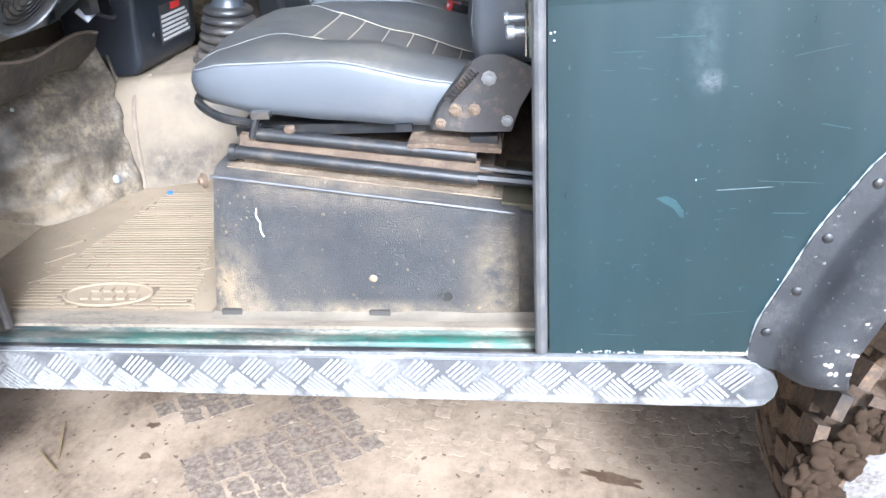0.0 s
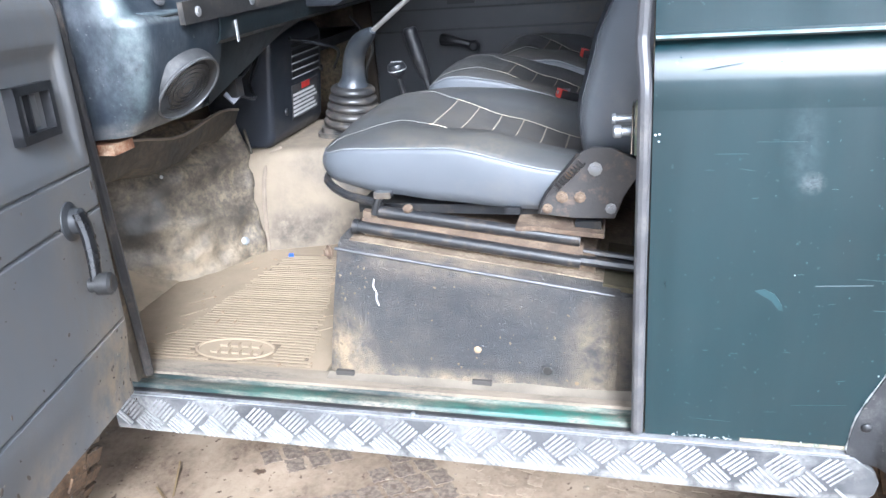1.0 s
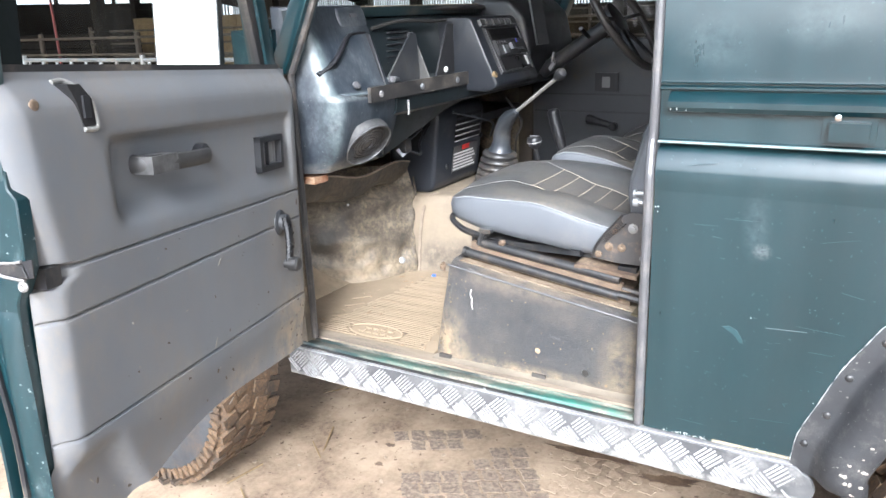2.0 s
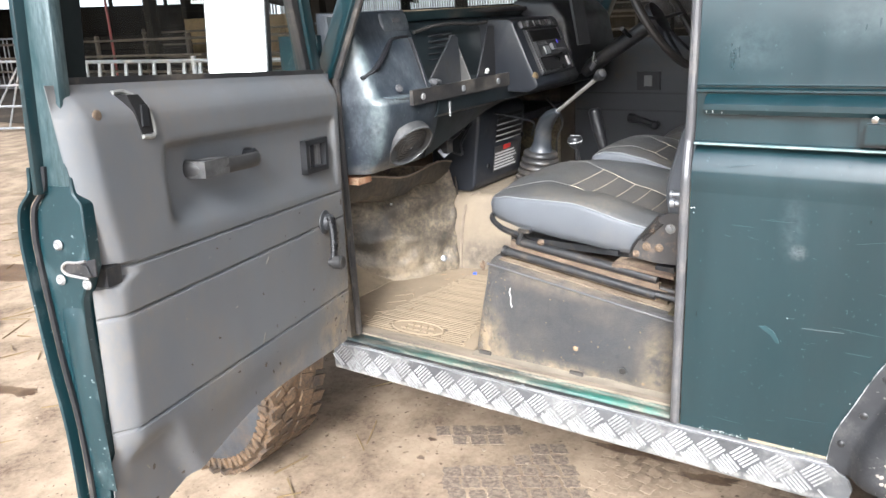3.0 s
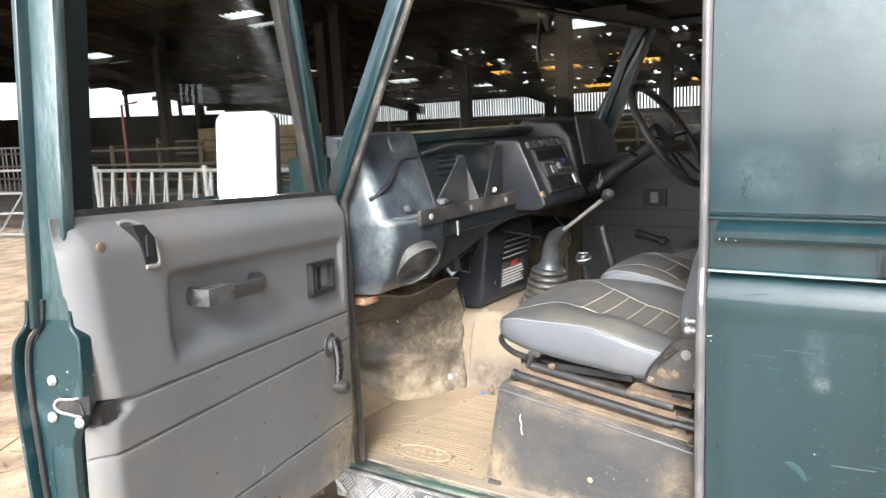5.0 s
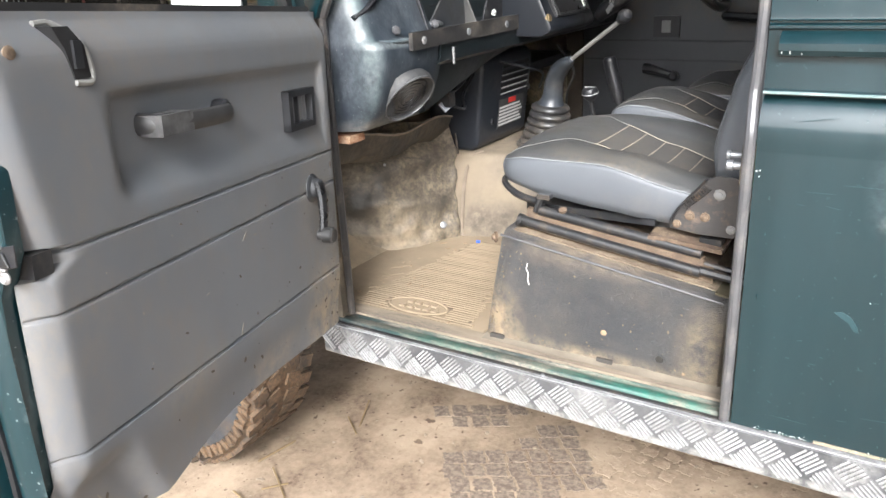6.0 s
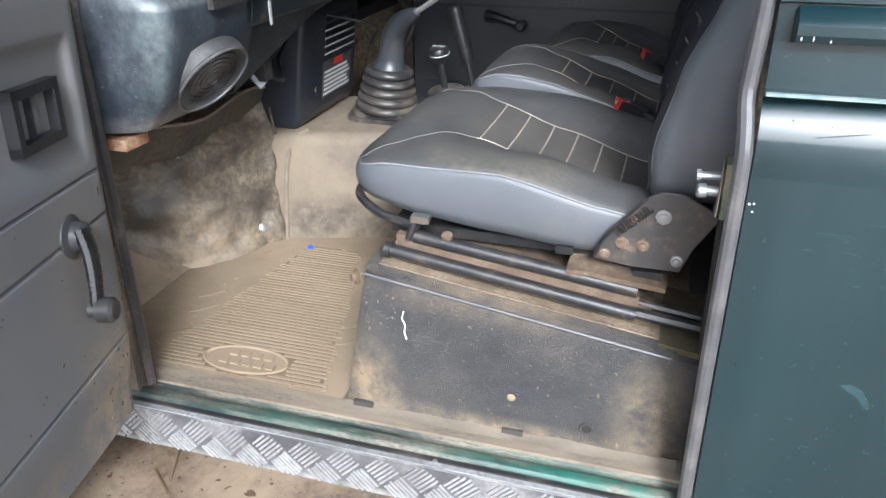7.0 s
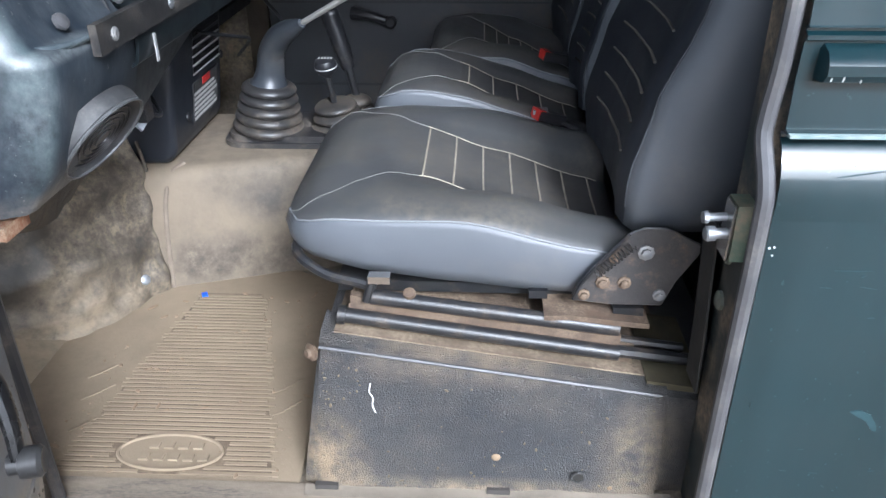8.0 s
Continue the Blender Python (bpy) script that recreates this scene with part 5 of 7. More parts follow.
# tunnel and footwell
def tunnel():
    base = [(-1.3, 0.60), (-0.947, 0.648), (-0.70, 0.730), (-0.56, 0.78), (-0.50, 0.80), (-0.50, 1.12), (-1.3, 1.14)]
    top = [(-1.3, 0.66), (-0.945, 0.690), (-0.70, 0.765), (-0.56, 0.80), (-0.50, 0.82), (-0.50, 1.08), (-1.3, 1.08)]
    bb = loft([[(x, y, 0.649) for x, y in base], [(lerp(p[0], q[0], 0.6), lerp(p[1], q[1], 0.6), 0.80) for p, q in zip(base, top)], [(x, y, 0.905) for x, y in top]])
    bmesh.ops.recalc_face_normals(bb, faces=bb.faces)
    bevel(bb, 0.028, 4, edges=[e for e in bb.edges if all(v.co.z > 0.9 for v in e.verts)])
    return bb
tun = part("gearbox_tunnel", tunnel(), mat("dusty_tunnel", (0.215, 0.172, 0.122), (0.160, 0.128, 0.091), 0.72, 0, 3, dirt=(0.050, 0.046, 0.040), dirt_amount=0.62, dirt_scale=2.4, grain=0.4, grain_scale=100, sharp=0.4, bump2=0.5, stains=(((-0.80, 0.70, 0.695), (0.26, 0.2, 0.075), (0.028, 0.026, 0.024), 0.95, 11), ((-0.72, 0.74, 0.82), (0.12, 0.12, 0.075), (0.045, 0.044, 0.043), 0.75, 10), ((-0.90, 0.67, 0.71), (0.04, 0.1, 0.05), (0.03, 0.028, 0.026), 0.8, 22), ((-0.80, 0.78, 0.86), (0.16, 0.14, 0.05), (0.075, 0.068, 0.058), 0.6, 16))), car, "tan dusty gearbox tunnel")
bell_rows = [
    (0.649, ((-1.24, 0.36), (-1.14, 0.40), (-1.06, 0.47), (-1.02, 0.53), (-0.985, 0.595), (-0.965, 0.625), (-0.955, 0.655), (-1.0, 0.70))),
    (0.72, ((-1.26, 0.34), (-1.15, 0.39), (-1.06, 0.46), (-1.012, 0.53), (-0.984, 0.60), (-0.968, 0.632), (-0.962, 0.66), (-1.0, 0.70))),
    (0.80, ((-1.27, 0.33), (-1.16, 0.39), (-1.07, 0.46), (-1.028, 0.53), (-1.0, 0.61), (-0.985, 0.645), (-0.975, 0.672), (-1.0, 0.71))),
    (0.88, ((-1.28, 0.34), (-1.18, 0.40), (-1.09, 0.47), (-1.05, 0.54), (-1.02, 0.62), (-1.0, 0.66), (-0.985, 0.69), (-1.02, 0.72))),
    (0.94, ((-1.29, 0.36), (-1.22, 0.42), (-1.14, 0.49), (-1.09, 0.56), (-1.05, 0.64), (-1.02, 0.68), (-1.0, 0.71), (-1.05, 0.73))),
    (1.0, ((-1.32, 0.36), (-1.29, 0.42), (-1.24, 0.49), (-1.19, 0.56), (-1.13, 0.64), (-1.07, 0.68), (-1.03, 0.72), (-1.06, 0.74))),
]
fine = [spline([Vector((x, y, z)) for x, y in row], 8) for z, row in bell_rows]
cols_ = [spline([r[i] for r in fine], 9) for i in range(len(fine[0]))]
for c_ in cols_:
    for p in c_:
        q = noise.noise(Vector((p.x * 8, p.y * 8, p.z * 17))) * 0.020 + noise.noise(p * 26) * 0.008 + noise.noise(p * 90) * 0.002
        p.x += q
        p.y -= q * 0.5
bell = part("bell_housing_cover", thick(loft(cols_, False), -0.004), muddy_black, car, "black bell housing cover caked with dry mud", smooth=1.3)
part("foot_bolt", lathe((-0.985, 0.600, 0.700), (0.6, -0.5, 0.4), [(0.012, 0), (0.010, 0.004), (0.003, 0.006)], 8), galv, bell)
for x, y, z in ((-1.105, 0.485, 0.905), (-0.915, 0.712, 0.86), (-0.88, 0.71, 0.80)):
    part("pale_fleck", lathe((x, y, z), (0.5, -0.8, 0.2), [(0.005, -0.004), (0.004, 0.004), (0.001, 0.005)], 7), label_white, bell)
part("toe_board", thick(loft([[(-1.09, y, 0.650), (-1.13, y, 0.668), (-1.20, y, 0.75), (-1.26, y, 0.86), (-1.29, y, 1.0), (-1.29, y, 1.35)] for y in (0.05, 0.2, 0.35, 0.52, 1.53)], False), 0.006), mat("dusty_toe_board", (0.30, 0.238, 0.162), (0.23, 0.18, 0.122), 0.9, 0, 5, dirt=(0.12, 0.10, 0.072), dirt_amount=0.5, grain=0.4, grain_scale=100), car)
part("footwell_side", box(-1.29, -0.93, 0.040, 0.060, 0.63, 1.36), muddy_black, car)
part("footwell_side", box(-1.29, -0.93, 1.52, 1.54, 0.63, 1.36), muddy_black, car)
part("tunnel_edge", tube(spline([(-0.948, 0.647, 0.655), (-0.949, 0.657, 0.72), (-0.948, 0.667, 0.79), (-0.944, 0.680, 0.85), (-0.935, 0.705, 0.893), (-0.915, 0.735, 0.906)], 5), 0.0055, 8), DUSTY_EDGE, tun, "dusty rounded edge of the tunnel cover")
# folded seam where the cover meets the tunnel, and a torn crease in it
part("cover_seam", tube(spline([(-0.945, 0.652, 0.652), (-0.955, 0.668, 0.72), (-0.966, 0.682, 0.80), (-0.978, 0.697, 0.88), (-1.0, 0.715, 0.96)], 5), 0.0035, 6), mat("seam_dark", (0.03, 0.027, 0.023), (0.10, 0.083, 0.062), 0.9, 0, 20), bell)
# loose lining that hangs under the dash
lin = []
for i in range(14):
    y = lerp(0.055, 0.66, i / 13)
    top = 1.066 - 0.050 * (i / 13) + 0.012 * math.sin(i * 0.7)
    x = -0.925 - 0.05 * (i / 13)
    lin.append([(x - 0.012, y, top - 0.004), (x, y, top + 0.004), (x - 0.004, y, top - 0.008), (x - 0.016, y, top - 0.032), (x - 0.034 + 0.010 * math.sin(i * 1.3), y, top - 0.060 + 0.008 * math.sin(i * 2.1)), (x - 0.080, y, top - 0.078)])
part("loose_lining", thick(loft(lin, False), 0.003), mat("dusty_black_lining", (0.016, 0.015, 0.014), (0.035, 0.031, 0.026), 0.6, 0, 6, dirt=(0.17, 0.135, 0.095), dirt_amount=0.58, dirt_scale=6, grain=0.5, grain_scale=80, sharp=0.25, bump2=0.5), car, "sagging muddy footwell lining", smooth=1.2)
part("lining_edge", tube([Vector(r[1]) for r in lin], 0.0035, 6), DUSTY_EDGE, car)
part("rusty_bracket", box(-0.925, -0.87, 0.055, 0.110, 1.078, 1.096, 0.005), rust, car, "orange rusted bracket")

# ---- seats ----
def curve(pts, v):
    for (a, p), (c, q) in zip(pts, pts[1:]):
        if v <= c:
            t = (v - a) / (c - a)
            t = t * t * (3 - 2 * t) * 0.5 + t * 0.5
            return lerp(p, q, t)
    return pts[-1][1]


HW = [(0, 0.70), (0.012, 0.80), (0.035, 0.88), (0.08, 0.945), (0.16, 0.98), (0.28, 0.995), (1, 1.0)]
SEAM = [(0, 1.035), (0.15, 1.052), (0.5, 1.053), (0.85, 1.015), (1, 1.0)]
BOT = [(0, 0.996), (0.1, 0.984), (0.25, 0.968), (0.48, 0.954), (0.72, 0.943), (1, 0.938)]
MID = [(0, 1.040), (0.06, 1.066), (0.14, 1.078), (0.25, 1.076), (0.37, 1.060), (0.6, 1.018), (0.92, 0.967), (1, 0.955)]
CREST = [(0, 1.040), (0.08, 1.062), (0.3, 1.074), (0.6, 1.066), (0.9, 1.030), (1, 1.02)]
FR = (0.0, 0.20, 0.40, 0.44, 0.56, 0.70, 0.84, 0.94, 1.0)


def top_z(s, f):
    m, c, e = curve(MID, s), curve(CREST, s), curve(SEAM, s)
    f = abs(f)
    if f <= 0.42:
        return m + (c - m) * 0.10 * (f / 0.42) ** 2
    if f <= 0.70:
        return lerp(m + (c - m) * 0.10, c, ease(0.42, 0.70, f))
    return lerp(c, e, ((f - 0.70) / 0.30) ** 2)


def seat_cushion(y0, y1, x0, x1, dz, bolster=1.0, seams=7, first=0.38, last=0.935):
    yc, hw = (y0 + y1) / 2, (y1 - y0) / 2
    rings = []
    for i in range(29):
        s = (i / 28) ** 1.25
        x = lerp(x0, x1, s)
        w = hw * curve(HW, s)
        tops = [-f for f in FR[::-1]] + list(FR[1:])
        ring_ = [Vector((x, yc + f * w, dz + lerp(curve(MID, s), top_z(s, f), bolster))) for f in tops]
        sm, bt = dz + lerp(curve(MID, s), curve(SEAM, s), bolster), dz + curve(BOT, s)
        side = [(1.012, 0.12), (1.025, 0.4), (1.015, 0.75), (0.985, 0.96), (0.94, 1.0)]
        for f, t in side:
            ring_.append(Vector((x - 0.012 * math.sin(math.pi * t) * (1 - curve(HW, s)) * 2, yc + f * w, lerp(sm, bt, t))))
        ring_ += [Vector((x, yc + 0.5 * w, bt)), Vector((x, yc - 0.5 * w, bt))]
        for f, t in side[::-1]:
            ring_.append(Vector((x - 0.012 * math.sin(math.pi * t) * (1 - curve(HW, s)) * 2, yc - f * w, lerp(sm, bt, t))))
        rings.append(ring_)
    bb = loft(rings)
    nt = 2 * len(FR) - 2
    bb.faces.ensure_lookup_table()
    n = len(rings[0])
    for i, fc in enumerate(bb.faces):
        if i < n * 28:
            k, r = i % n, i // n
            if k < nt:
                f = abs((k + 0.5) - nt / 2) / (nt / 2) * (len(FR) - 1)
                fc.material_index = 2 if f < 3 and r > 12 else 1
    cu = part("seat_cushion", bb, [vinyl, vinyl_top, vinyl_black], car, "grey vinyl seat cushion, dusty black centre", smooth=1.3)

    def pt(s, f, up=0.0008):
        w = hw * curve(HW, s)
        return Vector((lerp(x0, x1, s), yc + f * w, dz + lerp(curve(MID, s), top_z(s, f), bolster) + up))
    for q in range(seams):
        s = lerp(first, last, q / max(1, seams - 1))
        part("cross_seam", tube([pt(s, f) for f in np.linspace(-0.42, 0.42, 9)], 0.0017, 6, True, 0.6), thread, cu)
    for sg in (-1, 1):
        line = [pt(s, sg * curve([(0, 0.98), (0.04, 0.92), (0.10, 0.80), (0.2, 0.62), (0.32, 0.47), (0.42, 0.425), (1, 0.42)], s)) for s in np.linspace(0.01, 0.97, 33)]
        part("panel_seam", tube(line[12:], 0.0015, 6, True, 0.6), thread, cu)
        part("front_seam", tube(line[:13], 0.0013, 6, True, 0.6), mat("dull_seam_grey", (0.15, 0.148, 0.14), None, 0.7), cu)
        line = [pt(s, sg * 1.0, 0.0) + Vector((0, sg * 0.0015, 0)) for s in np.linspace(0.0, 0.985, 24)]
        part("edge_stitch", tube(line, 0.0019, 6, True, 0.7), mat("grey_stitch", (0.24, 0.25, 0.26), None, 0.6), cu)
    return cu


vinyl_top = mat("dusty_charcoal_vinyl", (0.046, 0.048, 0.050), (0.064, 0.065, 0.065), 0.44, 0.0, 4.0, dirt=(0.19, 0.16, 0.115), dirt_amount=0.58, dirt_scale=6.0, grain=0.10, grain_scale=700, grain_kind="leather", sharp=0.55)
vinyl_navy = mat("dark_navy_vinyl", (0.018, 0.021, 0.028), (0.028, 0.031, 0.038), 0.5, 0.0, 4.0, dirt=(0.07, 0.066, 0.06), dirt_amount=0.35, dirt_scale=4.0, grain=0.12, grain_scale=700, grain_kind="leather", sharp=0.5)
near_seat = seat_cushion(0.182, 0.672, -0.572, -0.075, 0.0)
mid_seat = seat_cushion(0.680, 1.000, -0.500, -0.075, 0.016, 0.45, 5, 0.42, 0.90)
far_seat = seat_cushion(1.010, 1.455, -0.42, -0.075, 0.008)


def backrest(y0, y1, lean=11, top=1.66, cross=True, x0=-0.095, dz=0.0):
    yc, hw = (y0 + y1) / 2, (y1 - y0) / 2
    rings = []
    N = 20
    for i in range(N + 1):
        t = i / N
        z = lerp(1.035, top, t) + dz
        x = curve([(1.03, -0.100), (1.106, -0.104), (1.206, -0.080), (1.324, -0.034), (1.5, 0.045), (1.7, 0.13)], z - dz)
        w = hw * (1 - 0.12 * ease(0.7, 1.0, t) - 0.06 * ease(0.08, 0.0, t))
        th = 0.115 * (1 - 0.35 * t) * (0.55 + 0.45 * ease(0, 0.10, t)) * (0.5 + 0.5 * ease(1.0, 0.93, t))
        front = [(-1.0, 0.45), (-0.985, 0.18), (-0.90, 0.03), (-0.74, -0.06), (-0.52, 0.06), (-0.25, 0.12), (0.25, 0.12), (0.52, 0.06), (0.74, -0.06), (0.90, 0.03), (0.985, 0.18), (1.0, 0.45), (0.985, 0.85), (0.92, 1.0), (0.4, 1.05), (-0.4, 1.05), (-0.92, 1.0), (-0.985, 0.85)]
        deep = lerp(0.165, 0.10, ease(0.25, 1.0, t)) * (0.80 + 0.20 * ease(0, 0.08, t))
        rings.append([Vector((x + o * (deep if o > 0.3 else th), yc + f * w, z)) for f, o in front])
    bb = loft(rings)
    n = len(rings[0])
    for i, fc in enumerate(bb.faces):
        if i < n * N:
            k = i % n
            fc.material_index = 2 if 3 < k < 7 else (1 if 1 < k < 9 else 0)
    bk = part("seat_backrest", bb, [vinyl, vinyl_navy, vinyl_navy], car, "grey vinyl backrest with ribbed black front", smooth=1.3)
    for q in range(12):
        f, i = math.modf(2.5 + q * 1.35)
        r = [p.lerp(p2, f) for p, p2 in zip(rings[int(i)], rings[int(i) + 1])]
        part("cross_seam", tube([r[4] + Vector((-0.0015, 0, 0)), r[5] + Vector((-0.0015, 0, 0)), r[6] + Vector((-0.0015, 0, 0)), r[7] + Vector((-0.0015, 0, 0))], 0.0026, 6, True, 0.6), mat("dull_seam", (0.15, 0.132, 0.105), (0.08, 0.074, 0.064), 0.7, 0, 40), bk)
    part("edge_stitch", tube([r[2] + Vector((-0.001, 0, 0)) for r in rings[1:-1]], 0.0016, 6, True, 0.7), mat("dull_edge_seam", (0.07, 0.075, 0.082), (0.045, 0.048, 0.052), 0.6, 0, 30), bk)
    return bk


back_near = backrest(0.182, 0.672)
backrest(0.70, 0.95, 11, 1.50)
backrest(0.985, 1.445, 11, 1.66)

# hinge bracket at the seat's side, with bolts and spring
plate_p = [(-0.166, 0.944), (-0.168, 0.958), (-0.150, 0.985), (-0.098, 1.050), (-0.080, 1.058), (-0.050, 1.057), (-0.004, 1.034), (-0.002, 1.022), (-0.030, 0.975), (-0.044, 0.938), (-0.110, 0.938)]
brk = part("hinge_bracket", prism(plate_p, "y", 0.163, 0.168, 0.0015, 1), mat("rusted_black_plate", (0.026, 0.026, 0.028), (0.045, 0.042, 0.04), 0.4, 0, 16, dirt=(0.20, 0.135, 0.085), dirt_amount=0.30, dirt_scale=30, grain=0.5, grain_scale=160, gloss=0.7), car, "rusty black seat hinge bracket")
part("bracket_flange", tube(spline([(-0.166, 0.160, 0.948), (-0.152, 0.158, 0.984), (-0.100, 0.158, 1.050)], 4), 0.003, 6), steel_black, brk)
for x, z, r in ((-0.152, 0.955, 0.0085), (-0.075, 1.022, 0.0115), (-0.099, 0.975, 0.0095), (-0.050, 0.956, 0.009), (-0.128, 0.975, 0.010), (-0.116, 1.012, 0.007)):
    part("bolt", lathe((x, 0.163, z), (0, -1, 0), [(r, 0), (r, 0.003), (r * 0.62, 0.004), (r * 0.62, 0.008), (r * 0.3, 0.009)], 8), galv if r > 0.0112 or x > -0.06 else rusty, brk)
coil = []
for k in range(90):
    a = k * 0.75
    t = k / 89
    c = Vector((lerp(-0.138, -0.094, t), 0.1545, lerp(0.992, 1.036, t)))
    d = Vector((0.7, 0, 0.7))
    nrm = Vector((-0.7, 0, 0.7))
    coil.append(c + 0.0062 * (math.cos(a) * nrm + math.sin(a) * Vector((0, -1, 0))))
part("spring", tube(coil, 0.0011, 4), steel_black, brk)
# runners and base plate
runner = part("seat_runner", tube([(-0.446, 0.160, 0.946), (-0.099, 0.160, 0.901)], 0.0108, 16), steel_black, car, "black rusty seat runner")
part("seat_runner", tube([(-0.490, 0.150, 0.922), (-0.098, 0.150, 0.866)], 0.0108, 16), steel_black, car)
part("runner_rod", tube([(-0.10, 0.152, 0.869), (0.0, 0.152, 0.857)], 0.009, 8), steel_black, runner)
part("runner_rod", tube([(-0.10, 0.168, 0.878), (-0.005, 0.168, 0.866)], 0.007, 8), steel_black, runner)
def slab(y0, y1, xa, xb, up0, up1):
    zt = lambda x: lerp(0.897, 0.828, (x + 0.513) / 0.478)
    return loft([[(xa, y0, zt(xa) + up0), (xa, y1, zt(xa) + up0), (xa, y1, zt(xa) + up1), (xa, y0, zt(xa) + up1)], [(xb, y0, zt(xb) + up0), (xb, y1, zt(xb) + up0), (xb, y1, zt(xb) + up1), (xb, y0, zt(xb) + up1)]])
part("runner_base", slab(0.136, 0.66, -0.497, -0.02, 0.001, 0.008), mat("dusty_rust", (0.14, 0.104, 0.070), (0.09, 0.066, 0.046), 0.9, 0, 16, dirt=(0.25, 0.195, 0.135), dirt_amount=0.7, dirt_scale=12, grain=0.5), car, "dusty rusted runner base")
part("runner_web", slab(0.158, 0.172, -0.475, -0.095, 0.020, 0.056), rusty, car, "rusted web between the runners")
part("bracket_foot", loft([[(x, y, z + up) for y, up in ((0.150, 0.0), (0.150, 0.008), (0.30, 0.012), (0.30, 0.004))] for x, z in ((-0.205, 0.918), (-0.17, 0.920), (-0.115, 0.913), (-0.060, 0.908))]), mat("flaking_rust", (0.105, 0.068, 0.043), (0.060, 0.042, 0.030), 0.9, 0, 24, dirt=(0.22, 0.165, 0.11), dirt_amount=0.55, dirt_scale=18, grain=0.7, grain_scale=160), car, "flaking rusty bracket foot")
part("runner_fill", slab(0.160, 0.62, -0.478, -0.075, 0.008, 0.042), mat("rusty_dust", (0.085, 0.058, 0.038), (0.055, 0.038, 0.026), 0.9, 0, 14, dirt=(0.20, 0.15, 0.10), dirt_amount=0.6, dirt_scale=12, grain=0.5), car)
part("runner_tail", box(-0.108, -0.066, 0.168, 0.20, 0.910, 0.930, 0.003), steel_black, car)
part("runner_bolt", lathe((-0.392, 0.158, 0.954), (0, -0.4, 1), [(0.009, -0.004), (0.009, 0.001), (0.005, 0.002)], 12), rusty, runner)
clip = part("release_clip", box(-0.447, -0.417, 0.146, 0.162, 0.974, 0.985, 0.003), chrome, runner, "bright metal release clip")
part("clip_stem", tube(spline([(-0.440, 0.155, 0.977), (-0.446, 0.152, 0.962), (-0.452, 0.150, 0.944)], 3), 0.006, 8), steel_black, runner)
part("runner_tip", tube([(-0.492, 0.150, 0.922), (-0.482, 0.150, 0.9205)], 0.0135, 12), steel_black, runner)
part("adjuster_bar", tube(spline([(-0.545, 0.30, 0.992), (-0.560, 0.235, 0.992), (-0.548, 0.196, 0.986), (-0.508, 0.176, 0.970), (-0.46, 0.168, 0.962), (-0.44, 0.165, 0.955)], 5), 0.0075, 8), steel_black, car, "black bent adjuster bar")
part("seat_pan", box(-0.50, -0.10, 0.205, 0.65, 0.928, 0.945, 0.006), steel_black, car)
part("seat_hook", box(-0.226, -0.200, 0.176, 0.196, 0.938, 0.950, 0.002), black_plastic, car)
# dried mud on the cover, thickest at its front edge and foot
b = bmesh.new()
for i in range(170):
    e = rnd.random()
    t = rnd.random() ** (2.4 if e < 0.6 else 1.0)
    q = rnd.random() ** (1.0 if e < 0.45 else 2.6)
    x = lerp(lerp(-0.540, -0.506, t), -0.04, q if e < 0.6 or rnd.random() < 0.5 else q * 0.25)
    z = lerp(0.660, lerp(0.890, 0.822, (x + 0.55) / 0.51), t)
    y = 0.0835 + 0.022 * t ** 2.2 + 0.02 * max(0, 0.06 - (x + 0.55) / 0.51) / 0.06
    s = 0.0005 + 0.0016 * rnd.random() ** 3
    join(b, disc((0, 0, 0), (0, -1, 0), 1, 0.0010, 6), Matrix.Translation((x, y, z)) @ Matrix.Rotation(rnd.random() * 3, 4, "Y") @ Matrix.Diagonal((s * (1 + 1.2 * rnd.random()), 1, s, 1)))
tagged(part("mud_spatter", b, mat("tan_spatter", (0.22, 0.18, 0.125), (0.13, 0.105, 0.075), 0.95, 0, 25), cover, "dried tan mud spatter"), kind="stuff")
# dust drifted along the foot of the cover
b = bmesh.new()
rows_ = []
for i in range(41):
    x = lerp(-0.548, -0.012, i / 40)
    k = 0.6 + 0.5 * noise.noise(Vector((x * 14, 1, 0))) + 0.25 * noise.noise(Vector((x * 45, 4, 0)))
    rows_.append([Vector((x, 0.0855, 0.6565 + 0.012 * k)), Vector((x, 0.0815, 0.6565 + 0.007 * k)), Vector((x, 0.076 - 0.006 * k, 0.6575)), Vector((x, 0.068 - 0.01 * k, 0.6555)), Vector((x, 0.0875, 0.6555))])
tagged(part("dust_drift", loft(rows_), mat("grey_dust", (0.17, 0.145, 0.112), (0.11, 0.093, 0.072), 0.95, 0, 12, grain=0.5, grain_scale=150), cover, "tan dust drifted against the cover", smooth=1.4), kind="stuff")
# straw and dirt behind the bracket
part("box_corner_debris", slab(0.12, 0.3, -0.06, 0.02, 0.0, 0.01), mat("dark_debris", (0.10, 0.085, 0.045), (0.06, 0.05, 0.03), 0.95, 0, 30, grain=0.6), car)

# belt buckles
def buckle(p, yaw, tilt):
    m = Matrix.Translation(p) @ pose(0, 0, 0, 0, tilt, yaw)
    bk = part("belt_buckle", moved(box(-0.030, 0.030, -0.016, 0.016, -0.010, 0.010, 0.005), m), black_plastic, car, "black seat belt buckle with red button")
    part("button", moved(box(-0.032, -0.018, -0.0155, 0.0155, -0.009, 0.0112, 0.003), m), red_plastic, bk)
    part("buckle_stalk", tube([Vector(p), Vector(p) + Vector((0.06, 0.005, -0.03))], 0.009, 8), black_plastic, bk)
    return bk
bk = buckle((-0.165, 0.690, 1.030), 25, 18)
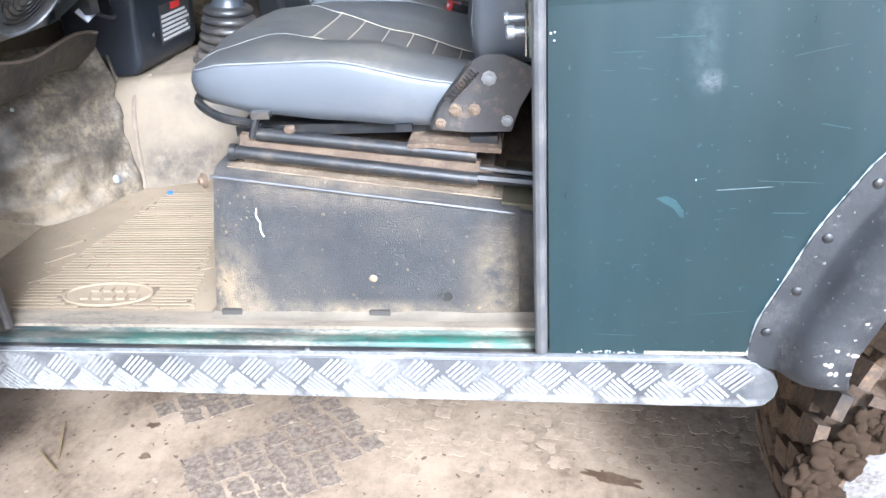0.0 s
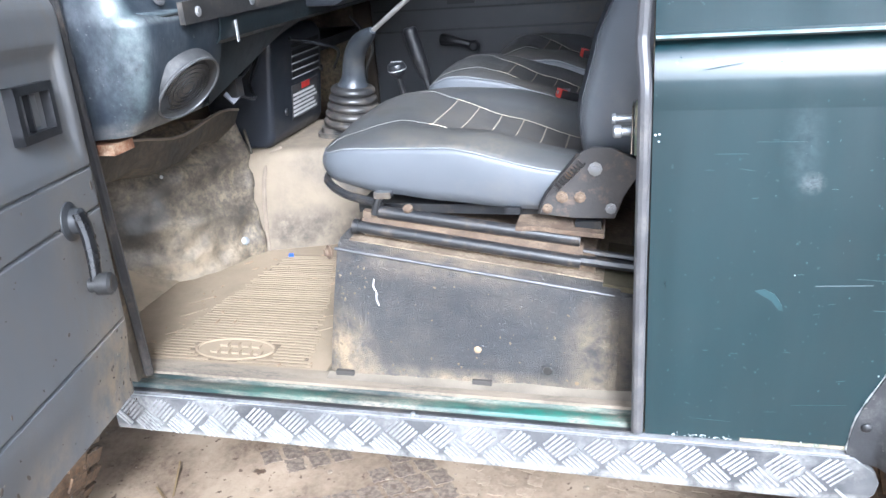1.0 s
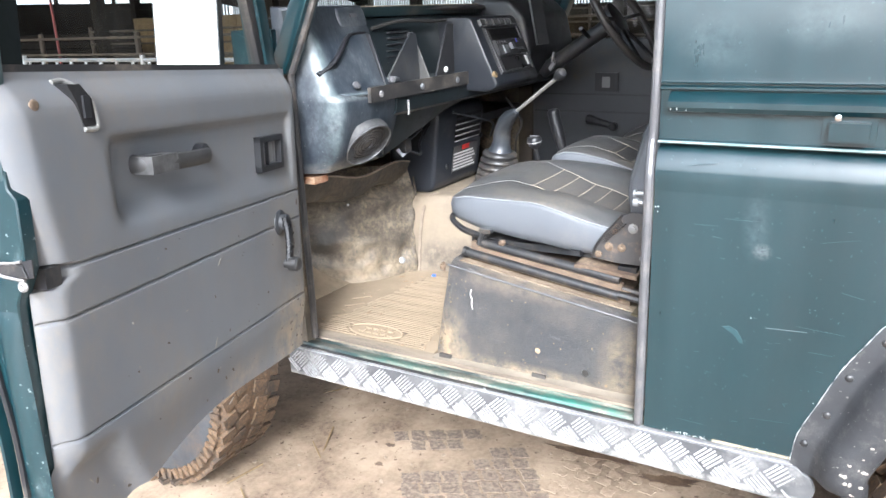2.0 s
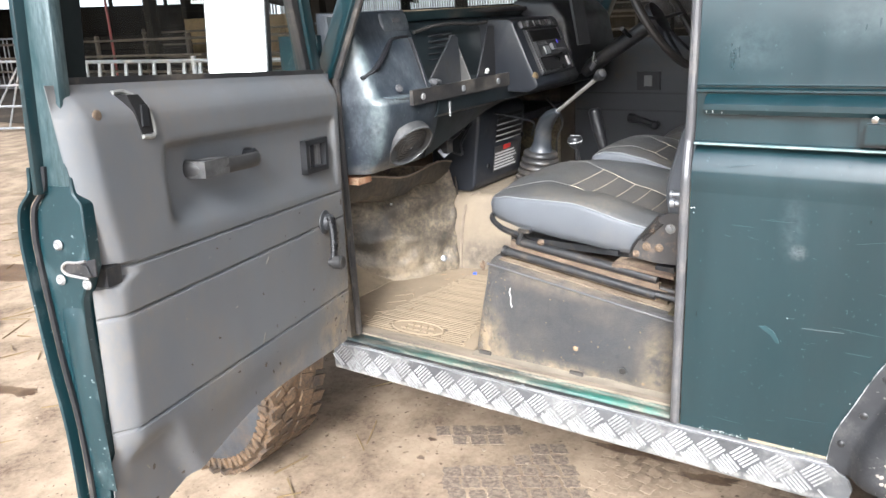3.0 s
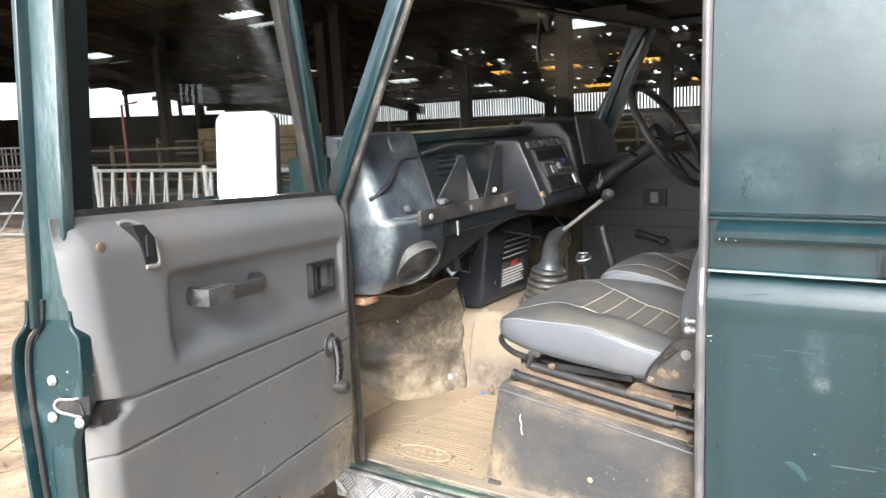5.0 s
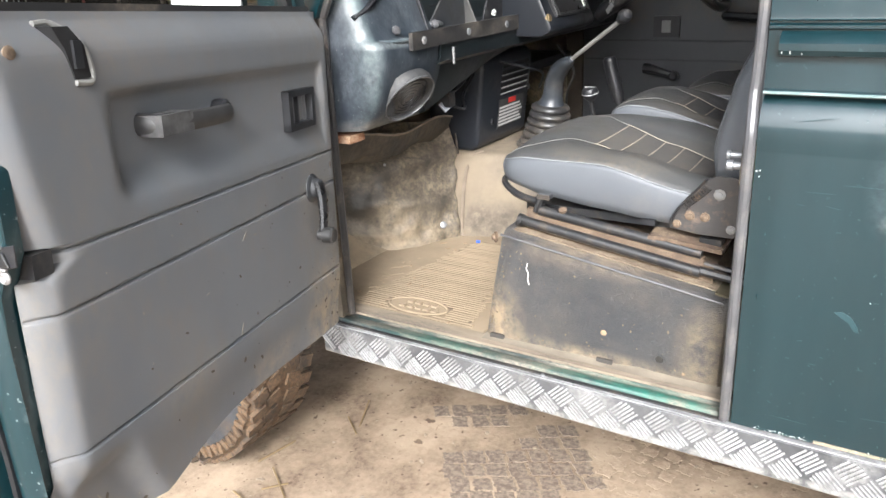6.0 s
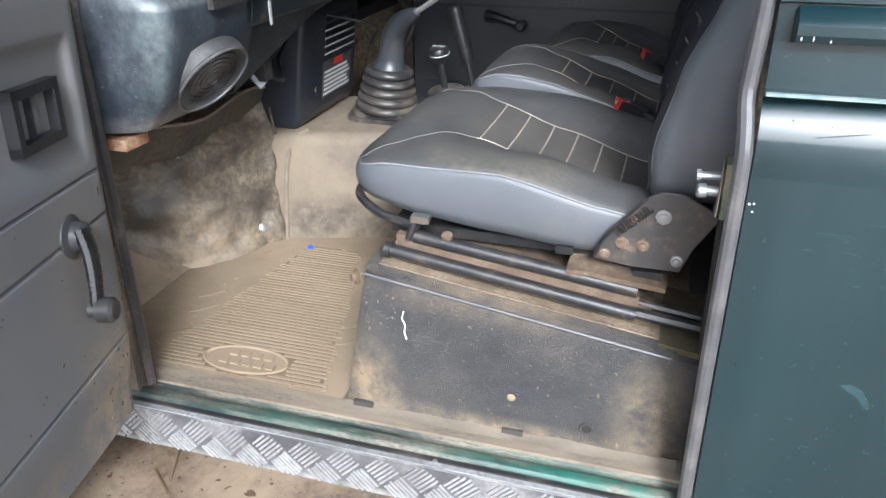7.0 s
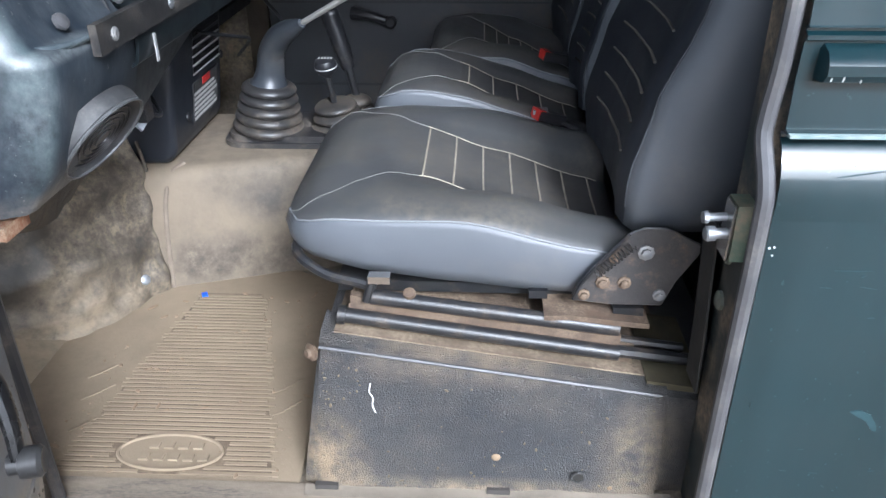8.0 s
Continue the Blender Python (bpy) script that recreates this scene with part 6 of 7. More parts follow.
part("buckle_latch", box(-0.196, -0.168, 0.677, 0.700, 1.038, 1.046, 0.002), galv, bk)
buckle((-0.135, 0.955, 1.078), 15, 12)

# ---- levers ----
gask = box(-0.865, -0.575, 0.825, 1.01, 0.903, 0.916)
bevel(gask, 0.05, 5, edges=[e for e in gask.edges if abs(e.verts[0].co.z - e.verts[1].co.z) > 1e-4])
part("lever_gasket", gask, rubber, tun)
g2 = box(-0.855, -0.585, 0.835, 1.0, 0.914, 0.930)
bevel(g2, 0.045, 5, edges=[e for e in g2.edges if abs(e.verts[0].co.z - e.verts[1].co.z) > 1e-4])
part("lever_gasket", g2, rubber, tun)
def bellows(c, axis, r0, r1, h, n, seg=28, depth=0.0048):
    prof = []
    for k in range(n * 10 + 1):
        t = k / (n * 10)
        prof.append((lerp(r0, r1, t) + depth * (2 * abs(math.sin(math.pi * n * t)) ** 0.55 - 1), h * t))
    return lathe(c, axis, prof, seg)
boot = mat("dusty_boot_rubber", (0.020, 0.020, 0.021), (0.034, 0.032, 0.030), 0.38, 0.0, 9.0, dirt=(0.15, 0.122, 0.09), dirt_amount=0.40, dirt_scale=7.0, grain=0.1)
gear = part("gear_lever", bellows((-0.772, 0.895, 0.928), (0.12, -0.02, 1), 0.076, 0.052, 0.105, 5), boot, car, "grey sleeved gear lever with ribbed boot", smooth=1.4)
part("sleeve", tube(spline([(-0.760, 0.893, 1.025), (-0.752, 0.890, 1.065), (-0.742, 0.880, 1.105), (-0.712, 0.855, 1.145), (-0.655, 0.805, 1.180)], 5), [0.045, 0.041, 0.036, 0.033, 0.031, 0.030, 0.030, 0.029, 0.029, 0.028, 0.028, 0.028, 0.027, 0.027, 0.026, 0.025, 0.023, 0.021, 0.018, 0.014, 0.009], 16), mat("grey_rubber_sleeve", (0.032, 0.037, 0.044), (0.024, 0.028, 0.033), 0.42, 0, 8, dirt=(0.10, 0.09, 0.075), dirt_amount=0.25), gear, "dull grey sleeve")
part("lever_rod", tube([(-0.662, 0.812, 1.176), (-0.455, 0.668, 1.303)], 0.0058, 10), mat("pale_steel_rod", (0.50, 0.49, 0.47), (0.36, 0.35, 0.33), 0.35, 0.5, 20), gear, "bright steel rod")
part("lever_knob", lathe((-0.470, 0.678, 1.296), (0.72, -0.5, 0.45), [(0.007, -0.004), (0.012, 0.006), (0.0165, 0.020), (0.0165, 0.030), (0.012, 0.039), (0.004, 0.042)], 18), black_plastic, gear)
tr = part("transfer_lever", bellows((-0.615, 0.915, 0.926), (-0.1, -0.1, 1), 0.058, 0.036, 0.062, 3, 28, 0.008), boot, car, "black transfer lever with ribbed boot", smooth=1.4)
part("lever_rod", tube([(-0.618, 0.910, 0.96), (-0.630, 0.888, 1.06)], 0.007, 8), steel_black, tr)
part("lever_knob", lathe((-0.629, 0.890, 1.052), (-0.1, -0.15, 1), [(0.008, -0.004), (0.019, 0.006), (0.0245, 0.018), (0.0245, 0.026), (0.021, 0.034), (0.008, 0.038)], 18), black_plastic, tr)
part("knob_band", lathe((-0.6305, 0.8875, 1.070), (-0.1, -0.15, 1), [(0.0248, 0), (0.0252, 0.001), (0.0248, 0.002)], 18), label_white, tr)
for k in range(5):
    part("knob_mark", box(-0.645 + 0.0065 * k, -0.642 + 0.0065 * k, 0.879, 0.887, 1.0895, 1.0912), label_white, tr)
hb = part("handbrake", tube(spline([(-0.655, 1.10, 1.150), (-0.648, 1.10, 1.115), (-0.632, 1.10, 1.06), (-0.618, 1.10, 1.01)], 5), [0.016, 0.021, 0.0225, 0.0205, 0.0225, 0.0205, 0.0225, 0.0205, 0.0225, 0.0205, 0.0225, 0.0205, 0.020, 0.019, 0.018, 0.017], 12), black_plastic, car, "black ribbed handbrake grip")
part("handbrake_stem", tube([(-0.62, 1.10, 1.015), (-0.60, 1.10, 0.93)], 0.010, 8), steel_black, hb)
part("handbrake_boot", bellows((-0.60, 1.09, 0.90), (0, 0, 1), 0.045, 0.025, 0.045, 2), boot, hb)

# ---- dash, heater, wheel, far side ----
heat = part("heater_box", prism([(-1.10, 0.905), (-0.945, 0.905), (-0.925, 0.925), (-0.895, 1.16), (-0.91, 1.19), (-1.10, 1.19)], "y", 0.722, 1.045, 0.014, 3), mat("dark_blue_black_plastic", (0.013, 0.016, 0.022), (0.021, 0.024, 0.03), 0.36, 0, 7, dirt=(0.12, 0.112, 0.1), dirt_amount=0.3), car, "black plastic heater cover")
fx = lambda z: lerp(-0.925, -0.895, (z - 0.925) / 0.235) + 0.001
def face_bar(y0, y1, z0, z1, m, name, d=0.003):
    return part(name, loft([[(fx(z0), y0, z0), (fx(z0) + d, y0, z0), (fx(z0) + d, y1, z0), (fx(z0), y1, z0)], [(fx(z1), y0, z1), (fx(z1) + d, y0, z1), (fx(z1) + d, y1, z1), (fx(z1), y1, z1)]]), m, heat)
for k in range(5):
    face_bar(0.84, 1.015, 1.062 + 0.019 * k, 1.0645 + 0.019 * k, label_white if k < 4 else black_plastic, "louvre")
    face_bar(0.84, 1.015, 1.0665 + 0.019 * k, 1.077 + 0.019 * k, mat("louvre_dark", (0.010, 0.010, 0.011), None, 0.6), "louvre_gap", 0.0015)
face_bar(0.835, 1.005, 0.955, 1.045, mat("dark_label", (0.05, 0.05, 0.05), None, 0.5), "warning_label", 0.0018)
face_bar(0.895, 0.945, 1.028, 1.044, red_plastic, "label_band", 0.0028)
for k in range(6):
    face_bar(0.84, 0.995 - 0.01 * (k % 3), 0.962 + 0.0108 * k, 0.968 + 0.0108 * k, label_white, "label_line", 0.0026)
for y, z in ((0.80, 0.985), (1.03, 1.06)):
    part("heater_screw", lathe((fx(z), y, z), (1, 0, 0), [(0.010, 0), (0.009, 0.004), (0.003, 0.006)], 10), black_plastic, heat)

# dash body: rounded lower roll, ledge, shelf, back wall
def dash_ring(y):
    zb = lerp(1.105, 1.212, min(1.0, (y - 0.30) / 0.42))
    low = [(-1.2, zb + 0.06), (-0.95, zb + 0.045), (-0.88, zb + 0.012), (-0.845, zb), (-0.826, zb + 0.006), (-0.803, 1.221)]
    band = [(-0.790, 1.223), (-0.776, 1.232), (-0.771, 1.250), (-0.770, 1.272), (-0.772, 1.290), (-0.80, 1.297), (-0.846, 1.300), (-0.856, 1.310), (-0.866, 1.45), (-0.885, 1.475), (-0.93, 1.487), (-1.2, 1.49)]
    return [(x, y, z) for x, z in low + band]


dash = part("dash", thick(loft([dash_ring(y) for y in (0.30, 0.36, 0.44, 0.54, 0.64, 0.72, 0.9, 1.2, 1.52)], False), 0.004), dash_dark, car, "dark dusty metal dash with parcel shelf", smooth=0.7)
part("crash_rail", box(-0.945, -0.885, 0.22, 1.52, 1.484, 1.508, 0.010, 3), mat("dark_green_top", (0.006, 0.015, 0.017), None, 0.5, 0, 6, dirt=(0.11, 0.09, 0.068), dirt_amount=0.42), dash)
part("dash_top_dust", box(-0.96, -0.90, 0.20, 1.52, 1.5085, 1.5115), dusty, dash)
# end panel, blue grey with rubbed paint
end_prof = [(-0.955, 1.16), (-0.90, 1.135), (-0.868, 1.106), (-0.845, 1.105), (-0.812, 1.15), (-0.792, 1.20), (-0.780, 1.25), (-0.776, 1.283), (-0.782, 1.296), (-0.800, 1.303), (-0.815, 1.330), (-0.850, 1.42), (-0.875, 1.48), (-0.885, 1.512), (-0.955, 1.515)]
rings = []
for y in (0.046, 0.050, 0.056, 0.064, 0.075, 0.09, 0.12, 0.20, 0.26, 0.318, 0.325):
    k = 1 - ease(0.088, 0.040, y) ** 1.5
    e_ = 0.0 if y < 0.32 else 0.006
    rings.append([(lerp(-0.955, x, 0.30 + 0.70 * k) - e_ + 0.0025 * noise.noise(Vector((x * 9, y * 14, z * 11))), y, z) for x, z in end_prof])
endp = part("dash_end_panel", loft(rings), dash_green, dash, "blue grey dash end with rubbed paint", smooth=0.8)
b = prism([(-0.955, 1.40), (-0.868, 1.452), (-0.866, 1.47), (-0.876, 1.50), (-0.888, 1.514), (-0.955, 1.515)], "y", 0.20, 0.325, 0.012, 3)
part("dash_corner_block", b, dash_green, dash, "worn grey corner block")
part("block_emblem", box(-0.872, -0.8665, 0.25, 0.275, 1.483, 1.493, 0.002, 1), seal, dash)
part("hump_ridge", tube(spline([(-0.90, 0.06, 1.300), (-0.82, 0.085, 1.300), (-0.784, 0.13, 1.298), (-0.778, 0.20, 1.296), (-0.775, 0.30, 1.290)], 5), 0.0045, 8), mat("rubbed_pale_edge", (0.11, 0.13, 0.14), (0.03, 0.042, 0.05), 0.45, 0, 14), dash, "pale rubbed edge")
part("black_strap", tube(spline([(-0.842, 0.068, 1.352), (-0.828, 0.11, 1.375), (-0.838, 0.16, 1.405), (-0.862, 0.225, 1.438), (-0.866, 0.30, 1.442)], 4), 0.009, 8, True, 0.6), black_plastic, dash, "black strap across the dash end")
for y, z, x in ((0.165, 1.318, -0.80), (0.325, 1.318, -0.80)):
    part("strap_button", lathe((x, y, z), (0.8, -0.2, 0.5), [(0.011, 0), (0.010, 0.005), (0.004, 0.008)], 12), seal, dash)
# ledge rail with screws
rail = part("shelf_rail", box(-0.7735, -0.763, 0.175, 0.70, 1.274, 1.312, 0.004), mat("dusty_black_rail", (0.012, 0.012, 0.013), (0.022, 0.021, 0.020), 0.5, 0, 14, dirt=(0.11, 0.096, 0.08), dirt_amount=0.48, dirt_scale=12, grain=0.3, grain_scale=150), dash, "dusty black shelf rail")
for y in (0.22, 0.42, 0.62):
    part("rail_screw", lathe((-0.763, y, 1.292), (1, 0, 0), [(0.009, 0), (0.009, 0.002), (0.005, 0.004), (0.002, 0.0035)], 12), galv, dash)
part("white_knob", lathe((-0.80, 0.615, 1.318), (0.4, -0.3, 0.8), [(0.006, 0), (0.0065, 0.009), (0.0045, 0.013), (0.001, 0.014)], 12), mat("white_plastic", (0.55, 0.55, 0.52), None, 0.4), dash, "small white knob")
for k in range(7):
    z = 1.335 + 0.0165 * k
    part("vent_louvre", prism([(-0.872, z), (-0.858, z + 0.003), (-0.858, z + 0.006), (-0.872, z + 0.009)], "y", 0.39 + 0.003 * k, 0.52, 0.001, 1), black_plastic, dash)
part("vent_back", box(-0.874, -0.871, 0.385, 0.525, 1.328, 1.452), mat("vent_black", (0.006, 0.006, 0.006), None, 0.8), dash)
# gusset plates on the shelf
def gusset(y, h, x1):
    return prism([(-0.872, 1.302), (x1, 1.302), (-0.845, h), (-0.872, h)], "y", y - 0.003, y + 0.003, 0.001, 1)
part("gusset", prism([(0.325, 1.302), (0.515, 1.302), (0.500, 1.432), (0.470, 1.436)], "x", -0.832, -0.826, 0.002, 1), mat("grey_black_plate", (0.015, 0.017, 0.020), (0.026, 0.028, 0.031), 0.42, 0, 8, dirt=(0.055, 0.051, 0.045), dirt_amount=0.38, dirt_scale=7), dash, "dull black triangular plate")
part("gusset", gusset(0.512, 1.436, -0.79), mat("worn_edge_plate", (0.018, 0.019, 0.021), (0.034, 0.035, 0.036), 0.42, 0, 10, dirt=(0.085, 0.078, 0.068), dirt_amount=0.35), dash)
part("gusset", prism([(0.57, 1.302), (0.685, 1.302), (0.685, 1.455), (0.650, 1.455)], "x", -0.815, -0.809, 0.002, 1), black_plastic, dash)
part("gusset", gusset(0.30, 1.44, -0.80), black_plastic, dash)
part("shelf_clutter", tube(spline([(-0.84, 0.32, 1.31), (-0.82, 0.36, 1.318), (-0.83, 0.40, 1.312)], 4), 0.006, 8), galv, dash, "small metal lever on the shelf")
part("sagging_lining", tube(spline([(-0.86, 0.33, 1.452), (-0.85, 0.42, 1.466), (-0.845, 0.52, 1.468), (-0.845, 0.62, 1.462), (-0.84, 0.69, 1.466)], 5), 0.005, 8), mat("dusty_brown_edge", (0.018, 0.017, 0.016), None, 0.8, 0, 9), dash)
# speaker, hanging strap, bracket
sn = Vector((0.76, -0.16, -0.63)).normalized()
spc = Vector((-0.806, 0.190, 1.178)) + sn * 0.010
spk = part("speaker", lathe(spc - sn * 0.012, sn, [(0.070, 0), (0.072, 0.010), (0.070, 0.022), (0.066, 0.025), (0.061, 0.020), (0.052, 0.012), (0.001, 0.012)], 32), mat("grey_speaker_ring", (0.016, 0.017, 0.019), (0.032, 0.033, 0.035), 0.55, 0, 12, dirt=(0.10, 0.098, 0.092), dirt_amount=0.35, dirt_scale=9), car, "round grey dash speaker")
part("speaker_grille", lathe(spc + sn * 0.001, sn, [(0.058, 0), (0.05, 0.006), (0.001, 0.010)], 24), mat("grille", (0.016, 0.016, 0.017), None, 0.5, 0, 20, dirt=(0.13, 0.12, 0.105), dirt_amount=0.42, dirt_scale=9), spk)
part("speaker_trim", tube([spc + sn * 0.013 + 0.068 * (math.cos(a) * Vector((0, 1, 0)).cross(sn).normalized() + math.sin(a) * sn.cross(Vector((0, 1, 0)).cross(sn)).normalized()) for a in np.linspace(0, 2 * math.pi, 37)], 0.0026, 6, False), mat("rubbed_ring", (0.10, 0.103, 0.105), (0.035, 0.036, 0.038), 0.4, 0, 25), spk, "rubbed pale ring")
for k in range(5):
    rr = 0.014 + 0.0095 * k
    part("grille_ring", tube([spc + sn * (0.0105 - 0.0006 * k) + rr * (math.cos(a) * Vector((0, 1, 0)).cross(sn).normalized() + math.sin(a) * sn.cross(Vector((0, 1, 0)).cross(sn)).normalized()) for a in np.linspace(0, 2 * math.pi, 25)], 0.0016, 5, False), black_plastic, spk)
part("hanging_strap", box(-0.7705, -0.7685, 0.352, 0.359, 1.222, 1.262), mat("grey_tie", (0.28, 0.28, 0.28), None, 0.6), dash)
brkt = part("dash_bracket", box(-0.885, -0.845, 0.445, 0.475, 1.095, 1.135, 0.004), steel_black, car, "black bracket with pale tag")
part("pale_tag", moved(box(-0.014, 0.014, -0.016, 0.016, -0.002, 0.002, 0.001, 1), pose(-0.862, 0.452, 1.098, 30, 50, 20)), mat("pale_tag", (0.3, 0.32, 0.35), None, 0.5), brkt)
for p in (((-0.90, 0.50, 1.10), (-0.87, 0.56, 1.07), (-0.92, 0.64, 1.09), (-0.93, 0.72, 1.14)), ((-0.86, 0.46, 1.12), (-0.86, 0.53, 1.14), (-0.88, 0.62, 1.16), (-0.86, 0.74, 1.20)), ((-0.84, 0.72, 1.18), (-0.80, 0.82, 1.15), (-0.80, 0.92, 1.12), (-0.86, 1.02, 1.06)), ((-0.78, 0.98, 1.2), (-0.74, 1.02, 1.12), (-0.78, 1.06, 1.04), (-0.8, 1.1, 0.95))):
    part("wire", tube(spline(p, 5), 0.004, 6), black_plastic, dash)
# lower dark underside
part("under_dash", box(-1.2, -0.95, 0.70, 1.5, 1.09, 1.12, 0.01), black_plastic, car)
# centre console with radio
cons = part("centre_console", prism([(-0.88, 1.472), (-0.765, 1.470), (-0.750, 1.462), (-0.664, 1.275), (-0.672, 1.262), (-0.70, 1.250), (-0.88, 1.255)], "y", 0.69, 1.0, 0.008, 2), mat("console_black", (0.010, 0.012, 0.016), (0.016, 0.018, 0.022), 0.35, 0, 7, dirt=(0.08, 0.07, 0.06), dirt_amount=0.3), car, "black centre console with radio")
cd = Vector((0.086, 0, -0.187)).normalized()
cn = Vector((0.187, 0, 0.086)).normalized()
def on_cons(y0, y1, t0, t1, d0, d1, m, name, bev=0.001, parent=None):
    base = Vector((-0.750, 0, 1.462))
    mm = Matrix(((cd.x, 0, cn.x, base.x), (0, 1, 0, 0), (cd.z, 0, cn.z, base.z), (0, 0, 0, 1)))
    return part(name, moved(box(t0, t1, y0, y1, d0, d1, bev, 1), mm), m, parent or cons)
on_cons(0.735, 0.965, 0.030, 0.180, 0.0, 0.006, black_plastic, "radio_surround", 0.002)
on_cons(0.755, 0.945, 0.038, 0.072, 0.006, 0.0075, mat("slot_dark", (0.004, 0.004, 0.004), None, 0.5), "empty_slot")
on_cons(0.755, 0.945, 0.076, 0.126, 0.006, 0.016, mat("radio_face", (0.035, 0.036, 0.038), None, 0.3, 0, 10), "radio", 0.002)
on_cons(0.838, 0.858, 0.090, 0.110, 0.016, 0.026, galv, "radio_knob", 0.004)
for k in range(4):
    on_cons(0.762 + 0.018 * k, 0.774 + 0.018 * k, 0.080, 0.088, 0.016, 0.0185, seal, "radio_button", 0.001)
    on_cons(0.880 + 0.016 * k, 0.891 + 0.016 * k, 0.106, 0.114, 0.016, 0.0185, seal, "radio_button", 0.001)
for q in (0.034, 0.074, 0.128, 0.175):
    on_cons(0.742, 0.958, q - 0.001, q + 0.001, 0.006, 0.0085, seal, "surround_line", 0.0004)
on_cons(0.790, 0.82, 0.095, 0.12, 0.016, 0.020, galv, "radio_button", 0.001)
on_cons(0.895, 0.90, 0.078, 0.090, 0.016, 0.018, mat("radio_lamp", (0.05, 0.04, 0.7), None, 0.3), "radio_lamp", 0.0005)
on_cons(0.755, 0.945, 0.132, 0.172, 0.006, 0.010, mat("pocket", (0.012, 0.012, 0.013), None, 0.3), "lower_pocket")
on_cons(0.738, 0.742, 0.034, 0.176, 0.006, 0.010, seal, "surround_edge")
on_cons(0.958, 0.962, 0.034, 0.176, 0.006, 0.010, seal, "surround_edge")
on_cons(0.925, 0.935, 0.135, 0.165, 0.010, 0.014, label_white, "pocket_clip")
for k in range(6):
    on_cons(0.725 + 0.042 * k, 0.757 + 0.042 * k, 0.004, 0.024, 0.0, 0.010, mat("switch", (0.06, 0.06, 0.062), (0.12, 0.12, 0.12), 0.4, 0, 30), "rocker_switch", 0.002)
part("console_knob", lathe((-0.688, 0.702, 1.297), (0.9, 0, 0.4), [(0.012, 0), (0.012, 0.012), (0.008, 0.016)], 14), mat("brass_knob", (0.30, 0.22, 0.12), None, 0.4, 0.6), cons)
# instrument binnacle, column and wheel
bin_ = part("binnacle", prism([(-0.93, 1.25), (-0.74, 1.26), (-0.70, 1.34), (-0.73, 1.47), (-0.78, 1.52), (-0.93, 1.53)], "y", 1.02, 1.42, 0.02, 3), black_plastic, car, "black instrument binnacle")
part("binnacle_plate", moved(box(-0.004, 0.004, 0, 0.07, -0.08, 0.08, 0.003, 1), pose(-0.70, 1.03, 1.45, 0, -12, -10)), mat("dull_grey_plate", (0.035, 0.037, 0.040), (0.06, 0.062, 0.064), 0.5, 0, 9), bin_, "dull grey hanging plate")
WC = Vector((-0.445, 1.185, 1.455))
wn_ = Vector((0.84, 0, 0.54)).normalized()
wu = Vector((-0.54, 0, 0.84)).normalized()
wheel_pts = [WC + 0.195 * (math.cos(a) * wu + math.sin(a) * Vector((0, 1, 0))) for a in np.linspace(0, 2 * math.pi, 49)]
sw = part("steering_wheel", tube(wheel_pts, 0.0135, 10, False), mat("worn_black_rim", (0.03, 0.028, 0.026), (0.05, 0.045, 0.04), 0.35, 0, 12), car, "worn black steering wheel")
part("wheel_hub", lathe(WC - wn_ * 0.05, wn_, [(0.05, 0), (0.062, 0.02), (0.06, 0.035), (0.02, 0.042)], 20), black_plastic, sw)
for a in (0.5 * math.pi, 1.5 * math.pi, 0.86 * math.pi, 1.14 * math.pi):
    part("wheel_spoke", tube([WC - wn_ * 0.025, WC + 0.19 * (math.cos(a) * wu + math.sin(a) * Vector((0, 1, 0)))], 0.010, 8, True, 0.6), black_plastic, sw)
part("steering_column", tube([WC - wn_ * 0.04, WC - wn_ * 0.34], 0.026, 14), black_plastic, sw)
for s in (-1, 1):
    part("column_stalk", tube([WC - wn_ * 0.12 + Vector((0, s * 0.04, 0)), WC - wn_ * 0.10 + Vector((0, s * 0.16, 0.02))], 0.007, 8), black_plastic, sw)
for k, (dy, dz) in enumerate(((0.0, 0.0), (0.008, -0.022), (-0.006, -0.03))):
    part("key", moved(box(-0.002, 0.002, -0.008, 0.008, -0.02, 0.012, 0.002, 1), pose(-0.63, 1.04 + dy, 1.335 + dz, 20 * k, 10, 30 * k)), galv, sw, "metal key")

# mirror stalk and visor under the header
part("interior_mirror_stalk", tube(spline([(-0.70, 0.76, 1.83), (-0.69, 0.73, 1.80), (-0.68, 0.70, 1.74), (-0.675, 0.69, 1.70)], 4), 0.006, 8), black_plastic, car)
part("stalk_mount", lathe((-0.69, 0.78, 1.862), (0.2, -0.2, -1), [(0.03, 0), (0.028, 0.02), (0.012, 0.05), (0.008, 0.07)], 14), black_plastic, car, "black mirror mount")
part("sun_visor", box(-0.66, -0.50, 0.95, 1.36, 1.850, 1.868, 0.008, 3), headliner, car, "grey sun visor folded up")
part("roof_console", prism([(-0.45, 1.895), (-0.42, 1.855), (-0.28, 1.855), (-0.25, 1.895)], "y", 0.70, 0.92, 0.01), black_plastic, car)

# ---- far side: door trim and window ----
# Trim is a darker copy of the near door's grey, standing in for cabin shade.
fd = part("far_door", prism([(1.545, 0.66), (1.545, 1.24), (1.53, 1.37), (1.49, 1.37), (1.475, 1.30), (1.478, 0.66)], "x", -0.90, 0.01, 0.006), mat("shaded_grey_trim", (0.046, 0.049, 0.054), (0.032, 0.034, 0.038), 0.5, 0, 2.2, dirt=(0.085, 0.070, 0.052), dirt_amount=0.45, dirt_scale=3, grain=0.12, grain_scale=700), car, "closed far door, grey trim darkened for cabin shade")
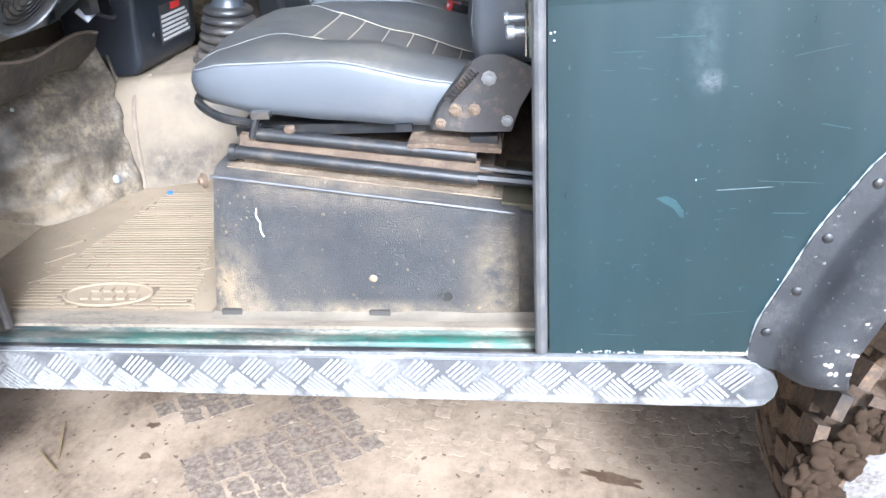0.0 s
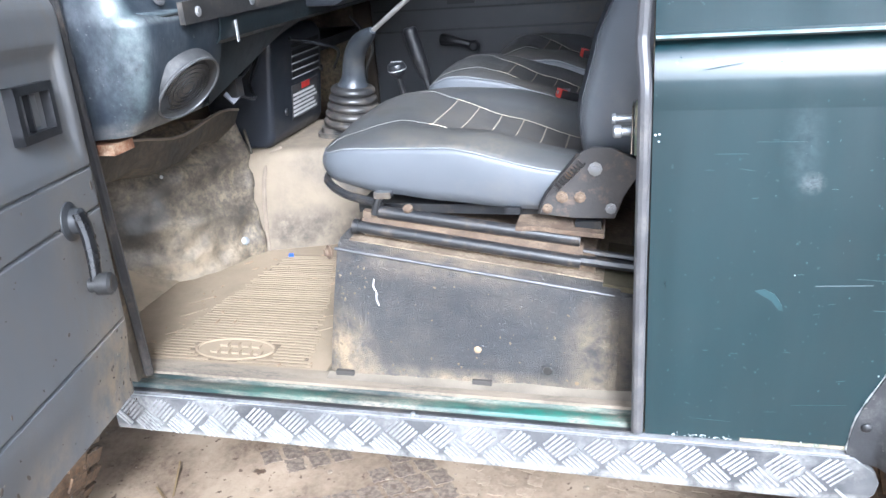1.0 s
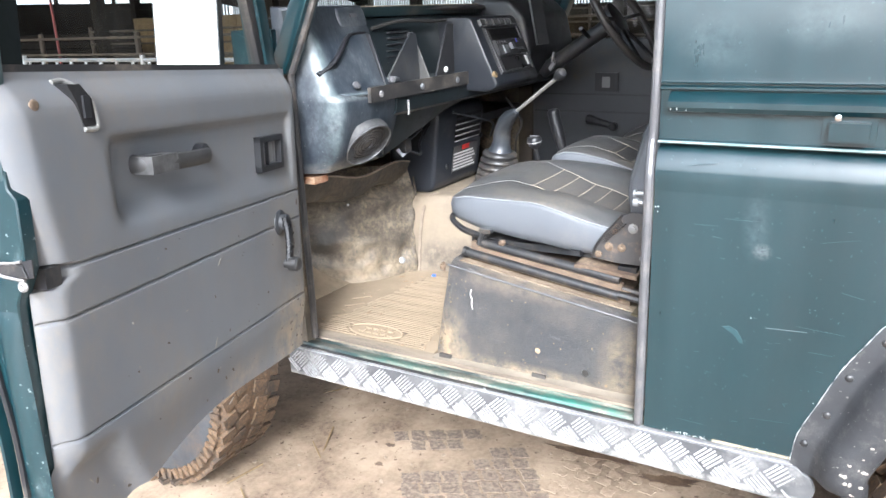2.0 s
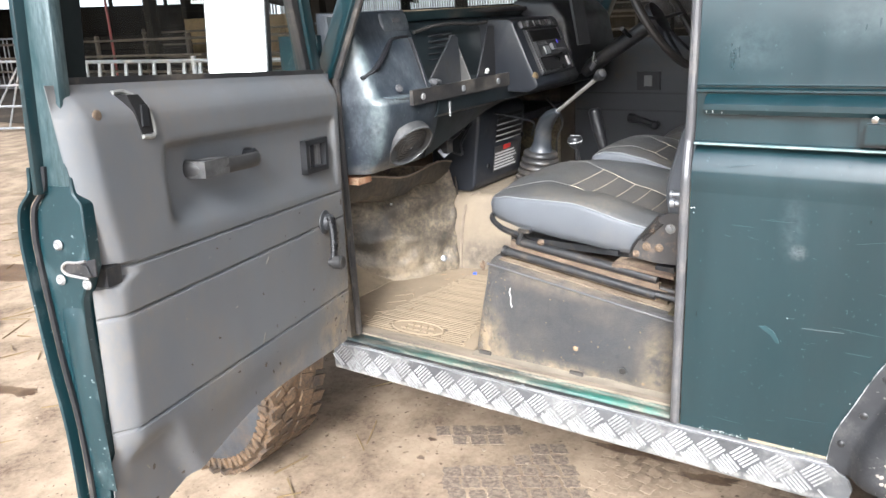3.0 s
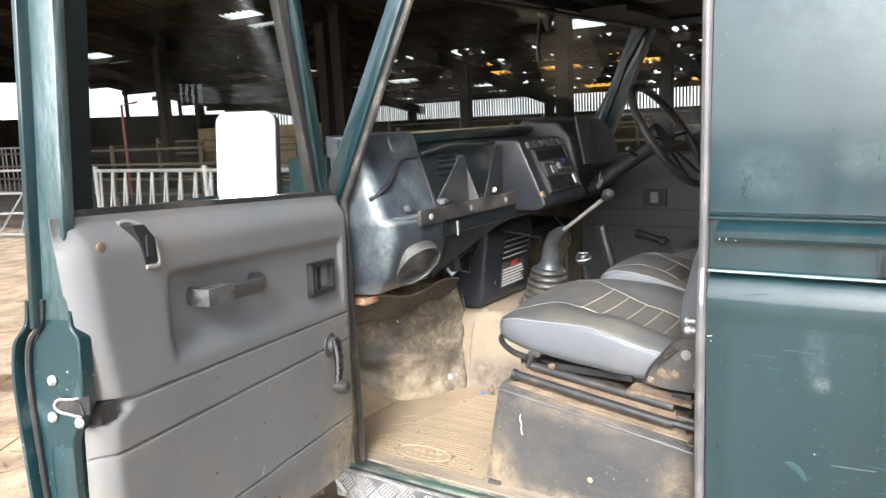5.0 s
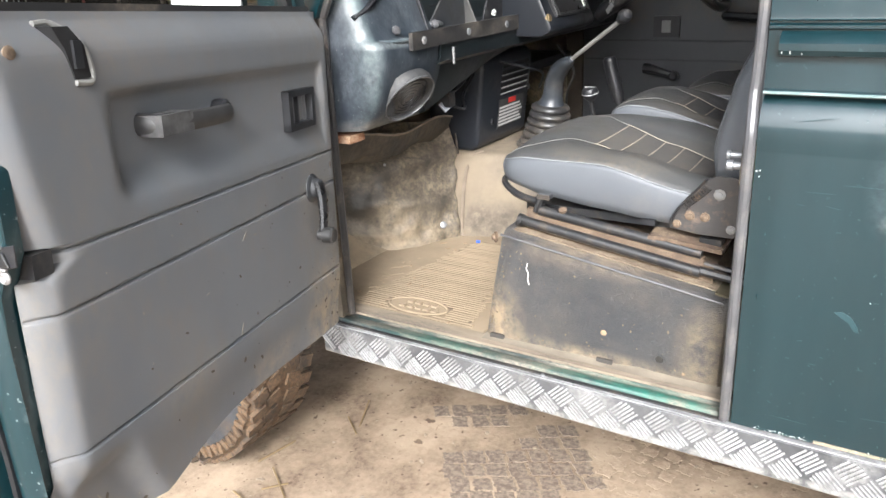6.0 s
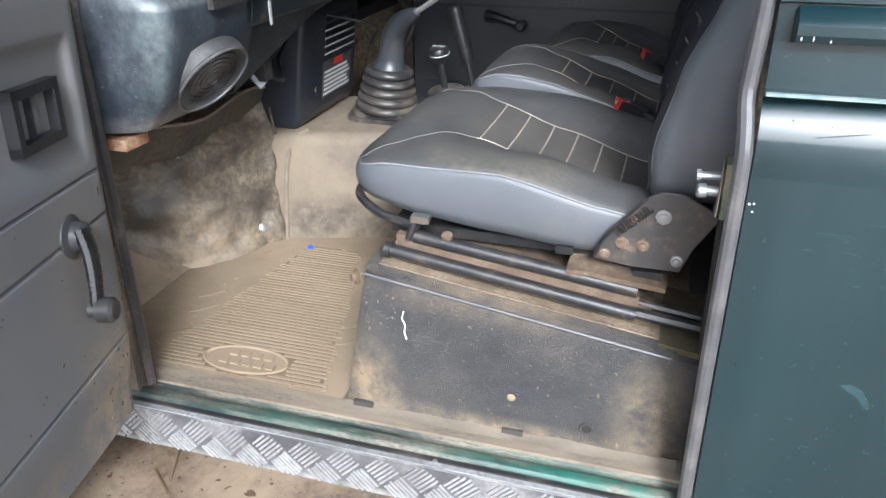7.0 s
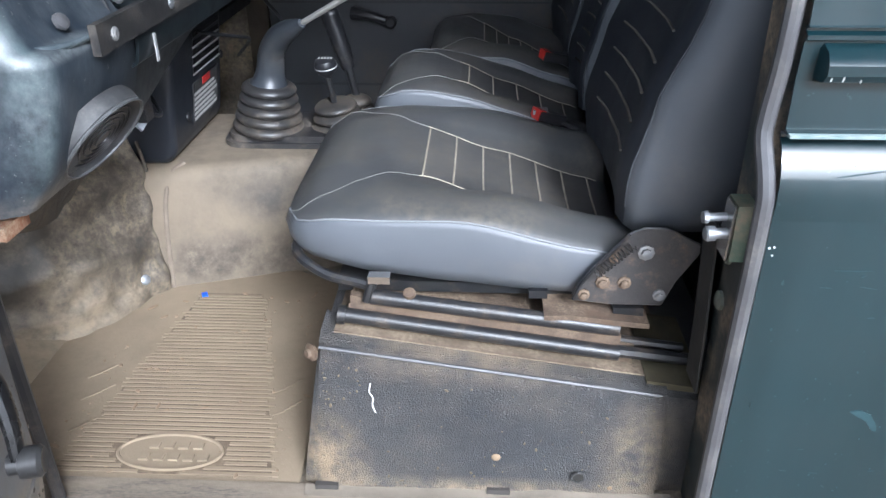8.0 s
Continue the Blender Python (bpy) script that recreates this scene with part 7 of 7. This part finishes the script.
# Thin dark strips paint the shade of the moulded grooves.
for z in (1.162, 1.095, 0.86):
    part("trim_groove", box(-0.89, 0.0, 1.4735, 1.4765, z - 0.003, z + 0.003), mat("groove_shade", (0.03, 0.032, 0.035), None, 0.7), fd)
part("release_cup", box(-0.635, -0.545, 1.465, 1.478, 1.175, 1.245, 0.006), black_plastic, fd)
part("release_lever", box(-0.605, -0.575, 1.460, 1.470, 1.19, 1.23, 0.003), mat("pale_lever", (0.2, 0.2, 0.2), None, 0.4), fd)
part("pull_handle", tube(spline([(-0.39, 1.47, 1.245), (-0.385, 1.445, 1.245), (-0.30, 1.44, 1.240), (-0.215, 1.445, 1.236), (-0.21, 1.47, 1.236)], 4), 0.014, 8), black_plastic, fd)
part("window_winder", tube(spline([(-0.66, 1.465, 1.068), (-0.61, 1.45, 1.062), (-0.55, 1.447, 1.046)], 4), [0.018, 0.018, 0.016, 0.014, 0.013, 0.013, 0.012, 0.012, 0.012], 10), black_plastic, fd)
part("winder_knob", lathe((-0.55, 1.455, 1.046), (0, -1, 0), [(0.016, 0), (0.017, 0.02), (0.01, 0.026)], 12), black_plastic, fd)
for a, c in (((-0.885, 1.53, 1.37), (-0.655, 1.51, 1.875)), ((-0.66, 1.51, 1.865), (0.01, 1.51, 1.865)), ((0.0, 1.53, 1.37), (0.0, 1.51, 1.875))):
    part("window_bar", tube([a, c], 0.024, 8), green, fd)
fp_ = part("pane", loft([[(-0.87, 1.525, 1.37), (0.0, 1.525, 1.37)], [(-0.655, 1.51, 1.865), (0.0, 1.51, 1.865)]], False), glass, fd)
fp_.visible_shadow = False
# belt webbing on the far pillar and hanging loom
part("belt_webbing", tube(spline([(-0.02, 1.44, 1.30), (-0.03, 1.43, 1.15), (-0.05, 1.42, 1.0)], 4), 0.02, 6, True, 0.1), black_plastic, car)

# ---- things in the barn and yard ----
# tyre print in the dust beside the car
print_mat = mat("damp_print", (0.085, 0.062, 0.046), (0.13, 0.10, 0.075), 0.95, 0, 40, dirt=(0.26, 0.205, 0.155), dirt_amount=0.62, dirt_scale=60, grain=0.8, grain_scale=140, sharp=0.2)
lane, across = Vector((0.646, -0.763, 0)), Vector((0.866, 0.5, 0))
b = bmesh.new()
for i in range(-4, 3):
    for j in range(-3, 6):
        c = Vector((-0.70, 0.60, 0)) + across * (i * 0.066 + 0.012 * (j % 2)) + lane * (j * 0.068)
        if noise.noise(c * 3.1) < -0.22:
            continue
        a, d = across * (0.025 + 0.006 * rnd.random()), lane * (0.027 + 0.008 * rnd.random())
        n = 9
        pts = []
        for e0, e1 in ((-a - d, a - d), (a - d, a + d), (a + d, -a + d), (-a + d, -a - d)):
            for k in range(n):
                p = c + e0.lerp(e1, k / n)
                pts.append((p.x + rnd.gauss(0, 0.0024), p.y + rnd.gauss(0, 0.0024)))
        join(b, prism(pts, "z", -0.002, 0.0022))
solid("tyre_print", b, print_mat, "dark tyre tread print in the yard dust", "tyre print", kind="stuff")
# an older, fainter run of the same tread further along
b = bmesh.new()
for i in range(3, 17):
    for j in range(-3, 5):
        c = Vector((-0.70, 0.60, 0)) + across * (i * 0.060 + 0.012 * (j % 2)) + lane * (j * 0.062 + 0.03 * i)
        if noise.noise(c * 4.3) < -0.12:
            continue
        pts = []
        for k in range(20):
            a = 2 * math.pi * k / 20
            e = abs(math.cos(a)) + abs(math.sin(a))
            p = c + (across * math.cos(a) * 0.027 + lane * math.sin(a) * 0.029) / e ** 0.8
            pts.append((p.x + rnd.gauss(0, 0.003), p.y + rnd.gauss(0, 0.003)))
        join(b, prism(pts, "z", -0.002, 0.0014))
solid("tyre_print", b, mat("faint_print", (0.21, 0.158, 0.110), (0.27, 0.206, 0.145), 0.95, 0, 30, dirt=(0.33, 0.255, 0.18), dirt_amount=0.6, dirt_scale=30, grain=0.8, grain_scale=120), "faint old tyre tread print in the yard dust", "tyre print", kind="stuff")
def stain(cx, cy, rx, ry, turn, material, label, seed):
    """A flat patch with a ragged edge, a millimetre or two over the ground."""
    pts = []
    for k in range(72):
        a = 2 * math.pi * k / 72
        q = 0.75 + 0.5 * noise.noise(Vector((math.cos(a) * 1.6, math.sin(a) * 1.6, seed))) + 0.25 * noise.noise(Vector((math.cos(a) * 6, math.sin(a) * 6, seed)))
        x, y = rx * q * math.cos(a), ry * q * math.sin(a)
        pts.append((cx + x * math.cos(turn) - y * math.sin(turn), cy + x * math.sin(turn) + y * math.cos(turn)))
    solid("damp_stain", prism(pts, "z", -0.002, 0.0016), material, label, "stain", kind="stuff")


wet = mat("damp_earth", (0.060, 0.036, 0.021), (0.12, 0.078, 0.048), 0.5, 0, 7, dirt=(0.24, 0.175, 0.12), dirt_amount=0.5, dirt_scale=14, grain=0.6, grain_scale=70, sharp=0.3)
for k, (cx, cy, rx, ry, turn) in enumerate(((-0.36, 0.84, 0.20, 0.032, 0.1), (-0.12, 0.80, 0.13, 0.030, 0.25), (-0.55, 0.96, 0.12, 0.025, 0.1), (-0.95, 0.66, 0.028, 0.020, 0), (-1.05, 0.56, 0.022, 0.016, 0), (-0.86, 0.36, 0.03, 0.012, 0.6), (-1.02, 0.44, 0.02, 0.012, 0.3), (-4.6, 0.95, 0.55, 0.16, 0.2), (-5.6, 1.7, 0.7, 0.14, 0.4), (-4.0, 0.3, 0.32, 0.07, -0.2), (-3.4, 0.9, 0.35, 0.07, 0.5), (-2.9, 0.0, 0.16, 0.05, 0.3), (-6.6, 0.6, 0.8, 0.2, -0.1), (0.15, 0.42, 0.10, 0.02, -0.3), (-0.02, 0.30, 0.05, 0.012, 0.3))):
    stain(cx, cy, rx, ry, turn, wet, "dark damp stain soaked into the yard floor", 3.1 * k)
b = bmesh.new()
for i in range(900):
    x, y = rnd.uniform(-3.2, 1.2), rnd.uniform(-1.5, 2.0)
    s = 0.002 + 0.007 * rnd.random() ** 3
    q = bmesh.new()
    bmesh.ops.create_icosphere(q, subdivisions=1, radius=s)
    join(b, q, Matrix.Translation((x, y, s * 0.25)) @ Matrix.Rotation(rnd.random() * 6, 4, "Z") @ Matrix.Diagonal((1 + rnd.random(), 1, 0.5, 1)))
solid("loose_grit", b, mat("loose_grit", (0.16, 0.125, 0.09), (0.28, 0.225, 0.165), 0.95, 0, 30), "loose grit scattered on the yard floor", "grit", kind="stuff")
b = bmesh.new()
for i in range(420):
    x, y = rnd.uniform(-7.5, -1.2), rnd.uniform(-2.5, 3.5)
    l = 0.03 + 0.12 * rnd.random()
    m = Matrix.Translation((x, y, 0.006)) @ Matrix.Rotation(rnd.random() * 6.3, 4, "Z") @ Matrix.Rotation(rnd.gauss(0, 0.08), 4, "Y")
    join(b, box(-l, l, -0.0025, 0.0025, -0.002, 0.002), m)
solid("straw", b, hay, "dry straw strewn on the yard floor", "straw", kind="stuff")


# feed barrier with slanted bars
def barrier(name, m, n, label, h=0.95, pitch=0.15, slant=0.22):
    t = thing(name, m.translation, label, "feed barrier", "feed barriers")
    L = n * pitch
    def at(p):
        return m @ Vector(p)
    for z in (0.10, h):
        part("rail", tube([at((0, 0, z)), at((L, 0, z))], 0.026, 6), galv, t)
    for k in range(int(L / 2.4) + 1):
        part("post", tube([at((min(L, k * 2.4), 0, 0)), at((min(L, k * 2.4), 0, h + 0.06))], 0.034, 8), galv, t)
    for k in range(n):
        x = k * pitch + 0.04
        s = slant if k % 2 else slant * 0.35
        part("bar", tube([at((x, 0, 0.10)), at((min(L, x + s), 0, h))], 0.019, 6), galv, t)
    return t


barrier("feed_barrier", Matrix.Translation((-10.0, 5.0, 0)), 30, "galvanised feed barrier with slanted bars on the floor", 1.06)
barrier("feed_barrier", Matrix.Translation((-27.0, 9.5, 0)), 36, "galvanised feed barrier with slanted bars on the floor", 1.35, 0.25, 0.1)


# pen fences of old pipe: posts and four level rails
pipe = mat("rusty_pipe", (0.055, 0.040, 0.026), (0.030, 0.022, 0.015), 0.7, 0, 4, dirt=(0.12, 0.095, 0.065), dirt_amount=0.4, dirt_scale=5)
def pen_fence(x0, x1, y, h):
    t = thing("pen_fence", ((x0 + x1) / 2, y, 0), "rusty brown pipe fence between the pens", "fence", "pen fences")
    for k in range(int((x1 - x0) / 2.9) + 1):
        part("post", tube([(x0 + 2.9 * k, y, 0), (x0 + 2.9 * k, y, h + 0.12)], 0.05, 8), pipe, t)
    for q in range(4):
        part("rail", tube([(x0, y - 0.06, h * (q + 1) / 4), (x1, y - 0.06, h * (q + 1) / 4 + 0.03)], 0.028, 6), pipe, t)


pen_fence(-19.0, -4.5, 12.6, 1.30)
pen_fence(-16.0, 6.0, 19.6, 1.45)
pen_fence(-23.5, -9.0, 8.4, 1.22)

# leaning hurdle
gt = thing("gate_hurdle", (-12.1, 4.95, 0), "galvanised gate hurdle standing on the yard floor", "gate")
ga, gb = Vector((-12.5, 4.75, 0)), Vector((-11.75, 5.05, 0))
for p in (ga, gb):
    part("stile", tube([p, p + Vector((0.06, 0.02, 1.12))], 0.024, 8), galv, gt)
for z in (0.06, 0.4, 0.72, 1.08):
    part("rail", tube([ga + Vector((0.05 * z, 0, z)), gb + Vector((0.05 * z, 0, z))], 0.02, 8), galv, gt)
part("brace", tube([ga + Vector((0, 0, 0.06)), gb + Vector((0.06, 0, 1.08))], 0.016, 6), galv, gt)
part("brace", tube([ga.lerp(gb, 0.5) + Vector((0, 0, 0.06)), gb + Vector((0.06, 0, 1.08))], 0.016, 6), galv, gt)
# bales
bale = box(-0.6, 0.6, -0.3, 0.3, 0, 0.55, 0.05, 2)
bmesh.ops.subdivide_edges(bale, edges=[e for e in bale.edges if e.calc_length() > 0.4], cuts=5, use_grid_fill=True)
for v in bale.verts:
    v.co += Vector((0, 0, 0.02)) * noise.noise(v.co * 9) + Vector((0, 0.02, 0)) * noise.noise(v.co * 9 + Vector((7, 0, 0)))
bale_me = finish(bale, "hay_bale", hay, 1.2)
for i in range(5):
    for j in range(3):
        ob = new("hay_bale", bale_me)
        ob.matrix_basis = Matrix.Translation((-22.5 + i * 1.23 + 0.05 * rnd.random(), 17.6, j * 0.545)) @ Matrix.Rotation(rnd.gauss(0, 0.02), 4, "Z")
        tagged(ob, "tan hay bale stacked with other bales", "hay bale", "stack of hay bales")
# red pipe, concrete pier and a red machine far back
solid("red_pipe", tube([(-16.3, 9.75, 0), (-16.3, 9.75, 2.25), (-15.9, 9.9, 2.3)], 0.03, 8), red_paint, "faded red standpipe by the far pens", "pipe")
# low boarded pen walls in the depth of the barn
for x0, x1, y, h in ((-28, -20, 15.0, 1.2), (-14, 6, 22.2, 1.25), (-26, -15, 21.5, 1.3)):
    pw = thing("pen_wall", ((x0 + x1) / 2, y, 0), "weathered boarded pen wall standing on posts", "pen wall", "pen walls")
    for k in range(5):
        part("board", box(x0, x1, y - 0.02, y + 0.02, 0.05 + k * h / 5, 0.05 + (k + 0.86) * h / 5), timber, pw)
    for k in range(int((x1 - x0) / 3) + 1):
        part("post", box(x0 + k * 3 - 0.06, x0 + k * 3 + 0.06, y + 0.02, y + 0.14, 0, h + 0.1), timber, pw)
# ropes that hang from the roof
for x, y, l in ((-6.2, 6.6, 1.6), (-3.0, 9.0, 2.0)):
    solid("rope", tube([(x, y, roof_z(y) - 0.1), (x + 0.01, y, roof_z(y) - l)], 0.006, 5), timber, "thin dark rope hanging from the roof", "rope", "hanging ropes")
